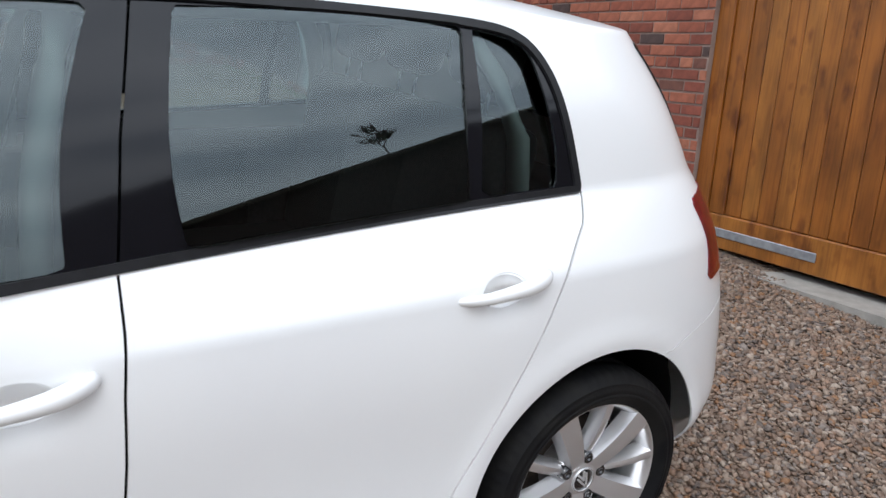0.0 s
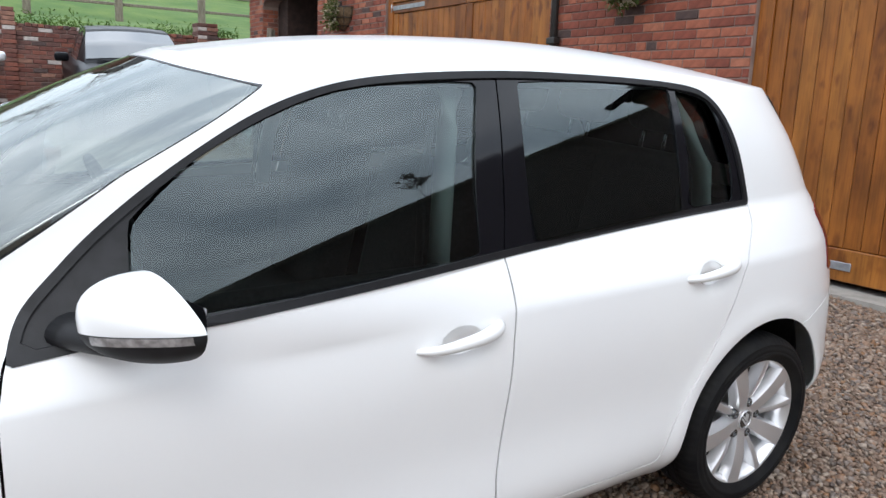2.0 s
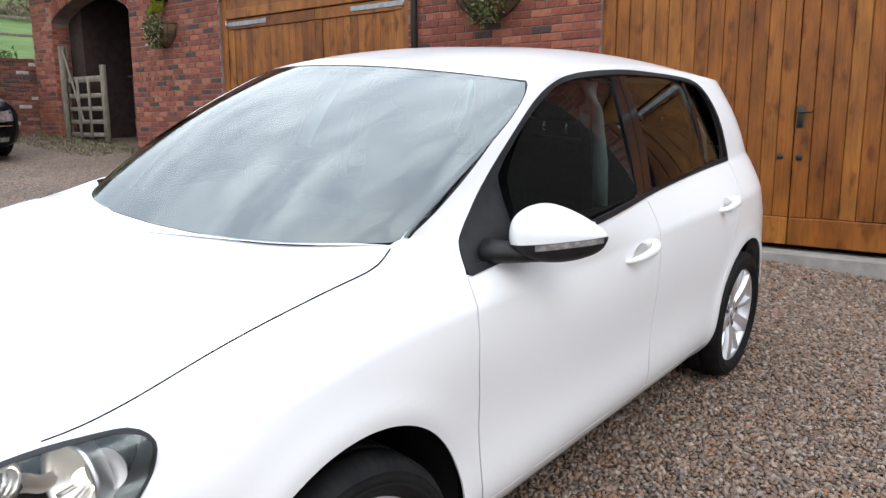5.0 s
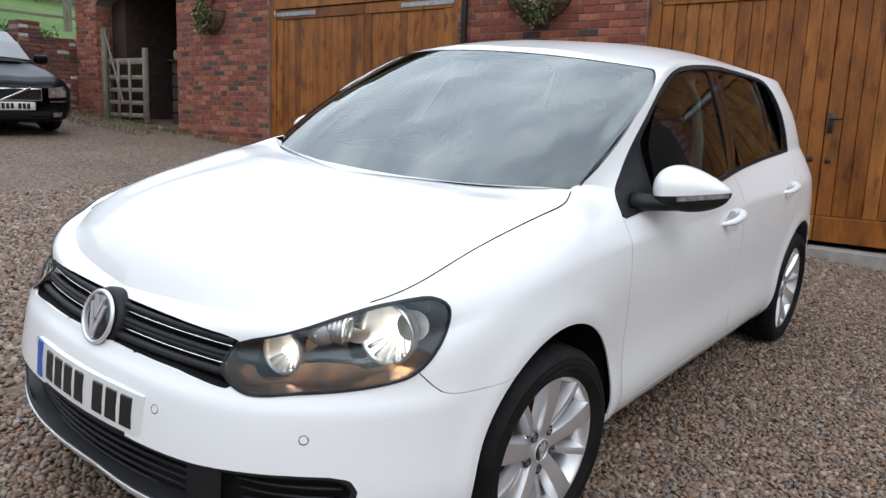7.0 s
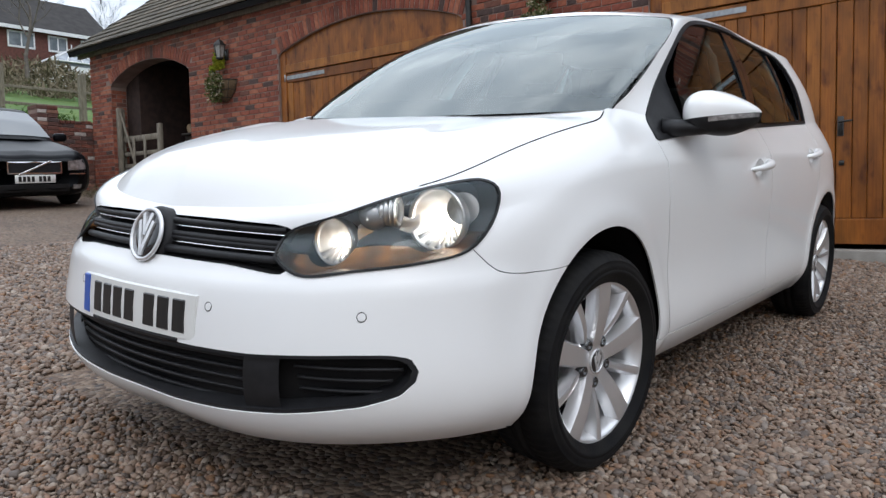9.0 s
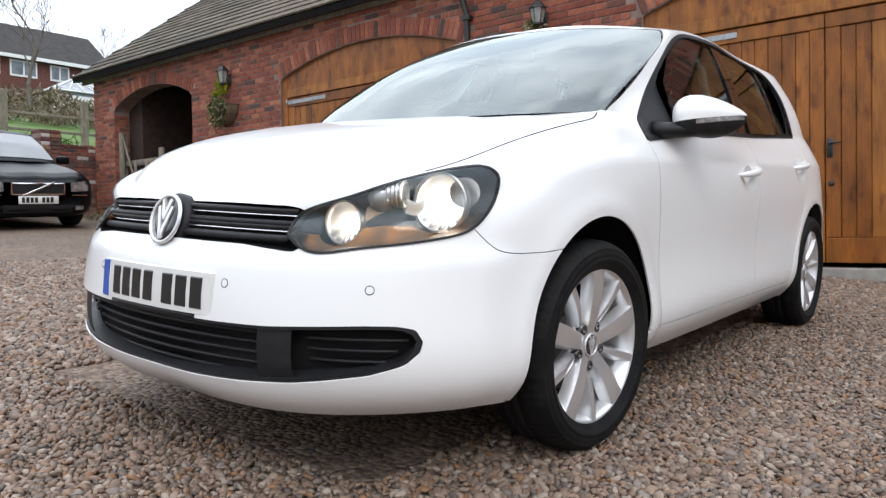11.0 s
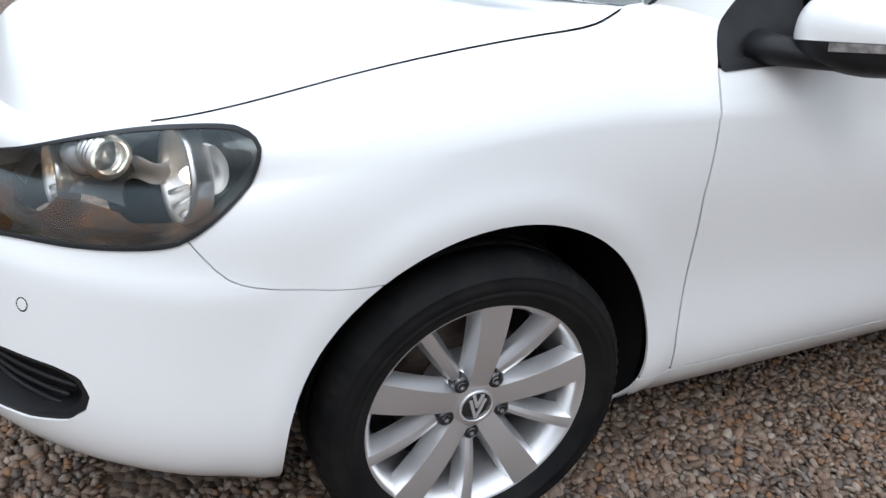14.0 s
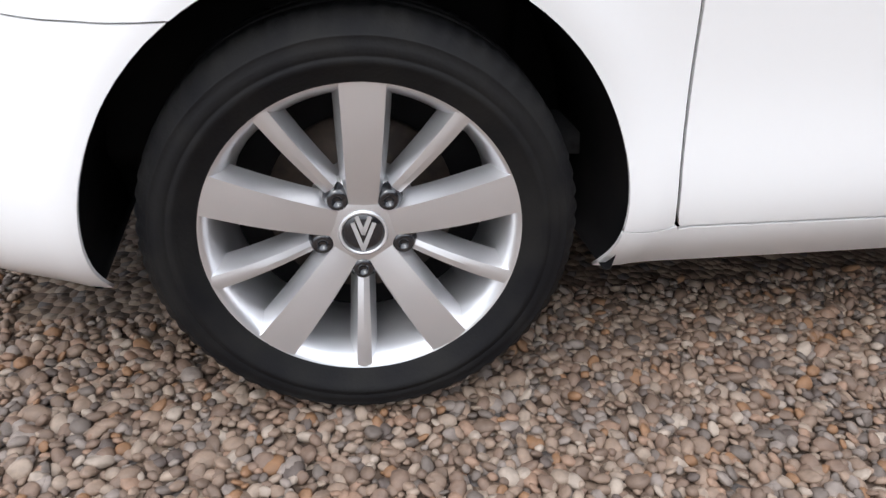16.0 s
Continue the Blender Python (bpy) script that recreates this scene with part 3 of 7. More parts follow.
HIGH_GRILLE = outline([(.1, .706), (-.238, .707), (-.402, .704), (-.44, .698), (-.48, .66), (-.47, .598), (-.44, .597), (-.311, .608), (.1, .611)], smooth=False)
TAIL_LAMP = outline([(1.63, .995), (1.635, .95), (1.66, .86), (1.655, .80), (1.672, .785), (1.75, .79), (1.97, .80), (2.0, .90), (1.97, .98), (1.80, 1.0)])


def lamp_field(v):
    ring = inside(np.stack([0.6 * v[:, 0] - 0.8 * v[:, 1], v[:, 2]], 1), LAMP)
    return np.where((v[:, 0] < -1.4) & (v[:, 1] < 0), ring, 1.0)


def nose_field(ring):
    return lambda v: np.where(v[:, 0] < -1.6, inside(v[:, 1:3], ring), 1.0)


def tail_field(v):
    return np.where(v[:, 1] < -0.42, inside(v[:, [0, 2]], TAIL_LAMP), 1.0)


def arch_field(v):
    a = np.hypot(v[:, 0] + 1.280, v[:, 2] - 0.305) - 0.374
    b = np.hypot(v[:, 0] - 1.285, v[:, 2] - 0.305) - 0.376
    return np.where(v[:, 1] < -0.5, np.minimum(a, b), 1.0)


SCREEN_Z = np.array([1.0, 1.057, 1.128, 1.219, 1.305, 1.38, 1.5])
SCREEN_X = np.array([-.958, -.858, -.748, -.611, -.445, -.307, -.075])


def screen_field(v):
    edge = v[:, 0] - np.interp(v[:, 2], SCREEN_Z, SCREEN_X)
    top = (v[:, 2] - (1.414 - 0.085 * v[:, 1] ** 2)) * 1.3
    return np.maximum(edge * 0.8, top)


def rear_screen_field(v):
    return np.where(v[:, 0] > 1.3, np.maximum(np.abs(v[:, 1]) - 0.565, np.maximum(v[:, 2] - 1.362, 1.055 - v[:, 2])), 1.0)


FRONT_DOOR = np.array(SEAM_A + [(-.818, .296), (.204, .296)] + SEAM_B[::-1] + [(.27, 1.15), (-.55, 1.15)])
REAR_DOOR = np.array(SEAM_B + [(.204, .296), (.815, .296)] + SEAM_C[::-1] + [(1.15, 1.2), (.27, 1.2)])
BUMPER = np.array(SEAM_BUMPER + [(-1.50, .1), (-2.4, .1), (-2.4, .66)])
TAIL_BUMPER = np.array(SEAM_TAIL + [(2.4, .72), (2.4, .1), (1.30, .1)])
WING = np.array([(-.80, 1.2), (-.80, .99)] + SEAM_A + [(-.818, .294), (-.98, .292), (-2.4, .28), (-2.4, 1.2)])
low_side, top_side = hull_m, top_m
_, low_side = split(low_side, arch_field)
dlo_a, low_side = split(low_side, side(DLO))
dlo_b, top_side = split(top_side, side(DLO))
dlo_m = joined(dlo_a, dlo_b)
_, low_side = split(low_side, strip(SEAM_COWL, .0014))
_, top_side = split(top_side, strip(SEAM_COWL, .0014))
tail_m, low_side = split(low_side, tail_field)
lamp_m, low_side = split(low_side, lamp_field)
low_m, low_side = split(low_side, nose_field(LOW_GRILLE))
high_m, low_side = split(low_side, nose_field(HIGH_GRILLE))
panels = []
for name, ring, half, everywhere in (("front_bumper", BUMPER, .0013, True), ("front_door", FRONT_DOOR, .0026, False), ("rear_door", REAR_DOOR, .0026, False), ("front_wing", WING, .0014, True), ("rear_bumper", TAIL_BUMPER, .0015, True)):
    field = (lambda v, r=ring: inside(v[:, [0, 2]], r)) if everywhere else side(ring)
    panel, _ = split(low_side, lambda v: field(v) + half)
    _, low_side = split(low_side, lambda v: field(v) - half)
    panels.append((name, panel))
screen_all, top_side = split(top_side, lambda v: np.where(v[:, 0] < 0.2, screen_field(v), 1.0))
rear_all, top_side = split(top_side, rear_screen_field)

car = thing("hatchback_car", "white five-door hatchback parked on gravel before a garage", "car", YARD)
GLASS = bpy.data.materials.new("tinted_glass")
GLASS.use_nodes = True
gn = GLASS.node_tree
gn.nodes.clear()
g_out, g_mix, g_clear, g_gloss, g_fres = (gn.nodes.new(k) for k in ("ShaderNodeOutputMaterial", "ShaderNodeMixShader", "ShaderNodeBsdfTransparent", "ShaderNodeBsdfGlossy", "ShaderNodeFresnel"))
g_clear.inputs["Color"].default_value = (0.60, 0.70, 0.67, 1)
g_gloss.inputs["Color"].default_value = (0.87, 0.98, 1.0, 1)
g_gloss.inputs["Roughness"].default_value = 0.012
g_fres.inputs["IOR"].default_value = 1.9
gn.links.new(g_fres.outputs[0], g_mix.inputs[0])
gn.links.new(g_clear.outputs[0], g_mix.inputs[1])
gn.links.new(g_gloss.outputs[0], g_mix.inputs[2])
gn.links.new(g_mix.outputs[0], g_out.inputs["Surface"])
SCREEN_GLASS = GLASS.copy()
SCREEN_GLASS.name = "windscreen_glass"
SCREEN_GLASS.node_tree.nodes["Fresnel"].inputs["IOR"].default_value = 2.32
SCREEN_GLASS.node_tree.nodes["Glossy BSDF"].inputs["Color"].default_value = (0.93, 0.985, 0.97, 1)
LENS = GLASS.copy()
LENS.name = "clear_lens"
LENS.node_tree.nodes["Transparent BSDF"].inputs["Color"].default_value = (0.93, 0.93, 0.93, 1)
LENS.node_tree.nodes["Fresnel"].inputs["IOR"].default_value = 1.55
TAIL_RED = material("tail_lamp_red", (0.17, 0.002, 0.012), rough=0.15, coat=0.4, second=(0.12, 0.002, 0.008), scale=20)
TRIM_GREY = material("light_grey_trim", (0.42, 0.45, 0.44), rough=0.8, second=(0.46, 0.48, 0.47), scale=40, bump=0.05, bump_scale=300)
CABIN = material("dark_cabin_cloth", (0.022, 0.022, 0.024), rough=0.9, second=(0.032, 0.032, 0.034), scale=90, bump=0.15, bump_scale=500)


def pushed(m, d):
    return m[0] + inward(m[0]) * d, m[1]


def pair(name, m, mat, parent=None, label="", flange=0.0, push=0.0):
    """A panel on the near side and its twin on the far side."""
    if push:
        m = pushed(m, push)
    if flange:
        m = flanged(m, flange)
    return part(name, m, mat, parent or car, label), part(name, mirrored(m), mat, parent or car, label)


def whole(name, m, mat, label="", flange=0.0, push=0.0, parent=None, way=None):
    """A panel that crosses the middle of the car."""
    if push:
        m = pushed(m, push)
    m = joined(m, mirrored(m))
    bm = bmesh.new()
    me = mesh_of(name, m[0], m[1])
    bm.from_mesh(me)
    bpy.data.meshes.remove(me)
    bmesh.ops.remove_doubles(bm, verts=bm.verts, dist=0.0004)
    v = np.array([x.co[:] for x in bm.verts])
    bm.verts.index_update()
    f = [[x.index for x in q.verts] for q in bm.faces]
    bm.free()
    m = (v, f)
    if flange or way:
        m = flanged(m, flange, way)
    return part(name, m, mat, parent or car, label)


NAMES = {}
for name, m in panels:
    if name in ("front_door", "rear_door"):
        hx, hz = (.080, .827) if name == "front_door" else (.974, .875)
        _, m = split(m, lambda v: np.hypot((v[:, 0] - hx) / .056, (v[:, 2] - hz + .007) / .035) - 1)
        NAMES[name] = pair(name, m, PAINT, flange=0.008)
    else:
        for q in components(m):
            if len(q[1]) < 12:
                continue
            if np.abs(q[0][:, 1]).min() < 1e-3:
                whole("bonnet_nose" if name == "front_wing" else name, q, PAINT, flange=0.006)
            else:
                pair(name, q, PAINT, flange=0.006)


def fused(*ms):
    """Joins meshes and merges the points that they share, so that they shade as one skin."""
    v, f = joined(*ms)
    key = np.round(v / 3e-4).astype(np.int64)
    _, first, back_ = np.unique(key, axis=0, return_index=True, return_inverse=True)
    back_ = back_.ravel()
    out = []
    for q in f:
        ring = [int(back_[i]) for i in q]
        ring = [a for k, a in enumerate(ring) if a != ring[k - 1]]
        if len(set(ring)) > 2 and len(set(ring)) == len(ring):
            out.append(ring)
    return v[first], out


for q in components(fused(low_side, top_side, both(roof))):
    if len(q[1]) > 6:
        if np.abs(q[0][:, 1]).min() < 1e-3:
            whole("body_shell", q, PAINT, flange=0.006)
        else:
            pair("sill_panel", q, PAINT, flange=0.008, push=-0.007 if q[0][:, 2].max() < .36 else 0.0)


def welded(*ms):
    bm = bmesh.new()
    m = joined(*ms)
    me = mesh_of("weld", m[0], m[1])
    bm.from_mesh(me)
    bpy.data.meshes.remove(me)
    bmesh.ops.remove_doubles(bm, verts=bm.verts, dist=0.0004)
    bmesh.ops.recalc_face_normals(bm, faces=bm.faces)
    return bm


bonnet_m = welded(both(hood), mirrored(both(hood)))
part("bonnet", bonnet_m, PAINT, car)
gap_shade_line = (gap_inner + hull[-1][gap]) / 2 + (0, 0, .0006)
# ---- glass and black trim ----
front_g, rest = split(dlo_m, side(FRONT_GLASS))
rear_g, rest = split(rest, side(REAR_GLASS))
quarter_g, rest = split(rest, side(QUARTER_GLASS))
inner_rest, trim_m = split(rest, shrunk(side(DLO), 0.017))
pair("window_trim", trim_m, BLACK, label="black rubber window surround", flange=0.012, push=-0.004)
triangle, pillars = split(inner_rest, lambda v: v[:, 0] + 0.55)


def pillar_line(v):
    return v[:, 0] - np.interp(v[:, 2], [.98, 1.19, 1.42], [.243, .270, .318])


pillars = joined(split(pillars, lambda v: pillar_line(v) + .0025)[0], split(pillars, lambda v: pillar_line(v) - .0025)[1])
pair("mirror_corner", triangle, BLACK, label="matt black plastic corner under the door mirror", flange=0.006, push=0.002)
for m in components(pillars):
    if len(m[1]) > 6:
        pair("pillar_panel", m, GLOSS, label="gloss black pillar cover", flange=0.006, push=0.003)
def glass_basis(q):
    return np.stack([np.ones(len(q)), q[:, 0], q[:, 0] ** 2, q[:, 2], q[:, 2] ** 2], 1)


# side glass: one surface gently curved along and upwards
all_glass = np.vstack([front_g[0], rear_g[0], quarter_g[0]])
glass_fit = np.linalg.lstsq(glass_basis(all_glass), all_glass[:, 1], rcond=None)[0]
for n, m in (("front_window", front_g), ("rear_window", rear_g), ("quarter_window", quarter_g)):
    q = m[0].copy()
    q[:, 1] = .12 * q[:, 1] + .88 * (glass_basis(q) @ glass_fit)
    pair(n, (q, m[1]), GLASS, label="tinted side window glass", push=0.007)


def screen_basis(q):
    y2 = q[:, 1] ** 2
    return np.stack([np.ones(len(q)), y2, y2 * y2, q[:, 2], q[:, 2] ** 2, q[:, 2] * y2], 1)


core_screen = screen_all[0][np.abs(screen_all[0][:, 1]) < .4]
screen_fit = np.linalg.lstsq(screen_basis(core_screen), core_screen[:, 0], rcond=None)[0]


def set_back(v):
    """How far the windscreen lies behind the skin: flush at the roof and the bonnet, on its own even curve beside the pillars."""
    beside = (np.interp(v[:, 2], SCREEN_Z, SCREEN_X) - v[:, 0]) * .8
    near = np.clip(1.15 - beside / .22, 0, 1) * np.clip((1.40 - v[:, 2]) / .05, 0, 1)
    deep = .002 + near * np.clip(screen_basis(v) @ screen_fit - v[:, 0], -.006, .04)
    return deep[:, None] * np.array((1.0, 0, 0))


screen_in, screen_edge = split(screen_all, lambda v: screen_field(v) + 0.004)
whole("windscreen", (screen_in[0] + set_back(screen_in[0]), screen_in[1]), SCREEN_GLASS, "windscreen glass with a faint tint")
frit = split(screen_in, lambda v: v[:, 2] - 1.046 - .02 * v[:, 1] ** 2)[0]
whole("windscreen_band", (frit[0] + set_back(frit[0]) + (.003, 0, -.005), frit[1]), BLACK, "black band along the foot of the windscreen")
whole("windscreen_surround", screen_edge, BLACK, "black border of the windscreen", way=lambda v: set_back(v) * 1.05)
whole("tail_window", rear_all, GLOSS, "dark rear window", flange=0.012, push=-0.005)
pair("tail_lamp", tail_m, TAIL_RED, label="red rear lamp", flange=0.01, push=-0.004)


# ---- lathe and sweep helpers ----
def lathe(profile, n=96, closed=False):
    """Turns a profile of (radius, along) round the y axis."""
    p = np.array(profile, float)
    a = np.linspace(0, 2 * math.pi, n, endpoint=False)
    v = np.array([(r * math.cos(t), y, r * math.sin(t)) for t in a for r, y in p])
    k = len(p)
    rows = [(i, (i + 1) % n) for i in range(n)]
    f = [(i * k + j, i * k + (j + 1) % k, i2 * k + (j + 1) % k, i2 * k + j) for i, i2 in rows for j in range(k if closed else k - 1)]
    return v, f


def sweep(path, radii, n=12, flat=1.0, caps=True):
    """A tube along a path with a radius at each point; flat squeezes its section upright."""
    p = np.array(path, float)
    v, f = [], []
    for i, c in enumerate(p):
        d = p[min(i + 1, len(p) - 1)] - p[max(i - 1, 0)]
        d /= np.linalg.norm(d)
        up = np.array([0, 0, 1.0]) if abs(d[2]) < 0.9 else np.array([1.0, 0, 0])
        a = np.cross(d, up)
        a /= np.linalg.norm(a)
        b = np.cross(a, d)
        for t in np.linspace(0, 2 * math.pi, n, endpoint=False):
            v.append(c + radii[i] * (a * math.cos(t) + b * flat * math.sin(t)))
    for i in range(len(p) - 1):
        f += [(i * n + j, i * n + (j + 1) % n, (i + 1) * n + (j + 1) % n, (i + 1) * n + j) for j in range(n)]
    if caps:
        f += [tuple(range(n))[::-1], tuple(range((len(p) - 1) * n, len(p) * n))]
    return np.array(v), f


def moved(m, t):
    t = np.array(t, float)
    return m[0] + t, m[1]


def turned(m, mat):
    a = np.array(mat)
    return m[0] @ a[:3, :3].T + a[:3, 3], m[1]


# ---- wheels: five wide and five narrow spokes ----
R_TYRE, R_RIM = 0.3065, 0.2265
TYRE_PROFILE = [(R_RIM - .012, .080), (R_RIM + .004, .094), (R_RIM + .018, .101), (0.2485, .106), (0.2560, .1062), (0.2570, .1050), (0.2600, .1048), (0.2610, .1056), (0.2719, .103), (0.2803, .0995), (0.2817, .1003), (0.2831, .0992), (0.2845, .0970), (0.2971, .085), (0.3037, .070), (0.3060, .045), (R_TYRE, .022), (0.3009, .021), (0.3009, .015), (R_TYRE, .014), (R_TYRE, -.014), (0.3009, -.015), (0.3009, -.021), (R_TYRE, -.022), (0.3060, -.045), (0.3037, -.070), (0.2953, -.088), (0.2719, -.103), (0.2485, -.106), (R_RIM, -.09)]
RIM_PROFILE = [(R_RIM - .008, .070), (R_RIM + .001, .076), (R_RIM + .001, .084), (R_RIM - .002, .0865), (R_RIM - .005, .0862), (R_RIM - .011, .0815), (R_RIM - .019, .070), (R_RIM - .029, .040), (R_RIM - .034, .0), (R_RIM - .036, -.06), (R_RIM - .02, -.085)]


def spoke(w0, w1, r0, r1, y0, y1, depth, crown):
    """A spoke along +x: half widths and heights at the hub and the rim, with a crowned face and sloped flanks."""
    v, f = [], []
    rows = 9
    for i in range(rows):
        u = i / (rows - 1)
        r = r0 + (r1 - r0) * u
        w = w0 + (w1 - w0) * u ** 0.9
        y = y0 + (y1 - y0) * u + 0.008 * math.sin(math.pi * u)
        sec = [(-w - .010, y - depth), (-w - .005, y - .014), (-w, y), (-w * .55, y + crown * .5), (0, y + crown), (w * .55, y + crown * .5), (w, y), (w + .005, y - .014), (w + .010, y - depth)]
        v += [(r, b, a) for a, b in sec]
    k = 9
    f = [(i * k + j, i * k + j + 1, (i + 1) * k + j + 1, (i + 1) * k + j) for i in range(rows - 1) for j in range(k - 1)]
    return np.array(v), f


def turn_y(deg):
    return pose(0, 0, 0, 0, deg, 0)


BADGE_SILVER = material("badge_silver", (0.72, 0.72, 0.73), rough=0.22, metal=0.55, second=(0.66, 0.66, 0.67), scale=30)
BADGE_DARK = material("badge_dark", (0.01, 0.011, 0.014), rough=0.2, coat=1.0)
DISC = material("brake_disc", (0.10, 0.075, 0.06), rough=0.55, metal=0.6, second=(0.05, 0.04, 0.035), scale=30)


def emblem(radius, parent, m, thick=0.006):
    """A dark round boss with a bright ring and nested bright chevrons, as a plain shape; it faces +y of m."""
    boss = part("emblem", turned(lathe([(0.0001, thick * .6), (radius * .5, thick * .55), (radius * .86, thick * .3), (radius * .9, -thick)], 48), m), BADGE_DARK, parent, "dark round emblem with bright chevrons")
    part("ring", turned(lathe([(radius * .85, thick * .2), (radius * .88, thick * 1.0), (radius * .95, thick * 1.0), (radius, thick * .4), (radius, -thick * .2)], 64), m), BADGE_SILVER, boss, "bright metal ring")
    for zs, half, w in ((.42, .40, .17), (-.05, .66, .17)):
        bm = bmesh.new()
        for s in (-1, 1):
            a, b = Vector((0, 0, (zs - half) * radius)), Vector((s * half * .62 * radius, 0, (zs + half * .72) * radius))
            d = (b - a)
            ang = math.atan2(d.z, d.x)
            mm = Matrix.Translation((a + b) / 2 + Vector((0, thick * .8, 0))) @ Matrix.Rotation(-ang, 4, "Y") @ Matrix.Diagonal((d.length + w * radius * .6, thick * 1.1, w * radius, 1))
            bmesh.ops.create_cube(bm, size=1, matrix=mm)
        bm.transform(m)
        part("chevron", bm, BADGE_SILVER, boss, "bright metal chevron", smooth=False)
    return boss


def wheel(x, y, out, steer=0.0, spin=0.0):
    """out: -1 on the near side, 1 on the far side."""
    m = pose(x, y, HUB, 0, 0, 180 if out < 0 else 0)
    hub = part("wheel", moved(lathe([(.080, -.02), (.080, .038), (.072, .048), (.050, .058), (.036, .061), (.0001, .058)], 40), (0, .004, 0)), ALLOY, car, "silver alloy wheel")
    hub.matrix_local = m @ pose(0, 0, 0, 0, 0, steer) @ turn_y(spin)
    tv, tf = lathe(TYRE_PROFILE, 210)
    row, col = np.divmod(np.arange(len(tv)), len(TYRE_PROFILE))
    radius = np.hypot(tv[:, 0], tv[:, 2])
    notch = (row % 3 == 0) & (radius > .290) & (np.abs(tv[:, 1]) > .04)
    tv[notch] *= (1 - .0035 / radius[notch])[:, None] ** np.array((1, 0, 1))
    part("tyre", (tv, tf), RUBBER, hub, "black rubber tyre with tread grooves")
    part("rim", lathe(RIM_PROFILE, 96), ALLOY, hub)
    part("brake_disc", lathe([(.001, -.02), (.14, -.02), (.14, -.035)], 48), DISC, hub, "rusty brake disc")
    part("backing", lathe([(.001, -.045), (R_RIM - .03, -.045)], 48), DARK, hub)
    for i in range(5):
        a = 90 + 72 * i
        wide = turned(spoke(.0195, .0300, .035, R_RIM - .003, .061, .0850, .036, .0012), turn_y(-a))
        part("spoke", wide, ALLOY, hub, auto=22)
        thin = turned(spoke(.0075, .0115, .062, R_RIM - .004, .052, .0835, .038, .0022), turn_y(-a - 36))
        part("spoke", thin, ALLOY, hub, auto=22)
        b = math.radians(a + 36)
        bolt = turned(lathe([(.0001, .004), (.007, .004), (.007, .009), (.014, .009), (.0165, .004), (.020, -.001), (.021, -.012)], 18), Matrix.Translation((.060 * math.cos(b), .0565, .060 * math.sin(b))))
        part("bolt", bolt, BADGE_DARK, hub, "dark wheel bolt")
    emblem(.035, hub, Matrix.Translation((0, .0660, 0)), .003)
    rows = []
    for t in np.linspace(-.34, math.pi + .34, 40):
        px = x + .392 * math.cos(t)
        edge = np.interp(px, [-1.75, -1.66, -1.5, -.9, 1.0, 1.45, 1.6, 1.7], [.77, .805, .845, .835, .835, .825, .765, .735])
        rows += [(px, out * yy, max(.215, .305 + .392 * math.sin(t))) for yy in (edge, .68, .50)]
    part("arch_liner", (np.array(rows + [(x, out * .50, .2)]), [(i * 3 + j, i * 3 + j + 1, (i + 1) * 3 + j + 1, (i + 1) * 3 + j) for i in range(39) for j in range(2)] + [(i * 3 + 2, (i + 1) * 3 + 2, 120) for i in range(39)]), DARK, car, "dark wheel arch liner")


wheel(-1.285, -0.778, -1, steer=-4.0, spin=0)
wheel(1.287, -0.762, -1, spin=25)
wheel(-1.285, 0.778, 1, steer=-4.0, spin=40)
wheel(1.287, 0.762, 1, spin=10)

# ---- underbody and the dark insides ----
part("underbody", boxed(-1.62, 1.70, -.60, .60, .20, .30, bevel=.02), DARK, car)
part("engine_bay", boxed(-1.80, -1.0, -.56, .56, .27, .70, bevel=.05), DARK, car)
for sgn in (-1, 1):
    part("inner_wing", boxed(-.88, .87, min(sgn * .60, sgn * .80), max(sgn * .60, sgn * .80), .22, .9, bevel=.02), DARK, car)
    part("inner_quarter", boxed(1.66, 1.80, min(sgn * .2, sgn * .62), max(sgn * .2, sgn * .62), .3, .98, bevel=.02), DARK, car)

# ---- nose: grilles, plate, lamps ----
whole("upper_grille", high_m, DARK, "black upper grille", push=0.045, flange=-0.044)
for z, mat, thick, name in ((.694, BLACK, .008, "grille_bar"), (.683, CHROME, .0022, "chrome_strip"), (.664, BLACK, .008, "grille_bar"), (.655, BLACK, .006, "grille_bar"), (.6455, CHROME, .0022, "chrome_strip"), (.628, BLACK, .010, "grille_bar")):
    xs = np.linspace(-.425, .425, 41)
    xf = lambda y: -2.082 + 0.30 * np.abs(y) ** 2.0 + (z - .65) * -0.5 * 0 + (.70 - z) * -0.45
    path = [(xf(y) + 0.012, y, z - 0.01 * abs(y)) for y in xs]
    part(name, sweep(path, [thick] * 41, 8, 1.0), mat, car, "thin chrome strip" if mat is CHROME else "")
whole("lower_grille", low_m, DARK, "black lower grille", push=0.05)
for i in range(5):
    z = .293 + i * .0275
    w = .40 if i else .30
    ys = np.linspace(-w, w, 31)
    part("grille_slat", sweep([(-2.118 + .33 * y * y - (z - .27) * .28, y, z) for y in ys], [.0065] * 31, 8, .8), BLACK, car)
for sgn in (-1, 1):
    for i in range(3):
        z = .346 + i * .027
        ys = np.linspace(.50, .705 - .02 * (2 - i), 15)
        part("grille_slat", sweep([(-2.118 + .33 * y * y + max(0, y - .52) ** 2 * 1.5 - (z - .27) * .28 + .006, sgn * y, z) for y in ys], [.005] * 15, 8, .8), BLACK, car)
blank_m, _ = split(low_m, lambda v: np.maximum(np.abs(v[:, 1] + .445) - .045, -1))
pair("grille_blank", blank_m, BLACK, label="plain black panel beside the lower grille", push=0.012)
frame_in, frame_m = split(low_m, shrunk(nose_field(LOW_GRILLE), 0.009))
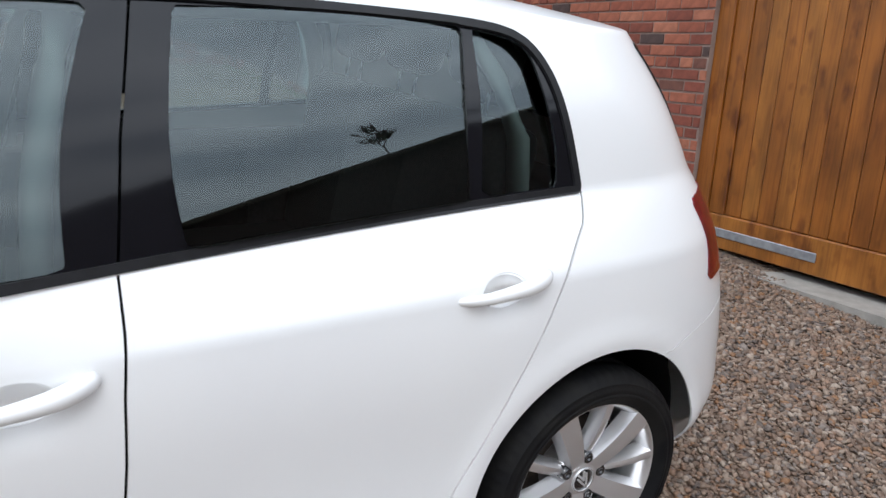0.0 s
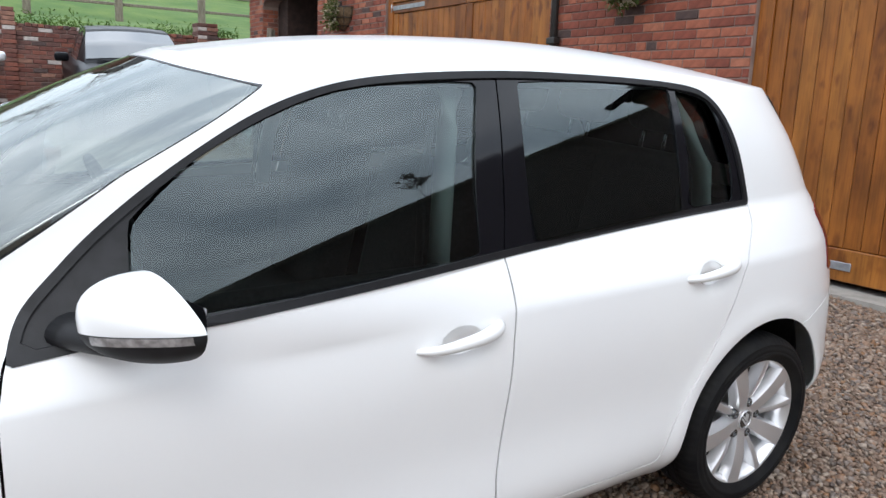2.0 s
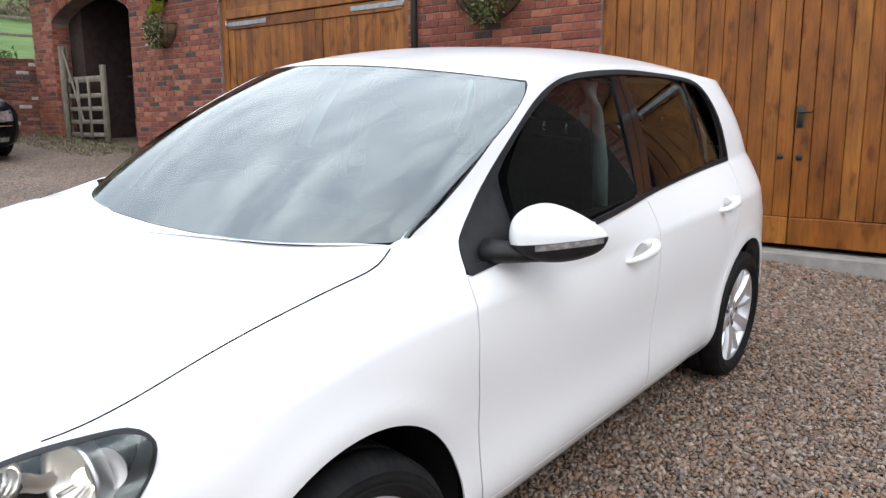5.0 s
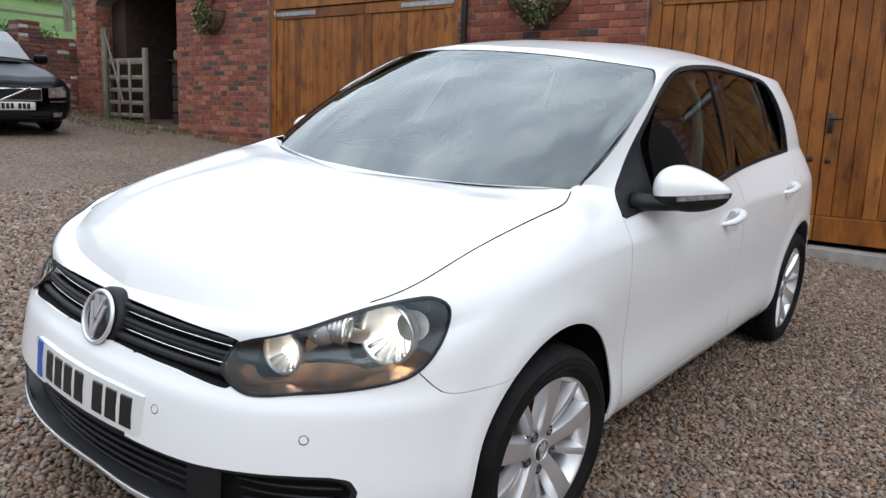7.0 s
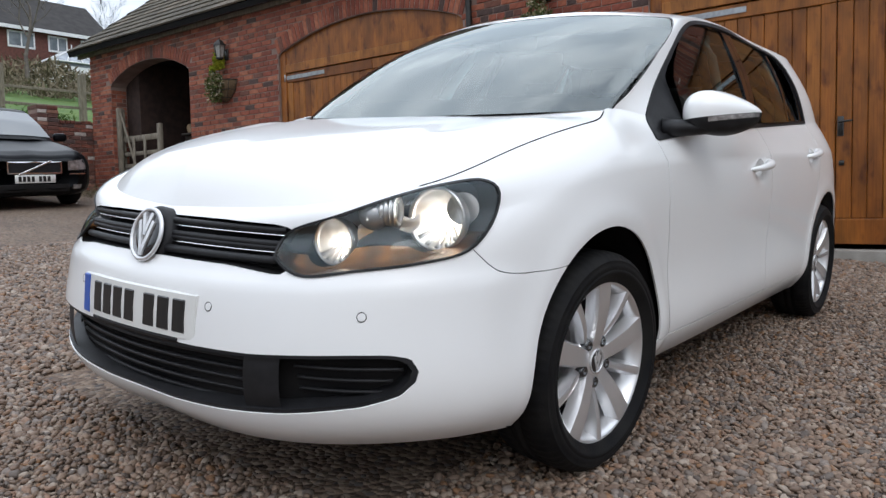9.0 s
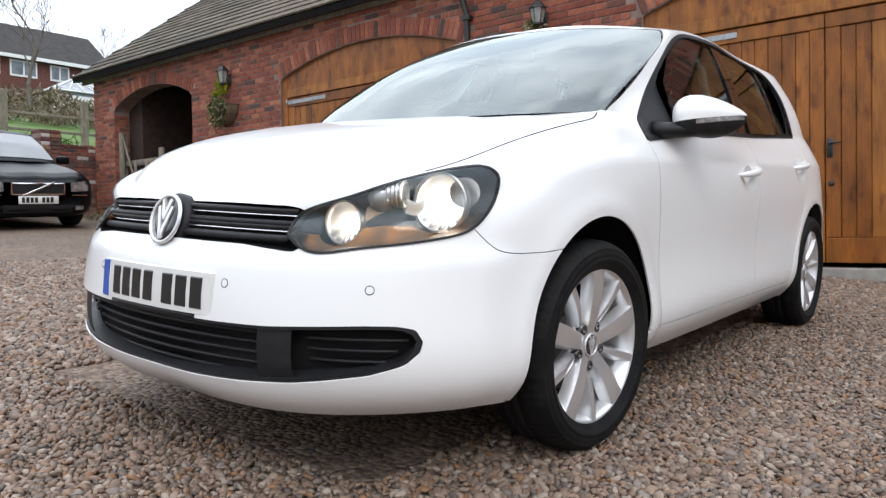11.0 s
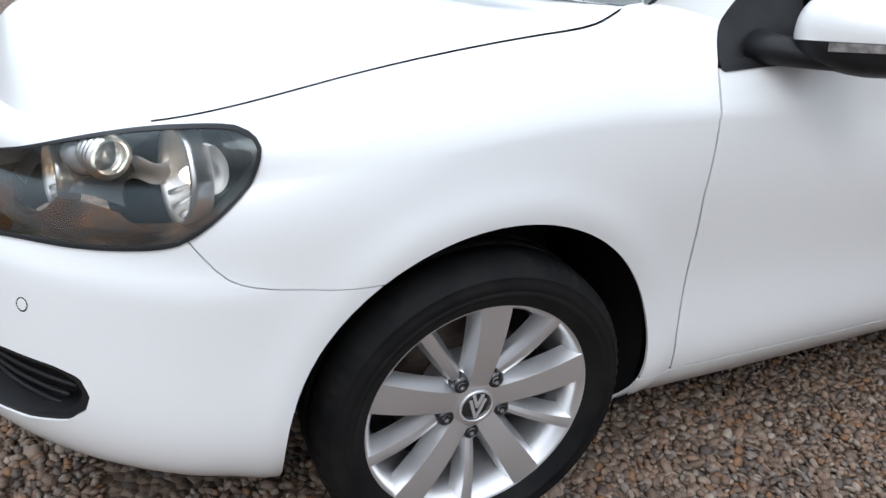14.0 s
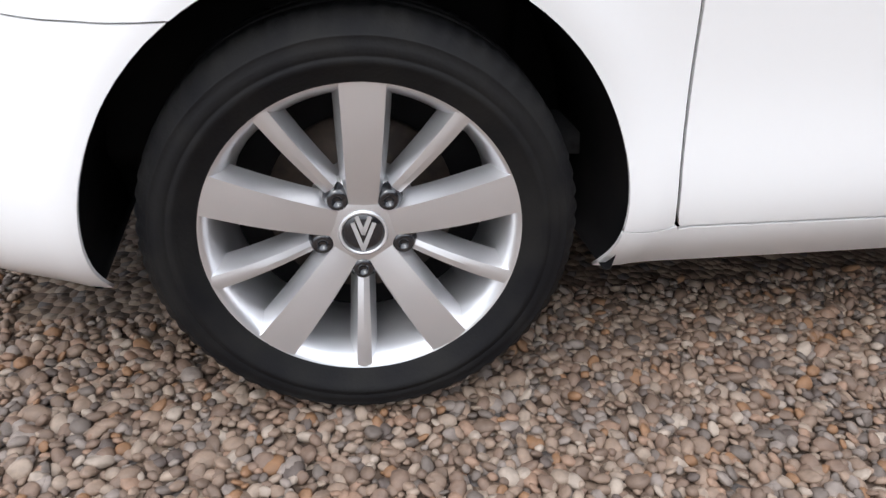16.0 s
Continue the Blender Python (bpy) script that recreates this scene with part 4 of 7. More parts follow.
whole("grille_frame", frame_m, BLACK, "black lower grille frame", flange=0.075, push=0.004)
emblem(.070, car, pose(-2.116, 0.002, .657, 0, 0, 90) @ pose(0, 0, 0, 17), .006)
part("emblem_base", moved(turned(lathe([(.0001, -.004), (.072, -.006), (.078, -.02), (.08, -.07)], 40), pose(0, 0, 0, 0, 0, 90) @ pose(0, 0, 0, 17)), (-2.112, 0.002, .657)), BLACK, car)

PLATE_WHITE = material("plate_white", (0.72, 0.72, 0.70), rough=0.3, second=(0.68, 0.68, 0.66), scale=6, coat=0.5)
PLATE_BLUE = material("plate_blue", (0.02, 0.09, 0.42), rough=0.3)
PLATE_BLACK = material("plate_black", (0.012, 0.012, 0.012), rough=0.35)


def bent(x0, x1, y0, y1, z0, z1, n=10):
    """A slab that follows the curve of the nose."""
    v, f = [], []
    for y in np.linspace(y0, y1, n):
        v += [(x + .30 * y * y, y, z) for x, z in ((x0, z0 + .003), (x0 - .002 if x1 - x0 > .004 else x0, (z0 + z1) / 2), (x0, z1 - .003), (x1, z1), (x1, z0))]
    f = [(5 * i + j, 5 * i + (j + 1) % 5, 5 * i + 5 + (j + 1) % 5, 5 * i + 5 + j) for i in range(n - 1) for j in range(5)] + [(4, 3, 2, 1, 0), tuple(range(5 * n - 5, 5 * n))]
    return np.array(v), f


plate = part("number_plate", bent(-.006, .006, -.26, .26, -.0555, .0555), PLATE_WHITE, car, "white number plate with dark bars and a blue band", auto=40)
plate.matrix_local = pose(-2.166, 0.005, .483, 0, 5, 0)
part("blue_band", bent(-.0095, -.006, .222, .258, -.052, .052, 3), PLATE_BLUE, plate, "blue band on the number plate", smooth=False)
for y0 in (.165, .108, .052, -.006, -.092, -.148, -.205):
    part("character_bar", bent(-.0095, -.006, y0 - .020, y0 + .020, -.040, .040, 3), PLATE_BLACK, plate, "plain dark bar", smooth=False)
part("plate_holder", bent(-.003, .02, -.2, .2, -.068, -.05), BLACK, plate)
NOSE = BVHTree.FromPolygons([tuple(q) for q in joined(hull_m, mirrored(hull_m))[0]], joined(hull_m, mirrored(hull_m))[1])
for y, z in ((-.64, .517), (-.29, .514), (.64, .517), (.29, .514)):
    spot, nrm, _, _ = NOSE.ray_cast(Vector((-3, y, z)), Vector((1, 0, 0)))
    nrm = nrm if nrm.x < 0 else -nrm
    mm = Matrix.Translation(spot) @ nrm.to_track_quat("Y", "Z").to_matrix().to_4x4()
    sensor = part("parking_sensor", turned(lathe([(.0001, .0012), (.0088, .0011), (.0093, .0005), (.0094, -.003)], 24), mm), PAINT, car, "round white parking sensor", auto=25)
    part("sensor_gap", turned(lathe([(.0094, .0002), (.0112, .0008), (.0112, -.003)], 24), mm), DARK, sensor)

LAMP_DARK = material("lamp_bezel", (0.20, 0.20, 0.215), rough=0.28, metal=0.5, coat=0.5, second=(0.12, 0.12, 0.13), scale=5)
BOWL = material("bright_bowl", (0.93, 0.92, 0.91), rough=0.3, metal=0.9, second=(0.86, 0.85, 0.84), scale=14, bump=0.12, bump_scale=60)
# the reflected gravel and bulb glow are put into this amber-brown colour
AMBER_REFLECTION = material("amber_reflection", (0.30, 0.14, 0.045), rough=0.22, metal=0.8, second=(0.07, 0.036, 0.016), scale=16, bump=0.25, bump_scale=35)
DOME = material("indicator_dome", (0.42, 0.43, 0.45), rough=0.12, metal=0.35, second=(0.55, 0.55, 0.56), scale=18, coat=1.0)
BULB = bpy.data.materials.new("lit_bulb")
BULB.use_nodes = True
BULB.node_tree.nodes["Principled BSDF"].inputs["Emission Color"].default_value = (1.0, 0.88, 0.72, 1)
BULB.node_tree.nodes["Principled BSDF"].inputs["Emission Strength"].default_value = 15.0


def headlamp(sgn):
    def placed(m):
        return m if sgn < 0 else mirrored(m)
    rim_out = split(lamp_m, shrunk(lamp_field, 0.005))[1]
    fwd = Vector((-1, -.16, .03)).normalized()
    bowls = ((Vector((-1.772, -.664, .716)), .072), (Vector((-1.935, -.492, .664)), .053))

    def clear_of_bowls(v):
        """Below zero inside either bowl's tube."""
        out = np.full(len(v), 9.0)
        for c, r in bowls:
            rel = v - np.array(c)
            off = rel - (rel @ np.array(fwd))[:, None] * np.array(fwd)
            out = np.minimum(out, np.linalg.norm(off, axis=1) - r * .99)
        return out
    housing = split(pushed(lamp_m, 0.075), clear_of_bowls)[1]
    shelf = lambda v: v[:, 2] - .652 - .10 * (-v[:, 1] - .55) - .006 * np.sin(v[:, 1] * 30)
    low_part, high_part = split(housing, shelf)
    body = part("headlamp", placed(high_part), LAMP_DARK, car, "clear headlamp with two lit round reflectors")
    part("lamp_surround", placed(flanged(pushed(rim_out, -0.0035), 0.014)), BLACK, body, "black headlamp edge")
    tube = flanged(pushed(rim_out, .004), .075)
    floor_, roof_ = split(tube, lambda v: v[:, 2] - .672 - .10 * (-v[:, 1] - .55))
    part("lamp_floor", placed(floor_), AMBER_REFLECTION, body, "lamp floor with an amber-brown reflection in its colour")
    part("lamp_wall", placed(roof_), LAMP_DARK, body)
    part("lens", placed(pushed(lamp_m, -0.001)), LENS, body, "clear headlamp lens")
    part("lower_reflector", placed(pushed(low_part, -.022)), AMBER_REFLECTION, body, "lower reflector with an amber-brown reflection in its colour")
    mm0 = fwd.to_track_quat("Y", "Z").to_matrix().to_4x4()
    for c, r in bowls:
        mm = Matrix.Translation(c) @ mm0
        prof = [(r * .985, -.03), (r * 1.06, -.004), (r * 1.06, .004), (r * .98, .006)] + [(r * u, -r * 0.75 * (1 - u * u)) for u in (.95, .9, .8, .7, .6, .5, .4, .3, .15, .02)]
        part("reflector", placed(turned(lathe(prof, 48), mm)), BOWL, body, "bright round reflector")
        # upright flutes on the lower half of the bowl
        for k in range(-2, 3):
            a = math.radians(270 + 24 * k)
            path = [(r * u * math.cos(a), -r * .75 * (1 - u * u) + .003, r * u * math.sin(a)) for u in (.35, .5, .65, .8, .93)]
            part("flute", placed(turned(sweep(path, [.0035 + .001 * q for q in range(5)], 6, .6), mm)), BOWL, body)
        bm = bmesh.new()
        bmesh.ops.create_uvsphere(bm, u_segments=16, v_segments=10, radius=r * .20, matrix=mm @ Matrix.Translation((0, -r * .35, 0)) @ Matrix.Diagonal((1, 1.5, 1, 1)))
        if sgn > 0:
            bmesh.ops.transform(bm, matrix=Matrix.Diagonal((1, -1, 1, 1)), verts=bm.verts)
        part("bulb", bm, BULB, body, "lit bulb")
    # the ribbed indicator housing between the dome and the outer bowl
    ax = Vector((-.40, .92, .02)).normalized()
    side_m = ax.to_track_quat("Y", "Z").to_matrix().to_4x4()
    for k in range(5):
        at = Vector((-1.860, -.624, .736)) + ax * (.011 * k)
        part("rib", placed(turned(lathe([(.026, -.004), (.036 - .0012 * k, 0), (.036 - .0012 * k, .004), (.026, .007)], 28), Matrix.Translation(at) @ side_m)), BOWL, body, "ribbed bright housing")
    bm = bmesh.new()
    bmesh.ops.create_uvsphere(bm, u_segments=24, v_segments=14, radius=.037, matrix=Matrix.Translation((-1.884, -.572, .728)) @ Matrix.Diagonal((1.1, 1.0, 1.0, 1)))
    if sgn > 0:
        bmesh.ops.transform(bm, matrix=Matrix.Diagonal((1, -1, 1, 1)), verts=bm.verts)
    part("indicator_dome", bm, DOME, body, "grey indicator dome")
    # folded bright band between the two bowls, and the scoop beyond the outer one
    band = [(-1.925 + .135 * u, -.548 - .072 * u, .655 + .040 * u + .046 * w * (1 - .3 * u) + .008 * math.sin(4 * math.pi * u)) for u in np.linspace(0, 1, 17) for w in (0, .33, .66, 1)]
    band = np.array(band) + np.array([(.004 * (i % 2) + .014, .006, 0) for i in range(len(band))])
    part("reflector_band", placed((band, [(i * 4 + j, i * 4 + j + 1, (i + 1) * 4 + j + 1, (i + 1) * 4 + j) for i in range(16) for j in range(3)])), BOWL, body, "bright folded band between the reflectors")
    out_m = Matrix.Translation((-1.735, -.712, .742)) @ Vector((-.82, -.55, .08)).to_track_quat("Y", "Z").to_matrix().to_4x4()
    part("side_scoop", placed(turned(lathe([(.038 * u, -.018 * (1 - u * u)) for u in (1.0, .95, .85, .7, .5, .3, .02)], 32), out_m)), BOWL, body, "bright scoop beside the outer reflector")


headlamp(-1)
headlamp(1)


# a thin dark tube laid in each bonnet gap stands for its shade
for sgn in (-1, 1):
    part("bonnet_gap_shade", sweep([(x, sgn * y, z) for x, y, z in gap_shade_line[::2]], [.0016] * len(gap_shade_line[::2]), 6), DARK, car, "dark strip standing for the shade in the gap beside the bonnet")


# ---- door mirrors, handles, wipers ----
def mirror(sgn):
    def half(u, up):
        lean_u = u ** .68 if up else u
        s = math.sin(math.pi * lean_u) ** (0.62 if up else 0.42)
        return (.078 * (1.04 - .30 * u) if up else .080 * (1.0 - .12 * u)) * s

    def shape(u, w):
        # u along the mirror's width from the arm to the tip, w round its section
        s = math.sin(math.pi * u) ** 0.45
        hz = half(u, math.sin(w) > 0)
        hx = (.158 if math.cos(w) < 0 else .016) * s * (1 - .54 * u)
        return (-.632 + .078 * u + hx * math.copysign(abs(math.cos(w)) ** .85, math.cos(w)), -.808 - .220 * u, 1.008 + hz * math.copysign(abs(math.sin(w)) ** (.85 if math.sin(w) > 0 else .62), math.sin(w)))
    nu, nw = 26, 40
    v = np.array([shape(.004 + .992 * i / (nu - 1), 2 * math.pi * j / nw) for i in range(nu) for j in range(nw)])
    f = [(i * nw + j, i * nw + (j + 1) % nw, (i + 1) * nw + (j + 1) % nw, (i + 1) * nw + j) for i in range(nu - 1) for j in range(nw)]
    f += [tuple(range(nw))[::-1], tuple(range((nu - 1) * nw, nu * nw))]
    m = (v, f)
    seam_z = lambda y: .983 - .14 * (y + .842)
    cut = lambda q: q[:, 2] - seam_z(q[:, 1])
    low, high = split(m, cut)
    placed = (lambda q: q) if sgn < 0 else mirrored
    back_hi = split(high, lambda q: q[:, 0] + .624 - .355 * (-.808 - q[:, 1]))
    cap_ob = part("door_mirror", placed(flanged(back_hi[0], .0)), PAINT, car, "white door mirror with a black lower half")
    part("lower_shell", placed(low), BLACK, cap_ob, "black lower mirror shell")
    part("mirror_rim", placed(back_hi[1]), BLACK, cap_ob)
    part("mirror_glass", placed((np.array([(-.612 + .070 * (i / 9), -.838 - .145 * i / 9, 1.010 + s * (.040 * (1.05 - .35 * i / 9))) for i in range(10) for s in (-1, 1)]), [(2 * i, 2 * i + 1, 2 * i + 3, 2 * i + 2) for i in range(9)])), CHROME, cap_ob, "mirror glass")
    strip_v = []
    for u in np.linspace(.46, .985, 18):
        y = -.808 - .220 * u
        base = seam_z(y)
        for drop in (.019 - .004 * u, .010, .001):
            k = (base - drop - 1.008) / max(half(u, base - drop > 1.008), .004)
            w = math.pi - math.asin(math.copysign(min(1, abs(k) ** (1 / (.85 if k > 0 else .62))), k))
            q = shape(u, w)
            strip_v.append((q[0] - .0025, y - .0015, q[2]))
    part("side_repeater", placed((np.array(strip_v), [(3 * i + j, 3 * i + j + 1, 3 * i + j + 4, 3 * i + j + 3) for i in range(17) for j in range(2)])), material("clear_repeater", (.50, .49, .49), rough=.22, metal=.5, second=(.25, .24, .24), scale=60), cap_ob, "clear indicator strip")
    part("mirror_arm", placed(sweep([(-.725, -.765, .955), (-.712, -.80, .956), (-.685, -.845, .958), (-.655, -.90, .962)], [.052, .044, .040, .036], 16, .66)), BLACK, cap_ob, "black mirror arm")


mirror(-1)
mirror(1)
for x, z, y in ((.078, .830, -.852), (.975, .880, -.838)):
    for sgn in (-1, 1):
        door = NAMES["front_door" if x < .5 else "rear_door"][0 if sgn < 0 else 1]
        u = np.linspace(-1, 1, 21)
        path = [(x + .112 * t - .014 * max(0, -t) ** 2, sgn * -(y - .033 * (1 - abs(t) ** 3.2) + .002), z + .012 * t - .004 * (1 - t * t) - .005 * max(0, -t) ** 2) for t in u]
        rad = [(.0150 + .0055 * t) * (1 - .35 * abs(t) ** 6) for t in u]
        part("door_handle", sweep(path, rad, 16, 1.0), PAINT, door, "white pull handle")
        cup = []
        for r in (1.0, .93, .8, .6, .35, .12):
            for a in np.linspace(0, 2 * math.pi, 28, endpoint=False):
                px, pz = x + .002 + .058 * r * math.cos(a), z - .010 + .037 * r * math.sin(a)
                hit, _, _, _ = NOSE.ray_cast(Vector((px, -2, pz)), Vector((0, 1, 0)))
                cup.append((px, sgn * -(hit.y - .0012 * r ** 8 + .010 * (1 - r ** 2.4)), pz))
        part("handle_cup", (np.array(cup), [(i * 28 + j, i * 28 + (j + 1) % 28, (i + 1) * 28 + (j + 1) % 28, (i + 1) * 28 + j) for i in range(5) for j in range(28)] + [tuple(range(140, 168))]), PAINT, door)


def wiper(y0, y1, x0, x1, z0, z1):
    arm = part("wiper", sweep([(x0, y0, z0), ((x0 + x1) / 2, (y0 + y1) / 2, (z0 + z1) / 2 + .006), (x1, y1, z1)], [.007, .006, .004], 8, .6), BLACK, car, "black windscreen wiper")
    part("blade", sweep([(x0 + .02, y0 - .06, z0 + .008), ((x0 + x1) / 2 + .02, (y0 + y1) / 2, (z0 + z1) / 2 + .012), (x1 + .012, y1 + .02, z1 + .004)], [.004] * 3, 6, .8), BLACK, arm)


wiper(.02, .50, -1.195, -1.12, .970, .986)
wiper(-.60, -.08, -1.045, -1.19, .966, .960)
part("scuttle", (np.array([(x + dx, y, z) for y in np.linspace(-.66, .66, 25) for x, z in ((-1.215 + .44 * y * y, .982),) for dx, z in ((.0, z - .026), (.05, z - .020), (.085, z - .008))]), [(i * 3 + j, i * 3 + j + 1, (i + 1) * 3 + j + 1, (i + 1) * 3 + j) for i in range(24) for j in range(2)]), BLACK, car, "black plastic scuttle below the windscreen")


# ---- cabin ----
part("cabin_floor", boxed(-1.0, 1.5, -.62, .62, .32, .36), CABIN, car)
part("dashboard", boxed(-1.12, -.52, -.64, .64, .62, .97, bevel=.06, segments=3), CABIN, car, auto=60)
for sgn in (-1, 1):
    part("door_card", boxed(-.78, 1.2, min(sgn * .66, sgn * .70), max(sgn * .66, sgn * .70), .34, .955, bevel=.01), CABIN, car)
    part("pillar_trim", sweep([(.130, sgn * .655, .93), (.145, sgn * .635, 1.10), (.185, sgn * .58, 1.28), (.215, sgn * .54, 1.37)], [.036, .036, .034, .034], 12, .7), TRIM_GREY, car, "light grey pillar trim")
    part("seat_belt", sweep([(.08, sgn * .64, .9), (.10, sgn * .61, 1.15), (.15, sgn * .56, 1.30)], [.022, .022, .022], 8, .15), CABIN, car)
    part("quarter_trim", sweep([(1.125, sgn * .655, 1.0), (1.13, sgn * .63, 1.14), (1.10, sgn * .575, 1.27), (1.04, sgn * .53, 1.37)], [.036, .036, .034, .03], 12, .6), TRIM_GREY, car, "light grey rear pillar trim")


def seat(x, y):
    def soft(*q):
        return boxed(*q, bevel=.05, segments=3)
    base = part("seat", soft(x - .25, x + .27, y - .25, y + .25, .44, .62), CABIN, car, "dark cloth car seat", auto=60)
    b = part("seat_back", soft(-.06, .07, -.24, .24, 0, .60), CABIN, base, auto=60)
    b.matrix_local = pose(x + .22, y, .58, 0, 12, 0)
    h = part("headrest", soft(-.05, .05, -.13, .13, .66, .85), CABIN, base, auto=60)
    h.matrix_local = pose(x + .22, y, .58, 0, 12, 0)
    for s in (-.05, .05):
        q = part("headrest_post", sweep([(0, s, .58), (0, s, .70)], [.006, .006], 8), CHROME, base, "bright headrest post")
        q.matrix_local = pose(x + .22, y, .58, 0, 12, 0)


for y in (-.36, .36):
    seat(-.05, y)
for y in (-.38, 0, .38):
    seat(.82, y)
part("steering_wheel", turned(lathe([(.17 + .015 * math.cos(t), .015 * math.sin(t)) for t in np.linspace(0, 2 * math.pi, 12, endpoint=False)], 40, closed=True), pose(-.46, .36, .93, 0, 0, 90) @ pose(0, 0, 0, -24)), CABIN, car)
part("headlining", boxed(-.1, 1.3, -.48, .48, 1.375, 1.39), TRIM_GREY, car)
part("rear_shelf", boxed(1.2, 1.6, -.6, .6, .93, .96), CABIN, car)
part("inner_mirror", boxed(-.44, -.41, -.09, .09, 1.29, 1.34, bevel=.012), BLACK, car)

# ---- ground, field, walls ----
gx = np.concatenate([np.linspace(-400, -20, 16)[:-1], np.linspace(-20, 20, 60), np.linspace(20, 400, 16)[1:]])
gy = np.concatenate([np.linspace(-400, -20, 16)[:-1], np.linspace(-20, 14, 50)])
gv = [(x, y, -0.008) for y in gy for x in gx]
k = len(gx)
gf = [(j * k + i, j * k + i + 1, (j + 1) * k + i + 1, (j + 1) * k + i) for j in range(len(gy) - 1) for i in range(k - 1)]
ground = part("ground", (np.array(gv, float), gf), GRAVEL)
ground.matrix_world = YARD
tagged(ground, "brown and grey pea gravel yard, slightly sloping", "ground", kind="structure")

# the field behind the low wall climbs towards the houses
fx = np.concatenate([np.linspace(-300, -20, 14)[:-1], np.linspace(-20, 40, 60), np.linspace(40, 300, 14)[1:]])
fy = np.concatenate([np.linspace(12.95, 24, 30)[:-1], np.linspace(24, 90, 30)[:-1], np.linspace(90, 420, 12)])
fh = np.interp(fy, [12.95, 18.5, 30, 60, 90, 420], [2.22, 2.98, 5.2, 10.4, 14.0, 20.0])
fv = [(x, y, h + 0.12 * noise.noise(Vector((x * .35, y * .35, 0))) * min(1, (y - 12.9) / 2)) for y, h in zip(fy, fh) for x in fx]
k = len(fx)
field = part("field", (np.array(fv, float), [(j * k + i, j * k + i + 1, (j + 1) * k + i + 1, (j + 1) * k + i) for j in range(len(fy) - 1) for i in range(k - 1)]), GRASS)
tagged(field, "green sloping pasture behind the low brick wall", "field", kind="structure")

WX = 4.03                      # face of the garage wall
WALL_END, WALL_START, EAVES = 12.5, -2.25, 3.56


def arch_ring(y0, y1, z0, spring, crown):
    """Outline in y and z of an opening with a flat arch on top."""
    yc, half, rise = (y0 + y1) / 2, (y1 - y0) / 2, crown - spring
    rad = (half ** 2 + rise ** 2) / (2 * rise)
    a = math.asin(half / rad)
    top = [(yc + rad * math.sin(t), crown - rad + rad * math.cos(t)) for t in np.linspace(a, -a, 25)]
    return np.array([(y0, z0), (y1, z0)] + top), (yc, crown - rad, rad, a)


OPENINGS = {"stable": (9.22, 11.76, 0.0, 2.90, 3.20), "garage_far": (3.58, 6.95, 0.0, 2.80, 3.10), "garage_near": (-2.05, 1.29, -0.5, 2.68, 2.98)}
RINGS = {n: arch_ring(*o) for n, o in OPENINGS.items()}


def open_field(q):
    return np.minimum.reduce([inside(q, r[0]) for r in RINGS.values()])


# the core of the wall, with mortar showing between the bricks
ys, zs = np.linspace(WALL_START, WALL_END - .01, 186), np.linspace(-.8, EAVES, 45)
core = (np.array([(WX + .007, y, z) for z in zs for y in ys]), [(j * 186 + i, (j + 1) * 186 + i, (j + 1) * 186 + i + 1, j * 186 + i + 1) for j in range(44) for i in range(185)])
_, core = split(core, lambda v: open_field(v[:, 1:3]))


def thick(m, depth):
    v, faces = m
    count = {}
    for f in faces:
        for i, j in zip(f, list(f[1:]) + [f[0]]):
            count.setdefault((min(i, j), max(i, j)), []).append((i, j))
    rim = [e[0] for e in count.values() if len(e) == 1]
    n = len(v)
    return np.vstack([v, v + np.array(depth)]), list(faces) + [tuple(reversed([i + n for i in f])) for f in faces] + [(j, i, i + n, j + n) for i, j in rim]


wall = part("wall_garage", thick(core, (.30, 0, 0)), MORTAR, smooth=False)
tagged(wall, "red brick garage wall with three arched openings", "wall", kind="structure")

BRICK_L, BRICK_H, JOINT = .215, .065, .010


def brick_mesh(length, name):
    bm = boxed(0, .02, -length / 2, length / 2, -BRICK_H / 2, BRICK_H / 2, bevel=.004)
    me = bpy.data.meshes.new(name)
    bm.to_mesh(me)
    bm.free()
    me.materials.append(BRICK)
    return me


STRETCHER, HEADER = brick_mesh(BRICK_L, "brick"), brick_mesh(.1025, "half_brick")
near_bricks, far_v, far_f = [], [], []
rnd = random.Random(4)


def wall_bricks():
    z, row = -.4, 0
    while z < EAVES - .04:
        y = WALL_START + (.1125 if row % 2 else 0) - (.05 if row % 6 == 5 else 0)
        header = row % 6 == 5
        step = (.1025 if header else BRICK_L) + JOINT
        while y < WALL_END - .02:
            c = np.array([[y + step / 2, z + .0375]])
            yield c[0][0], c[0][1], header
            y += step
        z += .075
        row += 1


cells = list(wall_bricks())
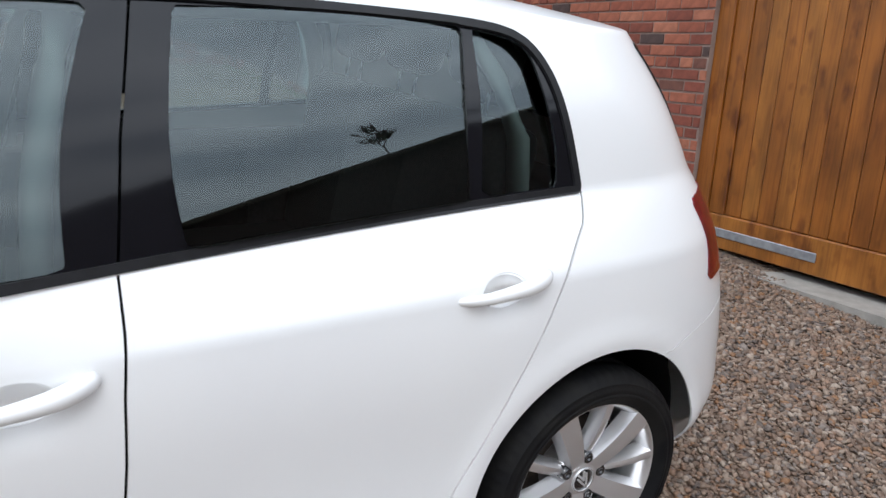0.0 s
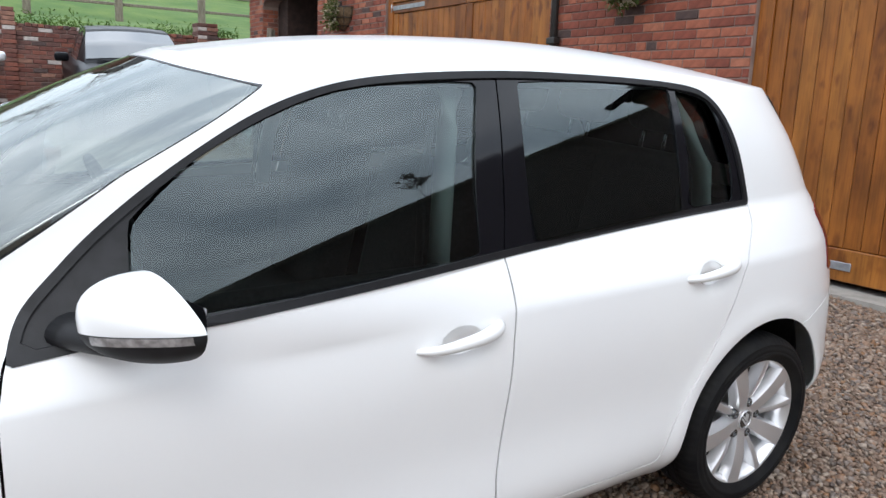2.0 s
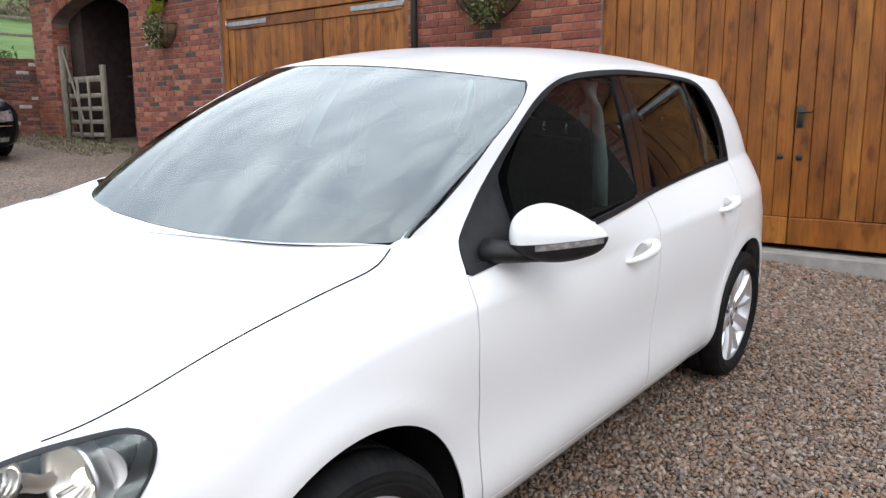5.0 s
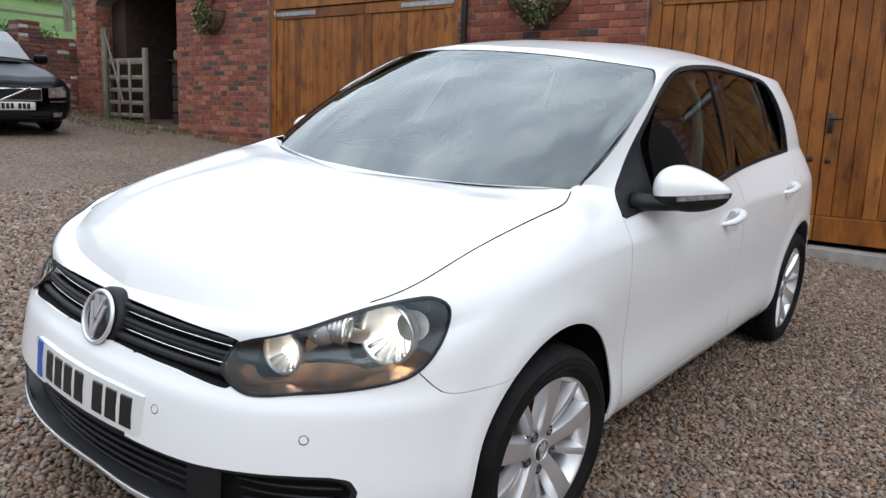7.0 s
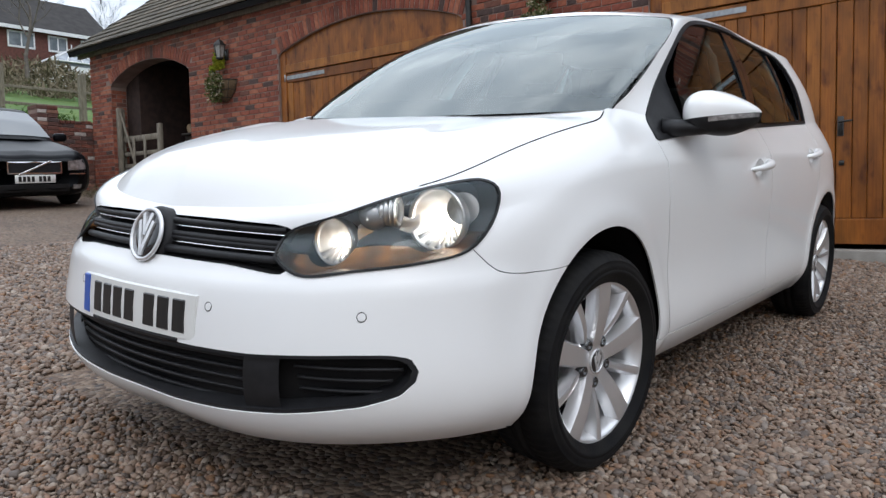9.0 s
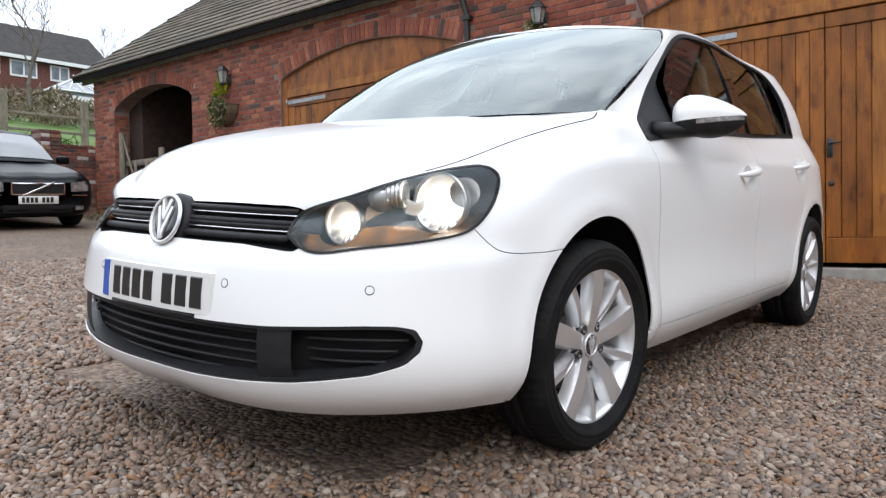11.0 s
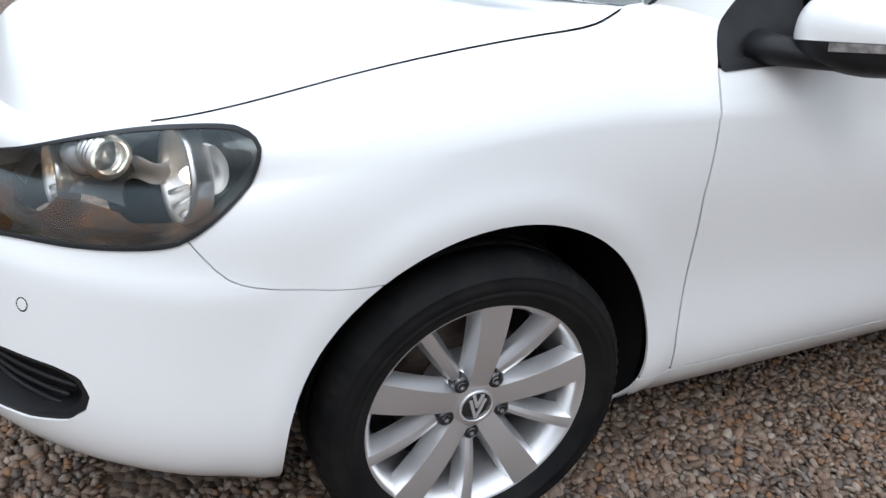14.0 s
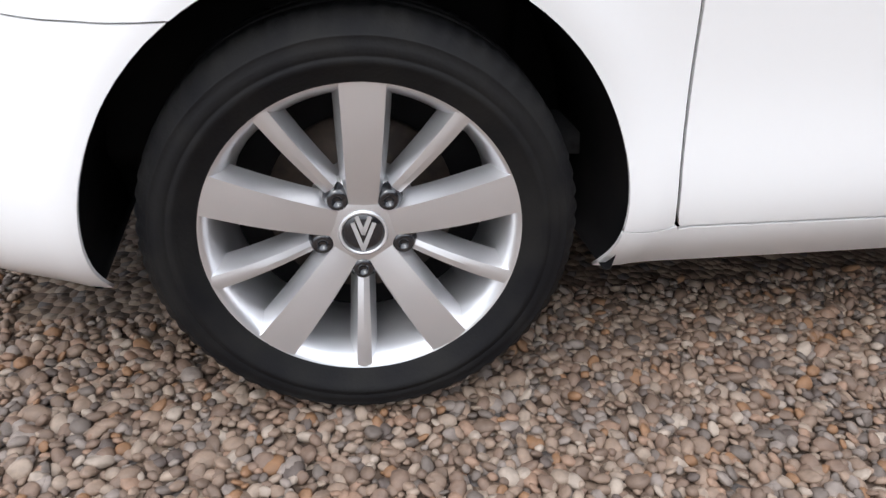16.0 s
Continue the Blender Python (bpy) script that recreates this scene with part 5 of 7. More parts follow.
# rings of bricks on edge over the arches keep the others away; jambs cut the courses
for y, z, header in cells:
    half = .05 if header else .108
    lo, hi = y - half, min(y + half, WALL_END)
    blocked = False
    for n, (y0, y1, z0, spring, crown) in OPENINGS.items():
        yc, zc, rad, a = RINGS[n][1]
        if z < spring - .02:
            if hi > y0 and lo < y1:
                if lo < y0:
                    hi = y0 - .001
                elif hi > y1:
                    lo = y1 + .001
                else:
                    blocked = True
        else:
            r, t = math.hypot(y - yc, z - zc), math.atan2(y - yc, z - zc)
            blocked |= abs(t) < a + .06 / rad and r < rad + .215
    if blocked or hi - lo < .025:
        continue
    ground_z = .12 + .066 * y
    if z < ground_z - .08:
        continue
    push = rnd.uniform(-.002, .002)
    whole_brick = hi - lo > 2 * half - .002
    y, w = (lo + hi) / 2, (hi - lo) / 2
    near = 1.2 < y < 3.6 and 1.35 < z
    if near and whole_brick:
        near_bricks.append((y, z, header, push))
    else:
        k = len(far_v)
        h = BRICK_H / 2
        x0, x1 = WX + push, WX + .015
        b = .004
        far_v += [(x1, y - w, z - h), (x1, y + w, z - h), (x1, y + w, z + h), (x1, y - w, z + h), (x0, y - w + b, z - h + b), (x0, y + w - b, z - h + b), (x0, y + w - b, z + h - b), (x0, y - w + b, z + h - b)]
        far_f += [(k + 4, k + 5, k + 6, k + 7), (k, k + 1, k + 5, k + 4), (k + 1, k + 2, k + 6, k + 5), (k + 2, k + 3, k + 7, k + 6), (k + 3, k, k + 4, k + 7)]
# bricks on the jambs of the open stable
for jamb, inward_ in ((OPENINGS["stable"][1], -1), (OPENINGS["stable"][0], 1)):
    for row in range(30):
        z = .6 + .075 * row
        if z > 2.86:
            continue
        for x0, x1 in (((.008, .215), (.225, .296)) if row % 2 else ((.008, .10), (.11, .296))):
            k, h, yy = len(far_v), BRICK_H / 2, jamb + inward_ * (.004 + rnd.uniform(0, .003))
            far_v += [(WX + x0, jamb, z - h), (WX + x1, jamb, z - h), (WX + x1, jamb, z + h), (WX + x0, jamb, z + h), (WX + x0 + .004, yy, z - h + .004), (WX + x1 - .004, yy, z - h + .004), (WX + x1 - .004, yy, z + h - .004), (WX + x0 + .004, yy, z + h - .004)]
            far_f += [(k + 4, k + 5, k + 6, k + 7), (k, k + 1, k + 5, k + 4), (k + 1, k + 2, k + 6, k + 5), (k + 2, k + 3, k + 7, k + 6), (k + 3, k, k + 4, k + 7)]
rest_bricks = part("brickwork", (np.array(far_v), far_f), BRICK_FIELD, wall, smooth=False)
tagged(rest_bricks, kind="stuff")
for n, (ring, (yc, zc, rad, a)) in RINGS.items():
    count = max(8, int(2 * a * rad / .078))
    for i in range(count):
        t = -a + 2 * a * (i + .5) / count
        bm_ob = new("arch_brick", STRETCHER)
        bm_ob.parent = wall
        bm_ob.matrix_local = Matrix.Translation((WX - .003 + rnd.uniform(-.002, .002), yc + (rad + .116) * math.sin(t), zc + (rad + .116) * math.cos(t))) @ Matrix.Rotation(math.pi / 2 - t, 4, "X")
for y, z, header, push in near_bricks[:320]:
    ob = new("brick", HEADER if header else STRETCHER)
    ob.parent = wall
    ob.matrix_local = Matrix.Translation((WX + push - .001, y, z))

# brick darkened in its colour to stand for the stable's inner shade
SHADED_BRICK = material("shaded_brick", (0.028, 0.017, 0.014), rough=0.95, second=(0.05, 0.028, 0.022), scale=9, bump=0.4)
# gable end and back of the garages, closing them
gable = part("wall_gable", boxed(WX + .02, WX + 9, WALL_END - .02, WALL_END + .0, -.3, EAVES), BRICK_FIELD, smooth=False)
tagged(gable, "red brick end wall of the garages", "wall", kind="structure")
# back wall, cross walls and ceiling: unlit gloom put into near-black colour
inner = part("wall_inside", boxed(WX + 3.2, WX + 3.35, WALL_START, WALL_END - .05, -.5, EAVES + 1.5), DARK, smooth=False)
tagged(inner, "back wall inside the garages, coloured near-black for shade", "wall", kind="structure")
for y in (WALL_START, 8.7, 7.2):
    cross = part("wall_cross", boxed(WX + .31, WX + 3.2, y, y + .2, -.5, EAVES), SHADED_BRICK if y == 8.7 else DARK, smooth=False)
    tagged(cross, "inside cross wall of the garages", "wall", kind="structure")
reveal = part("wall_reveal", boxed(WX + .31, WX + 3.2, 11.3, 11.75, -.2, EAVES), SHADED_BRICK, smooth=False)
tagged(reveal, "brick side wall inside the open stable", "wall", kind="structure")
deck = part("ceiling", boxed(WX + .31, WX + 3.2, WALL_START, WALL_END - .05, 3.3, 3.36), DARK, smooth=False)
tagged(deck, "ceiling inside the garages, coloured near-black for shade", "ceiling", kind="structure")

# ---- roof ----
PITCH = math.atan(.737)
roof_ob = thing("garage_roof", "pitched roof of weathered brown-grey concrete tiles", "roof", kind="structure")
RX0, RZ0 = WX - .22, EAVES + .04
run = 7.2


def on_roof(along, up, lift=0.0):
    return (RX0 + along * math.cos(PITCH) - lift * math.sin(PITCH), up, RZ0 + along * math.sin(PITCH) + lift * math.cos(PITCH))


base = [on_roof(a, y) for a in (0, run) for y in (WALL_START - .2, WALL_END + .38)]
part("deck", thick((np.array(base), [(0, 1, 3, 2)]), (.02, 0, -.08)), DARK, roof_ob, smooth=False)
tile_bm = boxed(0, .30, -.162, .162, -.010, .020, bevel=.004)
for vert in tile_bm.verts:
    vert.co.z += .010 * math.cos(vert.co.y / .162 * math.pi * 2) * 1.0
TILE_MESH = bpy.data.meshes.new("tile")
tile_bm.to_mesh(TILE_MESH)
tile_bm.free()
TILE_MESH.materials.append(TILE)
tiles = []
for c in range(int(run / .26)):
    for i in range(int((WALL_END + .38 - WALL_START) / .33)):
        y = WALL_END + .22 - .33 * i - (.165 if c % 2 else 0)
        tiles.append((y > 8.2 and c < 20, c, y))
tv, tf = [], []
shape = [v.co.copy() for v in TILE_MESH.vertices]
faces0 = [tuple(p.vertices) for p in TILE_MESH.polygons]
tile_count = 0
for close, c, y in tiles:
    p = on_roof(c * .26 + rnd.uniform(-.004, .004), y, .012 + rnd.uniform(0, .004))
    mm = Matrix.Translation(p) @ Matrix.Rotation(-PITCH + .075, 4, "Y")
    if close and tile_count < 290:
        ob = new("tile", TILE_MESH)
        ob.parent = roof_ob
        ob.matrix_local = mm
        tile_count += 1
    else:
        k = len(tv)
        tv += [tuple(mm @ q) for q in shape]
        tf += [tuple(i + k for i in f) for f in faces0]
tile_rest = mesh_of("tiles", tv, tf, (TILE,), False)
tagged(part("tile_rows", tile_rest, TILE, roof_ob), kind="stuff")
part("verge", sweep([on_roof(a, WALL_END + .36, -.02) for a in np.linspace(0, run, 12)], [.05] * 12, 4), IRON, roof_ob, "dark verge board", smooth=False)
fascia = part("fascia", boxed(WX - .06, WX - .02, WALL_START, WALL_END + .34, EAVES - .07, EAVES + .06), GREY_WOOD, roof_ob, "brown fascia board", smooth=False)
gutter_prof = [(.055 * math.cos(t), .055 * math.sin(t)) for t in np.linspace(math.pi, 2 * math.pi, 9)]
gm_v = np.array([(WX - .125 + a, y, EAVES + .03 + b) for y in (WALL_START, WALL_END + .36) for a, b in gutter_prof])
gutter = part("gutter", thick((gm_v, [(i, i + 1, i + 10, i + 9) for i in range(8)]), (0, 0, .004)), IRON)
tagged(gutter, "black half-round rain gutter along the eaves", "gutter", kind="structure")
pipe = thing("downpipe", "black rainwater downpipe on the brick wall", "pipe", kind="structure")
part("pipe", sweep([(WX - .125, 3.62, EAVES), (WX - .125, 3.60, EAVES - .12), (WX - .08, 3.50, EAVES - .28), (WX - .05, 3.46, EAVES - .45), (WX - .045, 3.455, EAVES - .8), (WX - .045, 3.45, .30)], [.036] * 6, 14), IRON, pipe)
for z in (3.05, 1.9, .9):
    part("bracket", boxed(WX - .09, WX, 3.395, 3.51, z - .03, z + .03, bevel=.008), IRON, pipe, smooth=False)


# ---- garage doors ----
def garage_door(name, y0, y1, z0, spring, crown, meet, seed):
    r = random.Random(seed)
    door = thing(name, "double garage door of orange-brown stained timber boards, closed", "garage door", kind="structure")
    x = WX + .075
    # frame posts and arched head
    for a, b in ((y0, y0 + .12), (y1 - .12, y1)):
        part("frame_post", boxed(x - .035, x + .09, a, b, z0, spring + .06, bevel=.006), WOOD, door, smooth=False)
    ring, (yc, zc, rad, ang) = arch_ring(y0, y1, z0, spring, crown)
    head = [(x - .02, yc + rad * math.sin(t), zc + rad * math.cos(t)) for t in np.linspace(-ang, ang, 31)]
    top = spring - .17
    low = [(x - .02, p[1], top) for p in head]
    part("head_panel", thick((np.array(head + low), [(i + 1, i, i + 31, i + 32) for i in range(30)]), (.05, 0, 0)), WOOD, door, smooth=False)
    part("head_rail", boxed(x - .035, x + .03, y0 + .12, y1 - .12, top - .10, top + .02, bevel=.006), WOOD, door, smooth=False)
    for a, b in ((y0 + .12, meet - .004), (meet + .004, y1 - .12)):
        leaf = part("door_leaf", boxed(x + .022, x + .05, a, b, z0 + .03, top - .11), WOOD, door, smooth=False)
        part("bottom_rail", boxed(x - .018, x + .02, a, b, z0 + .03, z0 + .25, bevel=.006), WOOD, leaf, smooth=False)
        part("top_rail", boxed(x - .018, x + .02, a, b, top - .24, top - .11, bevel=.006), WOOD, leaf, smooth=False)
        for c, d in ((a, a + .12), (b - .12, b)):
            part("stile", boxed(x - .016, x + .021, c, d, z0 + .252, top - .242, bevel=.006), WOOD, leaf, smooth=False)
        count = max(3, round((b - a - .24) / .118))
        w = (b - a - .24) / count
        for i in range(count):
            p = a + .12 + w * (i + .5)
            part("board", boxed(x - .002 + r.uniform(-.001, .001), x + .021, p - w / 2 + .0015, p + w / 2 - .0015, z0 + .252, top - .242, bevel=.006), WOOD, leaf, smooth=False)
        hinge = b if b > meet + .1 else a
        sgn = -1 if hinge == b else 1
        for z in (top - .17, z0 + .135):
            bm = boxed(x - .026, x - .019, min(hinge - sgn * .02, hinge + sgn * .80), max(hinge - sgn * .02, hinge + sgn * .80), z - .028, z + .028, bevel=.003)
            part("strap_hinge", bm, ZINC, leaf, "grey galvanised strap hinge", smooth=False)
            part("pin", sweep([(x - .03, hinge - sgn * .02, z - .05), (x - .03, hinge - sgn * .02, z + .05)], [.014, .014], 10), ZINC, leaf)
    return door, x


garage_door("garage_door_far", 3.58, 6.95, .44, 2.80, 3.10, 5.12, 3)
near_door, dx = garage_door("garage_door_near", -2.05, 1.29, .17, 2.68, 2.98, -.38, 5)
lock = part("door_handle", boxed(dx - .026, dx - .018, -.445, -.395, 1.13, 1.30, bevel=.004), IRON, near_door, "black iron lever handle")
part("lever", sweep([(dx - .03, -.42, 1.25), (dx - .06, -.42, 1.25), (dx - .062, -.45, 1.252), (dx - .062, -.52, 1.255)], [.010, .010, .010, .008], 10), IRON, lock)
for y, z in ((-.43, .90), (-.29, .905)):
    part("lock_rose", boxed(dx - .026, dx - .016, y - .022, y + .022, z - .022, z + .022, bevel=.004), IRON, near_door, "black iron keyhole plate")
sill = part("threshold", boxed(WX - .16, WX + .2, -2.3, 1.5, -.2, .155), material("concrete_sill", (.33, .31, .28), rough=.9, second=(.25, .235, .21), scale=9, bump=.3), smooth=False)
tagged(sill, "pale concrete threshold under the garage door", "threshold", kind="structure")
sill2 = part("threshold", boxed(WX - .10, WX + .2, 3.4, 7.1, -.2, .43), MORTAR, smooth=False)
tagged(sill2, "pale concrete threshold under the garage door", "threshold", kind="structure")

# ---- things round the yard ----
def yard_z(x, y):
    return (YARD @ Vector((x, y, 0))).z


GLASS_LAMP = material("lantern_glass", (0.32, 0.33, 0.32), rough=0.25, second=(0.22, 0.22, 0.20), scale=30)


def lantern(y, z, tall):
    """A black wall lantern on a scrolled arm."""
    ob = thing("wall_lantern", "black metal coach lantern fixed to the brick wall", "lantern", pose(WX, y, z), group="lanterns on the garage wall")
    part("back_plate", boxed(-.025, 0, -.045, .045, -.02, .15, bevel=.006), IRON, ob)
    part("arm", sweep([(-.01, 0, .12), (-.07, 0, .16), (-.12, 0, .13), (-.135, 0, .06)], [.010, .009, .009, .008], 8), IRON, ob)
    part("glass", lathe_z([(.055, 0.0), (.085, tall * .62)], 6, -.135), GLASS_LAMP, ob, "dull lantern glass", smooth=False)
    part("roof", lathe_z([(.105, tall * .61), (.10, tall * .66), (.04, tall * .90), (.012, tall * .94), (.012, tall), (.0001, tall * 1.01)], 6, -.135), IRON, ob, smooth=False)
    part("base", lathe_z([(.0001, -.035), (.02, -.03), (.062, -.012), (.062, .008)], 6, -.135), IRON, ob, smooth=False)
    for i in range(6):
        a = 2 * math.pi * i / 6
        part("glazing_bar", sweep([(-.135 + .056 * math.cos(a), .056 * math.sin(a), 0), (-.135 + .087 * math.cos(a), .087 * math.sin(a), tall * .62)], [.005, .005], 6), IRON, ob)
    return ob


def lathe_z(profile, n, cx):
    v, f = lathe(profile, n)
    return np.stack([v[:, 0] + cx, v[:, 2], v[:, 1]], 1), f


def leaves(rng, centre, size, count, leaf, squash=1.0, spiky=0.0):
    """Many small creased leaves scattered in an uneven cloud."""
    v, f = [], []
    lumps = [(Vector((rng.gauss(0, .3) * size[0], rng.gauss(0, .38) * size[1], rng.gauss(0, .3) * size[2])), rng.uniform(.35, .75)) for _ in range(9)]
    for _ in range(count):
        c, r = rng.choice(lumps)
        d = Vector((rng.gauss(0, 1), rng.gauss(0, 1), rng.gauss(0, 1))).normalized() * r * rng.uniform(.5, 1.0)
        p = Vector(centre) + c + Vector((d.x * size[0], d.y * size[1], d.z * size[2])) * .8
        out = (d + Vector((0, 0, spiky)) + Vector((rng.gauss(0, .4), rng.gauss(0, .4), rng.gauss(0, .4)))).normalized()
        side_ = out.cross(Vector((rng.gauss(0, 1), rng.gauss(0, 1), rng.gauss(0, 1)))).normalized()
        n = out.cross(side_)
        L = leaf * rng.uniform(.6, 1.4)
        w = L * .32
        k = len(v)
        v += [p, p + out * L * .5 + side_ * w, p + out * L + n * w * .6, p + out * L * .5 - side_ * w]
        f += [(k, k + 1, k + 2), (k, k + 2, k + 3)]
    return np.array([tuple(q) for q in v]), f


COCO = material("coir_liner", (0.10, 0.065, 0.035), rough=1.0, second=(0.17, 0.12, 0.07), scale=40, bump=0.6)


def basket(y, z, half, deep, topiary, seed):
    """A half-round wire basket on the wall with a lining and trailing plants."""
    rng = random.Random(seed)
    ob = thing("wall_basket", "half-round wall basket with yellow-green conifer and trailing plants" if topiary else "half-round wall basket with brown and green trailing plants", "planter", pose(WX, y, z), group="baskets on the garage wall")
    rows = []
    for i in range(9):
        u = i / 8
        r = math.cos(u * math.pi / 2) ** .6 if u < 1 else 0.02
        rows += [(-half * .75 * r * math.sin(a), half * r * math.cos(a), -deep * u) for a in np.linspace(0, math.pi, 17)]
    part("liner", (np.array(rows), [(i * 17 + j, i * 17 + j + 1, (i + 1) * 17 + j + 1, (i + 1) * 17 + j) for i in range(8) for j in range(16)]), COCO, ob, "brown coir lining")
    part("soil", (np.array([(-half * .73 * math.sin(a), half * .98 * math.cos(a), -.03) for a in np.linspace(0, math.pi, 17)]), [tuple(range(17))]), DARK, ob)
    for k in (0, .45, .8):
        r = math.cos(k * math.pi / 2) ** .6
        part("hoop", sweep([(-half * .77 * r * math.sin(a), half * 1.02 * r * math.cos(a), -deep * k) for a in np.linspace(0, math.pi, 17)], [.006] * 17, 6), IRON, ob)
    for a in np.linspace(.1, math.pi - .1, 7):
        part("wire", sweep([(-half * .77 * (math.cos(u * math.pi / 2) ** .6) * math.sin(a), half * 1.02 * (math.cos(u * math.pi / 2) ** .6) * math.cos(a), -deep * u) for u in np.linspace(0, .98, 9)], [.005] * 9, 5), IRON, ob)
    part("trailing_plant", leaves(rng, (-half * .50, 0, -.09), (half * .58, half * .88, deep * .95), 1500, .045), LEAF, ob, "trailing plant with brown and pale leaves", smooth=False)
    if topiary:
        part("conifer", leaves(rng, (-half * .35, .02, .22), (half * .32, half * .40, .20), 900, .05, spiky=1.2), MOSS, ob, "yellow-green conifer", smooth=False)
    else:
        part("conifer", leaves(rng, (-half * .35, .0, .08), (half * .4, half * .55, .10), 500, .045, spiky=.8), LEAF, ob, smooth=False)
    return ob


lantern(8.16, 2.90, .30)
lantern(2.43, 2.78, .27)
basket(8.23, 2.56, .30, .32, True, 11)
basket(2.49, 2.48, .40, .34, False, 8)

# ---- the open stable: timber gate, plank partition, logs ----
gate = thing("timber_gate", "weathered grey timber five-bar gate across the open stable", "gate", pose(4.20, 10.40, .86))
part("stile", boxed(-.035, .035, 0, .09, -.02, 1.25, bevel=.006), GREY_WOOD, gate)
part("stile", boxed(-.035, .035, 1.26, 1.34, -.02, 1.60, bevel=.006), GREY_WOOD, gate)
for z in (.06, .28, .50, .72, .98):
    part("bar", boxed(-.014, .014, .05, 1.30, z, z + .075 + (.03 if z > .9 else 0), bevel=.004), GREY_WOOD, gate)
for y in (.48, .86):
    part("upright", boxed(-.034, -.014, y, y + .075, .04, 1.06, bevel=.004), GREY_WOOD, gate)
part("brace", sweep([(-.045, 1.28, 1.52), (-.045, .72, .30)], [.034, .034], 4, .5), GREY_WOOD, gate, "pale diagonal brace", smooth=False)
post = tagged(part("gate_post", boxed(4.10, 4.20, 11.66, 11.75, .80, 2.48, bevel=.008), GREY_WOOD), "weathered grey timber gate post beside the brick reveal", "post")
partition = thing("plank_partition", "dark weathered plank partition inside the stable", "partition", pose(4.75, 9.28, .80))
DARK_WOOD = toned("dark_plank", [(0.0, (.05, .04, .032)), (.4, (.075, .06, .048)), (.75, (.04, .034, .03))], grain=5, stretch=(2, .6, 3), bump=0.4)
for i in range(5):
    part("plank", boxed(-.02, .02, 0, 1.20, .02 + .225 * i, .225 * i + .215, bevel=.004), DARK_WOOD, partition, smooth=False)
for y in (.02, 1.12):
    part("partition_post", boxed(.02, .10, y, y + .08, -.05, 1.16, bevel=.005), DARK_WOOD, partition)
BARK = toned("bark", [(0.0, (.10, .07, .05)), (.5, (.16, .12, .085)), (.8, (.24, .19, .14))], grain=20, bump=0.6)
CUT = material("cut_log_end", (0.36, 0.26, 0.16), rough=0.9, second=(0.28, 0.19, 0.11), scale=30)
rng = random.Random(3)
for i in range(9):
    y, r = 9.35 + .15 * (i % 8), rng.uniform(.055, .085)
    z = 1.96 + r if i < 8 else 2.12
    log_ob = thing("log", "cut firewood log stacked in the stable", "log", pose(4.70 + rng.uniform(0, .06), y, z, 0, rng.uniform(-6, 6), rng.uniform(-8, 8)), group="logs in the stable")
    part("bark", (lambda m: (m[0][:, [1, 0, 2]], m[1]))(lathe([(r * .97, 0), (r, .02), (r * rng.uniform(.9, 1.0), .40)], 14)), BARK, log_ob)
    part("cut_end", (lambda m: (m[0][:, [1, 0, 2]], m[1]))(lathe([(.0001, -.003), (r * .95, -.001)], 14)), CUT, log_ob, "pale cut end", smooth=False)
shelf = tagged(part("log_shelf", boxed(4.66, 5.2, 9.26, 10.5, 1.925, 1.955, bevel=.004), DARK_WOOD), "dark plank shelf inside the stable carrying logs", "shelf")

# ---- the low wall at the head of the yard ----
OLD_BRICK = toned("old_brick", [(0.0, (.15, .055, .042)), (.2, (.22, .08, .055)), (.42, (.17, .075, .058)), (.6, (.12, .06, .05)), (.76, (.27, .14, .10)), (.86, (.46, .41, .38)), (.94, (.09, .06, .055))], grain=16, bump=0.7)
OLD_FIELD = toned("old_brickwork", [(0.0, (.15, .055, .042)), (.2, (.22, .08, .055)), (.42, (.17, .075, .058)), (.6, (.12, .06, .05)), (.76, (.27, .14, .10)), (.86, (.46, .41, .38)), (.94, (.09, .06, .055))], island=True, grain=16, bump=0.7)
low = thing("wall_low", "weathered low brick wall with white-stained bricks and two piers", "wall", kind="structure")
part("mortar_core", boxed(-40, 4.7, 12.715, 12.98, .2, 2.26), MORTAR, low, smooth=False)
part("pier_core", boxed(3.085, 3.445, 12.665, 13.03, .5, 2.50), MORTAR, low, smooth=False)
part("pier_core", boxed(-.26, -.01, 12.665, 13.03, .5, 2.54), MORTAR, low, smooth=False)
rng = random.Random(12)
low_rest_v, low_rest_f = [], []


def low_brick(x, y, z, length, height=.065, deep=.10):
    """One brick, as an object of its own near the yard, else joined with the rest."""
    x0, x1, z0, z1 = x - length / 2, x + length / 2, z - height / 2, z + height / 2
    e = .006
    j = rng.uniform(-.006, .006)
    v = [(x0, y + j + e, z0), (x1, y + j + e, z0), (x1, y + j + e, z1), (x0, y + j + e, z1), (x0 + e, y + j, z0 + e), (x1 - e, y + j, z0 + e), (x1 - e, y + j, z1 - e), (x0 + e, y + j, z1 - e),
         (x0, y + deep, z0), (x1, y + deep, z0), (x1, y + deep, z1), (x0, y + deep, z1)]
    f = [(4, 5, 6, 7), (0, 1, 5, 4), (1, 2, 6, 5), (2, 3, 7, 6), (3, 0, 4, 7), (0, 8, 9, 1), (1, 9, 10, 2), (2, 10, 11, 3), (3, 11, 8, 0)]
    if x > 1.4 and 1.2 < z:
        part("brick", (np.array(v), f), OLD_BRICK, low, smooth=False)
    else:
        k = len(low_rest_v)
        low_rest_v.extend(v)
        low_rest_f.extend([tuple(i + k for i in q) for q in f])


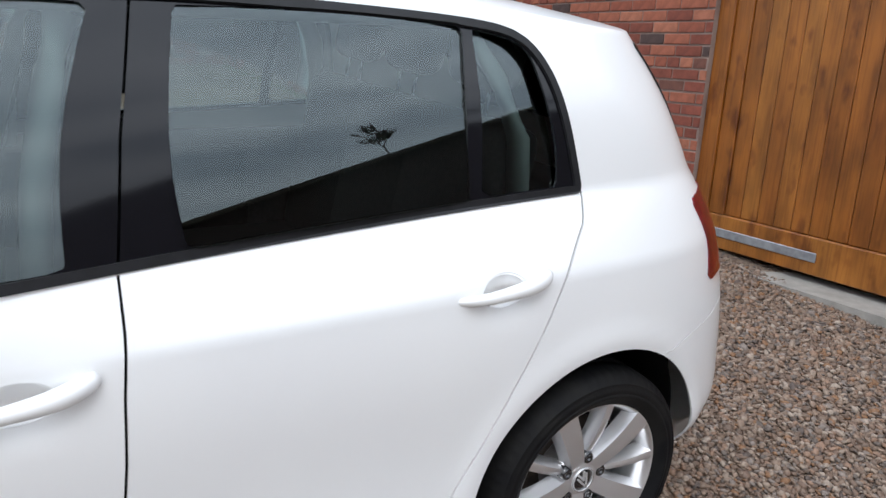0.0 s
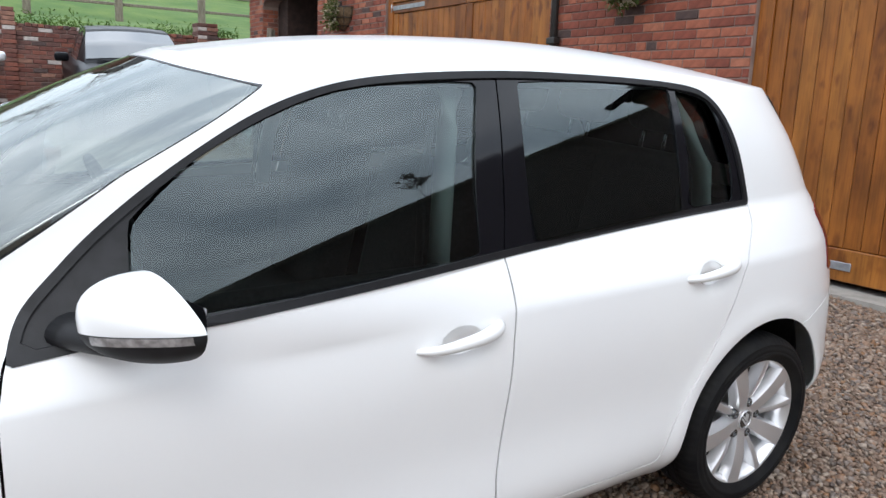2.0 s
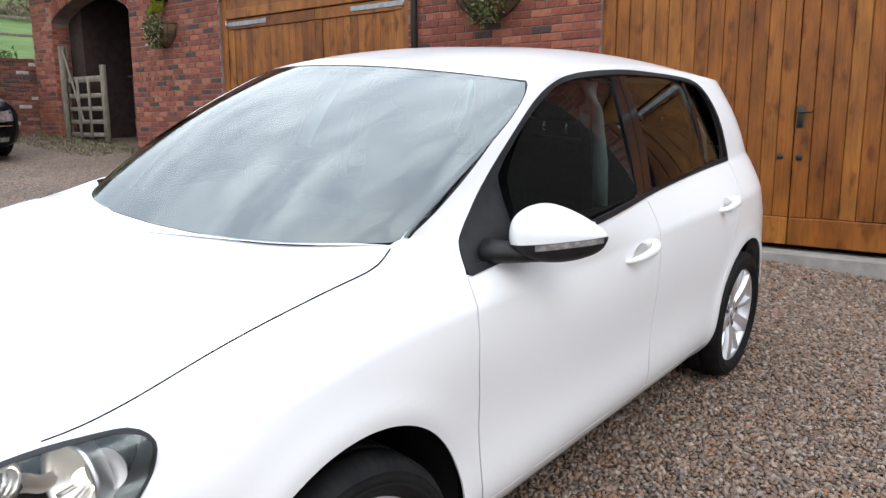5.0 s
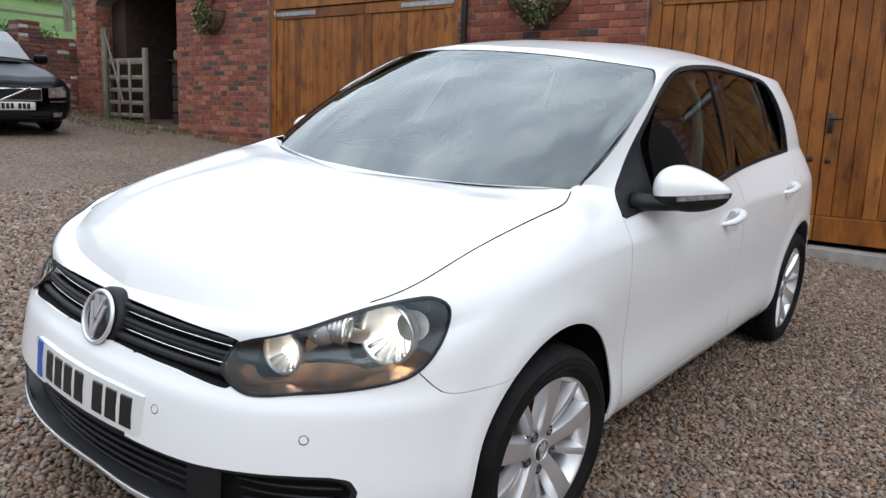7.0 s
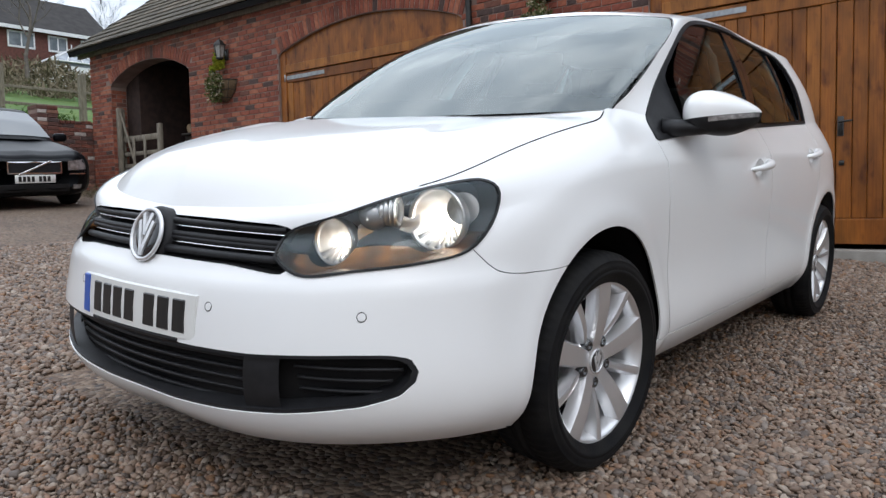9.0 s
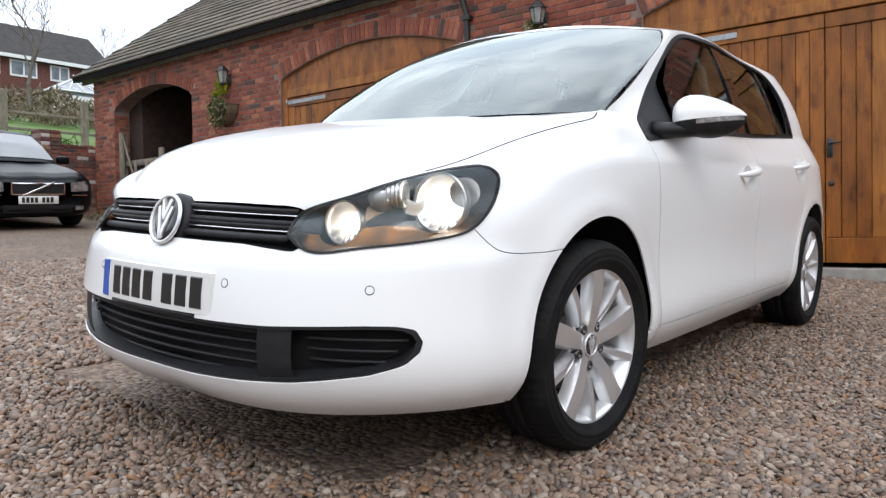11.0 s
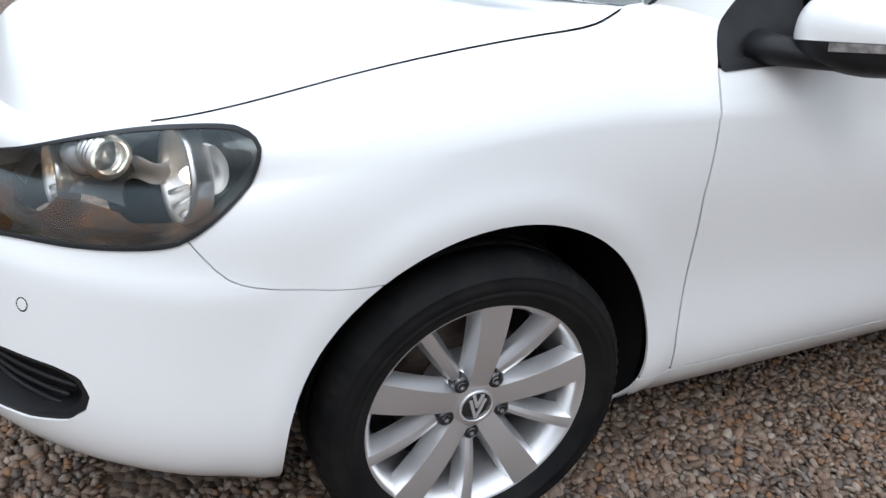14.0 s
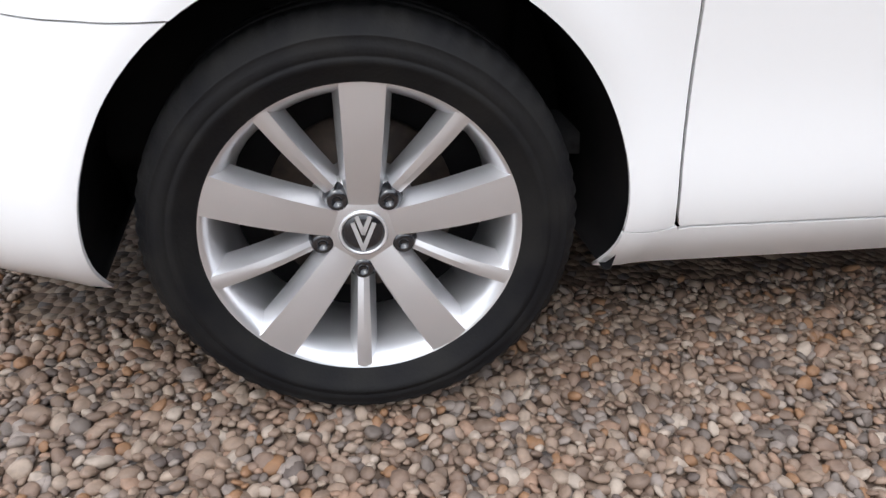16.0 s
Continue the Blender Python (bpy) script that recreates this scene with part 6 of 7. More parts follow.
for row in range(26):
    z = .32 + row * .0755
    x = 4.45 - (.1125 if row % 2 else 0)
    while x > -16:
        if z > yard_z(x, 12.7) - .1:
            low_brick(x, 12.70, z, .213)
        x -= .225
for row in range(24):
    z = .78 + row * .0755
    for px in (3.265, -.135):
        for s in (-1, 1):
            if z < 2.52:
                low_brick(px + s * .095, 12.65, z, .185 if row % 2 else (.21 if s > 0 else .16), deep=.39)
for px in np.arange(4.45, -16, -.1):
    low_brick(px + rng.uniform(-.004, .004), 12.69, 2.275 + rng.uniform(-.012, .012), .085, .06, .29)
low_rest = part("brickwork", (np.array(low_rest_v), low_rest_f), OLD_FIELD, low, smooth=False)
tagged(low_rest, kind="stuff")

# ---- field fence, brown hedge bank ----
fence = thing("field_fence", "weathered timber post and rail fence in the pasture", "fence")
for x in (-5.3, -3.3, -1.3, .7, 2.72, 4.75, 6.8, 8.8):
    bm = bmesh.new()
    box(bm, x - .085, x + .085, 18.44, 18.58, 2.4, 4.22 + .05 * math.sin(x * 7), bevel=.012)
    part("post", bm, GREY_WOOD, fence, smooth=False)
for z in (3.32, 3.74):
    for x in (-5.3, -3.3, -1.3, .7, 2.72, 4.75, 6.8):
        part("rail", boxed(x - .05, x + 2.08, 18.585, 18.625, z - .035, z + .035, bevel=.008), GREY_WOOD, fence, smooth=False)
rng2 = np.random.default_rng(7)


def thicket(x0, x1, y0, y1, z_of, height, count, size, name, label, mat):
    """A bare brown thicket of many small twigs and dry leaves."""
    x = rng2.uniform(x0, x1, count)
    y = rng2.uniform(y0, y1, count)
    top = height * (.65 + .35 * np.sin(x * 1.7 + 2 * np.sin(x * .6)) * np.cos(y * .9)) + rng2.normal(0, .08, count)
    z = z_of(y) + np.maximum(.02, top) * rng2.uniform(0, 1, count) ** .7
    c = np.stack([x, y, z], 1)
    d = rng2.normal(size=(count, 3))
    d[:, 2] = np.abs(d[:, 2]) + .3
    d /= np.linalg.norm(d, axis=1)[:, None]
    s = np.cross(d, rng2.normal(size=(count, 3)))
    s /= np.linalg.norm(s, axis=1)[:, None]
    L = size * rng2.uniform(.5, 1.6, count)[:, None]
    v = np.stack([c - s * L * .18, c + d * L + s * L * .03, c + s * L * .18, c + d * L * .4 + np.cross(d, s) * L * .2], 1).reshape(-1, 3)
    f = [(4 * i, 4 * i + 1, 4 * i + 3) for i in range(count)] + [(4 * i + 3, 4 * i + 1, 4 * i + 2) for i in range(count)]
    ob = part(name, (v, f), mat, smooth=False)
    tagged(ob, label, "hedge", kind="stuff")


def field_z(y):
    return np.interp(y, [12.95, 18.5, 30, 60, 90, 420], [2.22, 2.98, 5.2, 10.4, 14.0, 20.0])


TWIG = toned("dry_twig", [(0.0, (.14, .115, .075)), (.3, (.20, .165, .11)), (.6, (.12, .11, .06)), (.8, (.27, .225, .155))], island=True, bump=0)
thicket(-14, 26, 27, 30, field_z, .70, 16000, .18, "dry_hedge", "low brown winter hedge across the pasture", TWIG)
thicket(-10, 40, 40, 46, field_z, 1.6, 12000, .35, "far_hedge", "brown winter hedge below the houses", TWIG)
thicket(-6, 4, 13.05, 13.5, field_z, .22, 4000, .07, "rough_grass", "rough tufted grass along the low wall", GRASS)

thicket(3.80, 4.0, 7.1, 12.4, lambda y: .105 + .066 * y, .04, 420, .045, "weeds", "small green weeds along the foot of the brick wall", GRASS)
thicket(3.0, 4.0, 8.9, 12.5, lambda y: .09 + .066 * y, .03, 1200, .05, "dry_weeds", "dry brown weeds and straw before the stable", TWIG)

# ---- the house on the rise ----
HOUSE_BRICK = material("distant_brick", (0.105, 0.041, 0.033), rough=0.9, second=(0.15, 0.06, 0.046), scale=6, bump=0.2)
HOUSE_TILE = material("distant_tile", (0.028, 0.026, 0.026), rough=0.95, second=(0.045, 0.041, 0.04), scale=2, bump=0.3, bump_scale=8)
UPVC = material("white_plastic", (0.78, 0.79, 0.80), rough=0.4, second=(0.72, 0.73, 0.74), scale=3)
PANE = material("far_pane", (0.12, 0.14, 0.16), rough=0.05, second=(0.22, 0.25, 0.28), scale=1.5, specular=0.6)
house = thing("brick_house", "red brick house with a dark tiled roof and white windows", "house")
part("wall", boxed(4, 29.5, 60, 68, 8, 14.6), HOUSE_BRICK, house, smooth=False)
part("gable", (np.array([(29.5, 60, 14.6), (29.5, 68, 14.6), (29.5, 64, 17.75), (29.35, 60, 14.6), (29.35, 68, 14.6), (29.35, 64, 17.75)]), [(0, 1, 2), (3, 5, 4), (0, 2, 5, 3), (1, 4, 5, 2)]), HOUSE_BRICK, house, smooth=False)
part("roof", (np.array([(3.6, 59.5, 14.5), (29.75, 59.5, 14.5), (29.75, 64, 17.9), (3.6, 64, 17.9), (29.75, 68.5, 14.5), (3.6, 68.5, 14.5), (3.6, 59.5, 14.35), (29.75, 59.5, 14.35), (29.75, 64, 17.7), (3.6, 64, 17.7)]), [(0, 1, 2, 3), (3, 2, 4, 5), (0, 6, 7, 1), (1, 7, 8, 2), (6, 9, 8, 7)]), HOUSE_TILE, house, smooth=False)
part("fascia", boxed(3.6, 29.7, 59.44, 59.5, 14.25, 14.52), UPVC, house, "white eaves board", smooth=False)
for x0, x1 in ((8.5, 10.2), (12.2, 13.6), (16, 17.6), (19.6, 20.9), (21.6, 23.6), (24.6, 26.1), (27.2, 28.7)):
    win = part("window", boxed(x0, x1, 59.93, 60.03, 12.95, 14.2), UPVC, house, "white framed window", smooth=False)
    for i in range(2):
        a = x0 + .12 + i * (x1 - x0 - .12) / 2
        part("pane", boxed(a, a + (x1 - x0 - .36) / 2, 59.915, 59.94, 13.1, 14.08), PANE, win, smooth=False)
part("drainpipe", boxed(29.2, 29.32, 59.85, 59.95, 9, 14.4), UPVC, house, smooth=False)
conservatory = thing("conservatory", "white framed glass conservatory behind the house", "conservatory")
part("low_wall", boxed(22.8, 27.3, 55.5, 59.9, 8.5, 11.2), UPVC, conservatory, smooth=False)
part("glazing", boxed(22.9, 27.2, 55.6, 59.9, 10.6, 11.5), PANE, conservatory, smooth=False)
part("glass_roof", (np.array([(22.7, 55.4, 11.5), (27.4, 55.4, 11.5), (25.1, 57.2, 12.75), (25.1, 59.9, 12.75), (22.7, 59.9, 11.5), (27.4, 59.9, 11.5)]), [(0, 1, 2), (0, 2, 3, 4), (1, 5, 3, 2)]), PANE, conservatory, smooth=False)
for a, b in (((22.7, 55.4, 11.5), (25.1, 57.2, 12.78)), ((27.4, 55.4, 11.5), (25.1, 57.2, 12.78)), ((25.1, 57.2, 12.78), (25.1, 59.9, 12.78)), ((23.9, 55.4, 11.52), (25.1, 57.2, 12.78)), ((25.1, 55.4, 11.52), (25.1, 57.2, 12.78)), ((26.3, 55.4, 11.52), (25.1, 57.2, 12.78)), ((22.7, 55.4, 11.5), (27.4, 55.4, 11.5)), ((22.7, 57.6, 11.52), (25.1, 58.2, 12.78))):
    part("glazing_bar", sweep([a, b], [.06, .05], 6), UPVC, conservatory)
part("finial", sweep([(25.1, 57.2, 12.75), (25.1, 57.2, 13.15)], [.06, .02], 6), UPVC, conservatory)

# ---- bare trees ----
TWIGS = material("winter_bark", (0.10, 0.085, 0.075), rough=0.95, second=(0.16, 0.14, 0.12), scale=3)


def bare_tree(x, y, tall, seed, lean=0.0, ground=None, label="leafless winter tree with fine bare branches", group="bare trees behind the pasture"):
    """A leafless tree: tapered trunk and forking limbs down to twigs."""
    rng = random.Random(seed)
    z = float(field_z(y)) - .1 if ground is None else ground
    ob = thing("bare_tree", label, "tree", pose(x, y, z), group=group)
    limbs = []

    def limb(p, d, length, radius, depth):
        pts, rad = [p], [radius]
        n = 5
        for i in range(n):
            d = (d + Vector((rng.gauss(0, .13), rng.gauss(0, .13), rng.gauss(.06, .07)))).normalized()
            p = p + d * length / n
            pts.append(p)
            rad.append(radius * (1 - .5 * (i + 1) / n))
            if depth < 4 and i >= (1 if depth else 2):
                for _ in range(rng.choice((1, 1, 2)) if depth < 3 else 1):
                    a = rng.uniform(0, 2 * math.pi)
                    s = (d * .8 + Vector((math.cos(a), math.sin(a), .25)) * rng.uniform(.5, .85)).normalized()
                    limb(p, s, length * rng.uniform(.45, .68), rad[-1] * .6, depth + 1)
        limbs.append((depth, [tuple(q) for q in pts], rad))

    limb(Vector((0, 0, 0)), Vector((lean, 0, 1)).normalized(), tall * .62, tall * .016, 0)
    cv, cf = [], []
    for depth, pts, rad in limbs:
        v, f = sweep(pts, [max(r, .008) for r in rad], 7 if depth < 2 else 4, caps=False)
        if depth == 0:
            part("trunk", (v, f), TWIGS, ob)
        else:
            k = len(cv)
            cv.extend(v)
            cf.extend([tuple(i + k for i in q) for q in f])
    part("crown", (np.array(cv), cf), TWIGS, ob, "bare forking branches")


bare_tree(14.5, 40, 7.4, 4)
bare_tree(11.2, 42, 6.8, 9, lean=.1)
bare_tree(37, 72, 8.5, 21)
bare_tree(4, 47, 7, 17)
bare_tree(-6, 44, 8, 31)
bare_tree(7.0, -9.92, 1.25, 12, ground=6.02, label="small leafless sapling rooted at the barn gable edge", group="")

# ---- the barn that stands behind the camera ----
BARN_BRICK = material("dark_barn_brick", (0.035, 0.022, 0.018), rough=0.95, second=(0.055, 0.033, 0.027), scale=5, bump=0.4)
barn = thing("brick_barn", "dark red brick barn with a slate roof", "barn")
part("wall", (np.array([(1.8, -10, -1.5), (46, -10, -1.5), (46, -10, 2.9), (24, -10, 16.1), (1.8, -10, 2.9), (1.8, -24, -1.8), (46, -24, -1.8), (46, -24, 2.9), (24, -24, 16.1), (1.8, -24, 2.9)]), [(0, 1, 2, 3, 4), (5, 9, 8, 7, 6), (0, 4, 9, 5), (1, 6, 7, 2)]), BARN_BRICK, barn, smooth=False)
part("roof", (np.array([(1.5, -9.8, 2.66), (24, -9.8, 16.15), (46.3, -9.8, 2.66), (1.5, -24.2, 2.66), (24, -24.2, 16.15), (46.3, -24.2, 2.66), (1.5, -9.8, 2.82), (24, -9.8, 16.32), (46.3, -9.8, 2.82), (1.5, -24.2, 2.82), (24, -24.2, 16.32), (46.3, -24.2, 2.82)]), [(6, 7, 10, 9), (7, 8, 11, 10), (0, 3, 4, 1), (1, 4, 5, 2), (0, 1, 7, 6), (1, 2, 8, 7), (0, 6, 9, 3), (2, 5, 11, 8), (3, 9, 10, 4), (4, 10, 11, 5)]), TILE, barn, smooth=False)


# ---- the two cars parked at the head of the yard ----
def parked_car(m, paint, label, seed=0):
    """A saloon in its own frame: the nose at x = 0 looking to -x, wheels on z = 0."""
    ob = thing("parked_car", label, "car", m, group="cars parked at the head of the yard")
    stations = [(0.0, .60, .30, .62), (.05, .72, .22, .70), (.22, .83, .19, .77), (.7, .875, .18, .85), (1.2, .885, .18, .915), (1.7, .885, .18, .945), (3.0, .885, .18, .965), (4.0, .86, .20, 1.0), (4.45, .76, .28, .98), (4.55, .62, .40, .90)]
    xs = np.concatenate([np.linspace(0, .3, 10)[:-1], np.linspace(.3, 4.3, 34)[:-1], np.linspace(4.3, 4.55, 6)])
    st = np.array(stations)
    rows = []
    for x in xs:
        hw, zl, zt = (np.interp(x, st[:, 0], st[:, c]) for c in (1, 2, 3))
        prof = [(0, zl), (hw * .80, zl), (hw * .95, zl + .06), (hw, zl + .22), (hw * 1.0, (zl + zt) / 2 + .05), (hw * .965, zt - .09), (hw * .88, zt - .01), (hw * .5, zt + .028), (0, zt + .035)]
        half_p = spline(prof, 25, np.array([0, .7, .85, 1.02, 1.25, 1.5, 1.62, 2.0, 2.5]))
        ring = [(x, y, z) for y, z in half_p] + [(x, -y, z) for y, z in half_p[::-1]][1:-1]
        rows.append(ring)
    g = np.array(rows)
    n = g.shape[1]
    f = [(i * n + j, i * n + (j + 1) % n, (i + 1) * n + (j + 1) % n, (i + 1) * n + j) for i in range(len(xs) - 1) for j in range(n)] + [tuple(range(n)), tuple(range((len(xs) - 1) * n, len(xs) * n))[::-1]]
    v = g.reshape(-1, 3)
    skin = BVHTree.FromPolygons([tuple(q) for q in v], f)
    for cx in (.88, 3.62):
        _, (v, f) = split((v, f), lambda q: np.where(np.abs(q[:, 1]) > .55, np.hypot(q[:, 0] - cx, q[:, 2] - .31) - .355, 1.0))
    part("body", (v, f), paint, ob)

    def patch(name, y0, y1, z_low, z_high, mat, lift, parent=None, label_="", steps_=10):
        """A piece that follows the nose."""
        q = []
        for i in range(steps_ + 1):
            y = y0 + (y1 - y0) * i / steps_
            for k in (0, .5, 1):
                z = z_low(y) + (z_high(y) - z_low(y)) * k
                hit = skin.ray_cast(Vector((-1, y, z)), Vector((1, 0, 0)))[0]
                q.append(((hit.x if hit else .2) - lift, y, z))
        back = [(a + .03, b, c) for a, b, c in q]
        m_ = len(q)
        fs = [(3 * i + j, 3 * i + j + 1, 3 * i + j + 4, 3 * i + j + 3) for i in range(steps_) for j in range(2)]
        rim = [3 * i for i in range(steps_ + 1)] + [3 * steps_ + 1] + [3 * i + 2 for i in range(steps_, -1, -1)] + [1]
        fs += [(rim[i], rim[(i + 1) % len(rim)], rim[(i + 1) % len(rim)] + m_, rim[i] + m_) for i in range(len(rim))]
        return part(name, (np.array(q + back), fs), mat, parent or ob, label_, auto=40)

    c = lambda value: (lambda y: value)
    grille = patch("grille", -.33, .33, c(.50), c(.64), BLACK, .012, label_="black grille in a bright frame")
    for z in (.495, .645):
        patch("grille_frame", -.345, .345, c(z - .008), c(z + .008), CHROME, .022, grille)
    for s in (-1, 1):
        patch("grille_frame", s * .335, s * .35, c(.49), c(.65), CHROME, .022, grille, steps_=2)
        patch("headlamp", s * .44, s * .70, lambda y: .53 + .05 * (abs(y) - .44), lambda y: .66 + .10 * (abs(y) - .44), LAMP_FAR, .008, label_="clear headlamp")
        patch("fog_lamp", s * .50, s * .62, c(.27), c(.33), LAMP_FAR, .006)
        patch("lamp_washer_trim", s * .46, s * .68, c(.475), c(.487), CHROME, .004)
    bar = part("diagonal_bar", boxed(-.012, .004, -.012, .012, -.23, .23, bevel=.003), CHROME, grille, "bright diagonal bar with a round badge")
    bar.matrix_local = pose(skin.ray_cast(Vector((-1, 0, .57)), Vector((1, 0, 0)))[0].x - .022, 0, .57, 66, 0, 0)
    patch("lower_intake", -.45, .45, c(.24), c(.345), BLACK, .004)
    hit = skin.ray_cast(Vector((-1, 0, .40)), Vector((1, 0, 0)))[0].x
    plate_ = part("number_plate", boxed(hit - .022, hit - .010, -.26, .26, .362, .473, bevel=.003), PLATE_WHITE, ob, "white number plate with dark bars")
    for y0 in (.20, .145, .09, .035, -.06, -.115, -.17):
        part("character_bar", boxed(hit - .0245, hit - .0215, y0 - .020, y0 + .020, .381, .454), PLATE_BLACK, plate_, smooth=False)
    # glasshouse
    tops = np.array([(1.15, .70, .935, .70, .935), (1.55, .745, .945, .655, 1.20), (1.95, .76, .955, .60, 1.405), (2.25, .765, .96, .585, 1.44), (3.0, .76, .965, .58, 1.45), (3.55, .74, .975, .565, 1.40), (4.0, .70, .985, .56, 1.20), (4.28, .66, .985, .64, 1.0)])
    gx_ = np.linspace(1.15, 4.28, 40)
    gr = []
    for x in gx_:
        wb, zb, wt, zt = (np.interp(x, tops[:, 0], tops[:, k]) for k in range(1, 5))
        gr.append([(x, y, z) for y, z in ((-wb, zb - .03), (-(wb * .45 + wt * .55) - .008, zb * .45 + zt * .55), (-wt, zt), (-wt * .5, zt + .025), (0, zt + .033), (wt * .5, zt + .025), (wt, zt), ((wb * .45 + wt * .55) + .008, zb * .45 + zt * .55), (wb, zb - .03))])
    gg = np.array(gr)

    def sub(rows_, cols, lift=(0, 0, 0)):
        s_ = gg[rows_[0]:rows_[1] + 1, cols[0]:cols[1] + 1] + np.array(lift)
        return s_.reshape(-1, 3), grid_faces(s_.shape[0], s_.shape[1])
    part("cabin_shell", sub((0, 39), (0, 8)), paint, ob, auto=50)
    part("windscreen", sub((1, 9), (2, 6), (-.004, 0, .006)), SCREEN, ob, "windscreen")
    part("rear_screen", sub((32, 38), (2, 6), (.004, 0, .006)), SCREEN, ob)
    for cols, dy in (((0, 2), -.006), ((6, 8), .006)):
        for a, b in ((9, 20), (21, 30)):
            part("side_window", sub((a, b), cols, (0, dy, .004)), SCREEN, ob, "dark side window")
    for s in (-1, 1):
        mir = part("door_mirror", boxed(-.07, .05, -.10, .10, -.065, .065, bevel=.045, segments=3), paint, ob, auto=60)
        mir.matrix_local = pose(1.62, s * .985, 1.0, 0, 0, 0)
        part("mirror_arm", sweep([(1.62, s * .84, .95), (1.62, s * .92, .975)], [.03, .025], 8, .6), BLACK, mir).matrix_parent_inverse = mir.matrix_local.inverted()
        for cx in (.88, 3.62):
            wheel_ = part("wheel", lathe([(.0001, .07), (.05, .075), (.06, .06), (.19, .07), (.205, .085), (.215, .08)], 40), ALLOY, ob, "alloy wheel")
            wheel_.matrix_local = pose(cx, s * .78, .31, 0, 0, 180 if s < 0 else 0)
            part("tyre", lathe([(.212, .08), (.23, .10), (.28, .10), (.312, .07), (.315, 0), (.312, -.09), (.2, -.1)], 48), RUBBER, wheel_, "black tyre")
    part("underbody", boxed(.35, 4.2, -.6, .6, .16, .55, bevel=.03), DARK, ob)
    for s, (x, y) in ((1, (1.12, .1)), (-1, (1.14, -.55))):
        part("wiper", sweep([(x, y, .955), (x + .07, y + .45, .985)], [.012, .008], 6, .6), BLACK, ob)
    return ob


SCREEN = material("car_glass", (0.04, 0.046, 0.05), rough=0.04, metal=0.1, specular=1.0, coat=0.6)
LAMP_FAR = material("far_headlamp", (0.45, 0.46, 0.48), rough=0.12, metal=0.6, second=(0.2, 0.2, 0.21), scale=16, coat=1.0)
BLACK_PAINT = material("black_car_paint", (0.004, 0.0045, 0.006), rough=0.33, coat=0.04, specular=0.08, second=(0.006, 0.0065, 0.008), scale=3)
SILVER_PAINT = material("silver_car_paint", (0.66, 0.69, 0.72), rough=0.3, metal=0.15, coat=1.0, second=(0.60, 0.62, 0.64), scale=3)
parked_car(YARD @ pose(1.46, 9.03, 0, 0, 0, 87), BLACK_PAINT, "black saloon parked before the low brick wall")
parked_car(YARD @ pose(-1.25, 8.6, 0, 0, 0, 91), SILVER_PAINT, "silver car parked beside the black saloon")


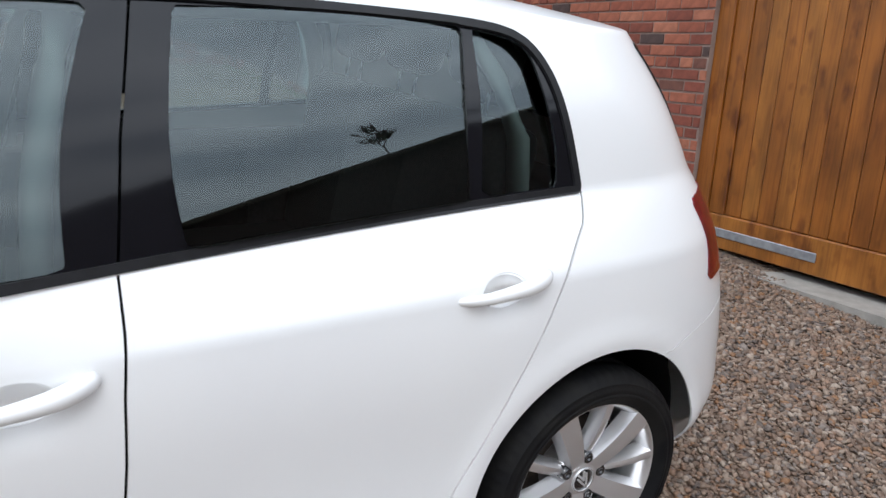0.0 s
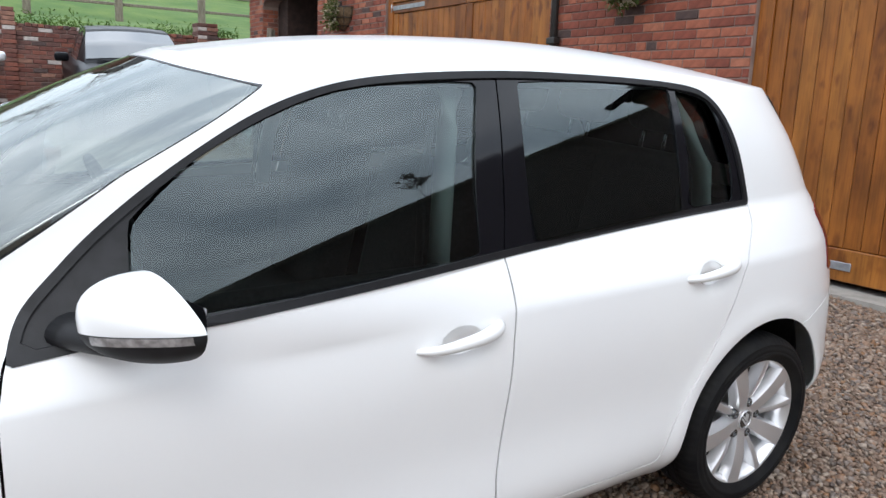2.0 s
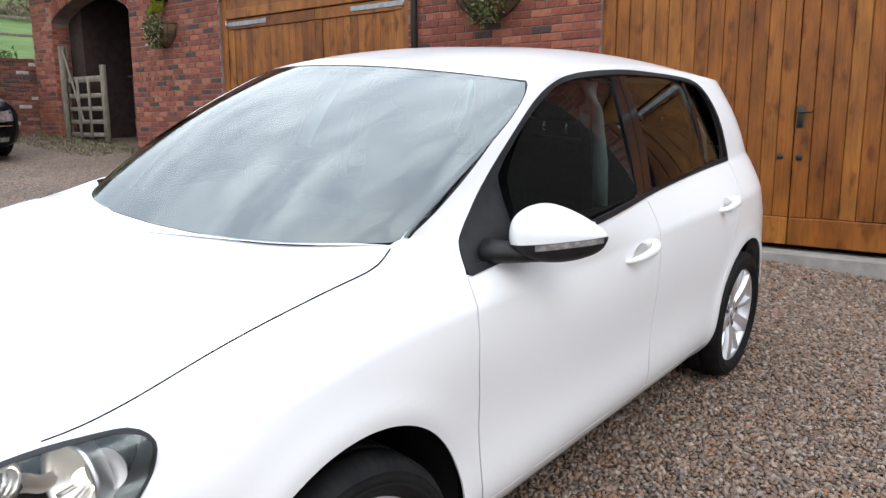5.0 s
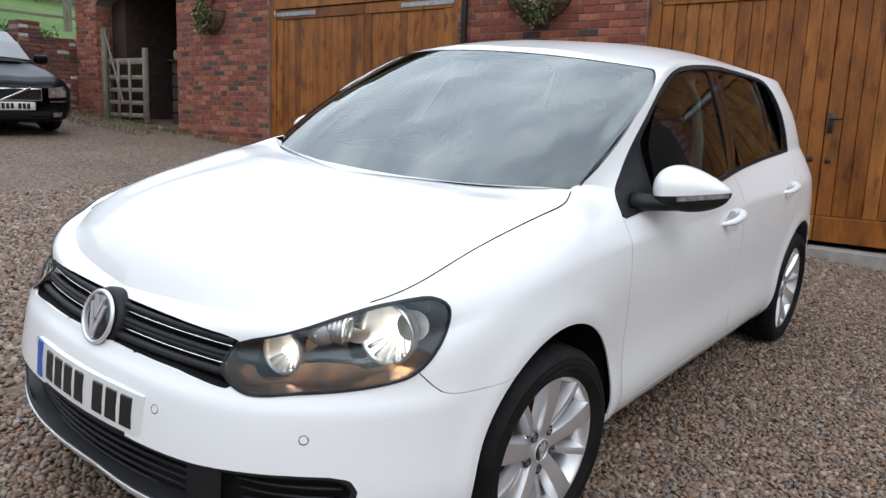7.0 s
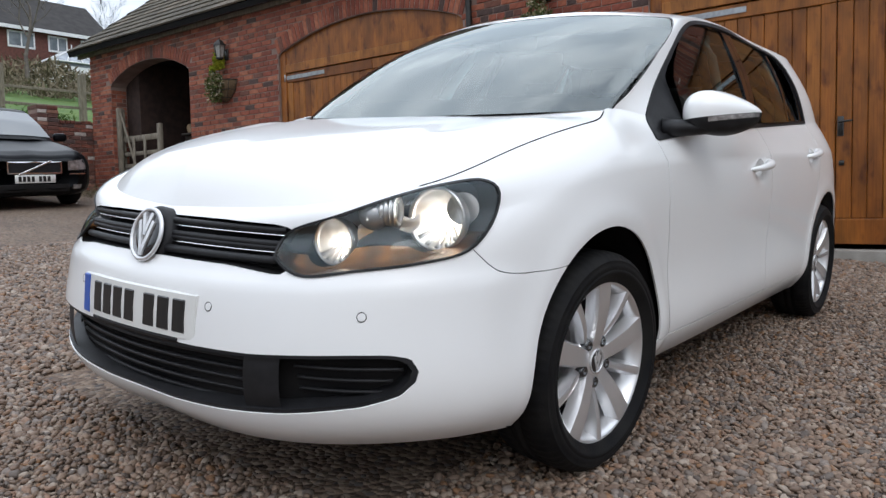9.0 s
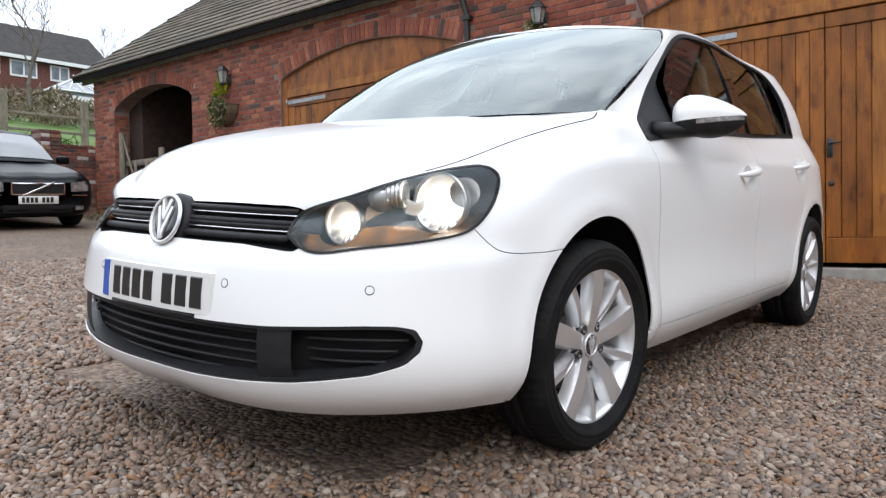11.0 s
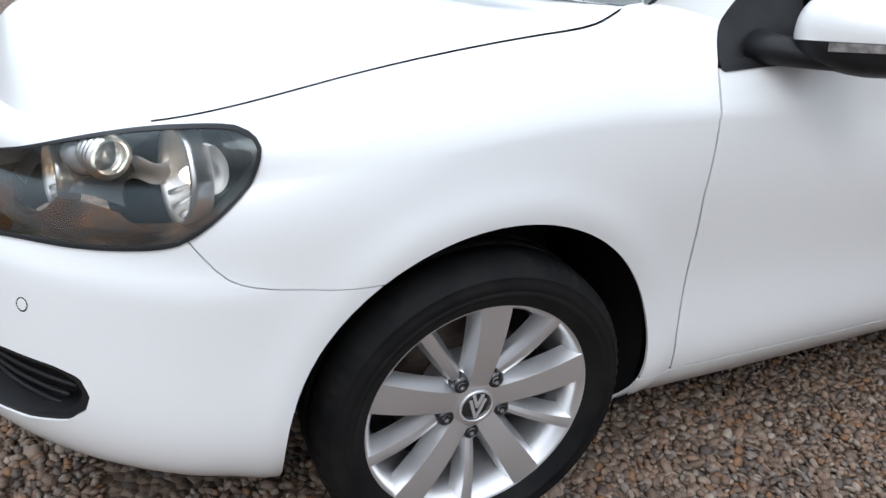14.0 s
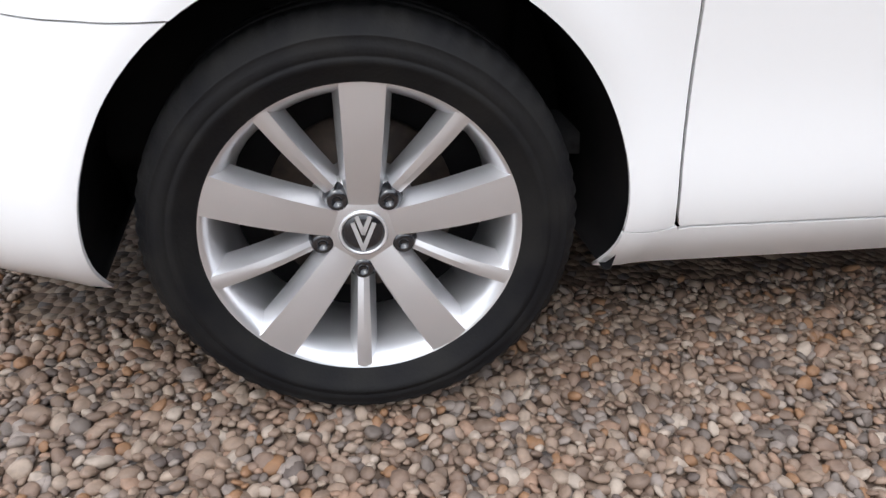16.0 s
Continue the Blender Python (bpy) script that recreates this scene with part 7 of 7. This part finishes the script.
# ---- pebbles of the yard, nearest the car ----
def pebbles(name, x0, x1, y0, y1, spacing, fine, seed, keep=None):
    """A layer of rounded stones of many sizes, each an island of one mesh."""
    r = np.random.default_rng(seed)
    nx, ny = int((x1 - x0) / spacing), int((y1 - y0) / (spacing * .866))
    ix, iy = np.meshgrid(np.arange(nx), np.arange(ny))
    x = (x0 + (ix + .5 * (iy % 2)) * spacing).ravel()
    y = (y0 + iy * spacing * .866).ravel()
    x = x + r.normal(0, spacing * .22, x.size)
    y = y + r.normal(0, spacing * .22, y.size)
    if keep is not None:
        ok = keep(x, y)
        x, y = x[ok], y[ok]
    n = x.size
    bm = bmesh.new()
    bmesh.ops.create_icosphere(bm, subdivisions=2 if fine else 1, radius=1.0)
    tv = np.array([q.co[:] for q in bm.verts])
    tf = np.array([[q.index for q in g_.verts] for g_ in bm.faces])
    bm.free()
    size = spacing * .60 * np.clip(r.lognormal(0, .26, n), .55, 1.75)
    ax = np.stack([size * r.uniform(.95, 1.35, n), size * r.uniform(.75, 1.0, n), size * r.uniform(.5, .75, n)], 1)
    tilt, spin = r.normal(0, .28, (n, 2)), r.uniform(0, 2 * np.pi, n)
    lumps = 1 + .10 * r.normal(size=(n, tv.shape[0])) * (.6 if fine else 1.0)
    p = tv[None] * lumps[..., None] * ax[:, None]
    cs, sn = np.cos(spin)[:, None], np.sin(spin)[:, None]
    px, py = p[..., 0] * cs - p[..., 1] * sn, p[..., 0] * sn + p[..., 1] * cs
    pz = p[..., 2] + px * tilt[:, :1] + py * tilt[:, 1:]
    z = r.normal(-.003, .0028, n)
    v = np.stack([px + x[:, None], py + y[:, None], pz + z[:, None]], 2).reshape(-1, 3)
    f = (tf[None] + (np.arange(n) * tv.shape[0])[:, None, None]).reshape(-1, 3)
    me = bpy.data.meshes.new(name)
    me.vertices.add(len(v))
    me.vertices.foreach_set("co", v.astype(np.float32).ravel())
    me.loops.add(f.size)
    me.loops.foreach_set("vertex_index", f.astype(np.int32).ravel())
    me.polygons.add(len(f))
    me.polygons.foreach_set("loop_start", np.arange(0, f.size, 3, dtype=np.int32))
    me.update(calc_edges=True)
    me.materials.append(PEBBLE)
    me.shade_smooth()
    ob = new(name, me)
    ob.matrix_world = YARD
    tagged(ob, "loose rounded pebbles of brown, grey and tan", "gravel", kind="stuff")


NEAR = (-2.25, -.35, -1.45, -.62)


def off_near(x, y):
    inside_near = (x > NEAR[0]) & (x < NEAR[1]) & (y > NEAR[2]) & (y < NEAR[3])
    under = (x > -1.9) & (x < 1.6) & (y > -.55)
    return ~inside_near & ~under


pebbles("pebble", NEAR[0], NEAR[1], NEAR[2], NEAR[3], .0168, True, 2)
pebbles("pebble", -4.2, 2.6, -2.1, .6, .0178, False, 3, off_near)
pebbles("pebble", -4.4, -1.9, .6, 2.4, .020, False, 4)
pebbles("pebble", -2.6, .9, 2.4, 5.2, .026, False, 7)
pebbles("pebble", -1.9, -.6, 1.2, 2.4, .024, False, 9)
pebbles("pebble", 1.75, 4.0, .6, 3.2, .0215, False, 5)
pebbles("pebble", 2.6, 4.0, -1.9, .6, .021, False, 6)
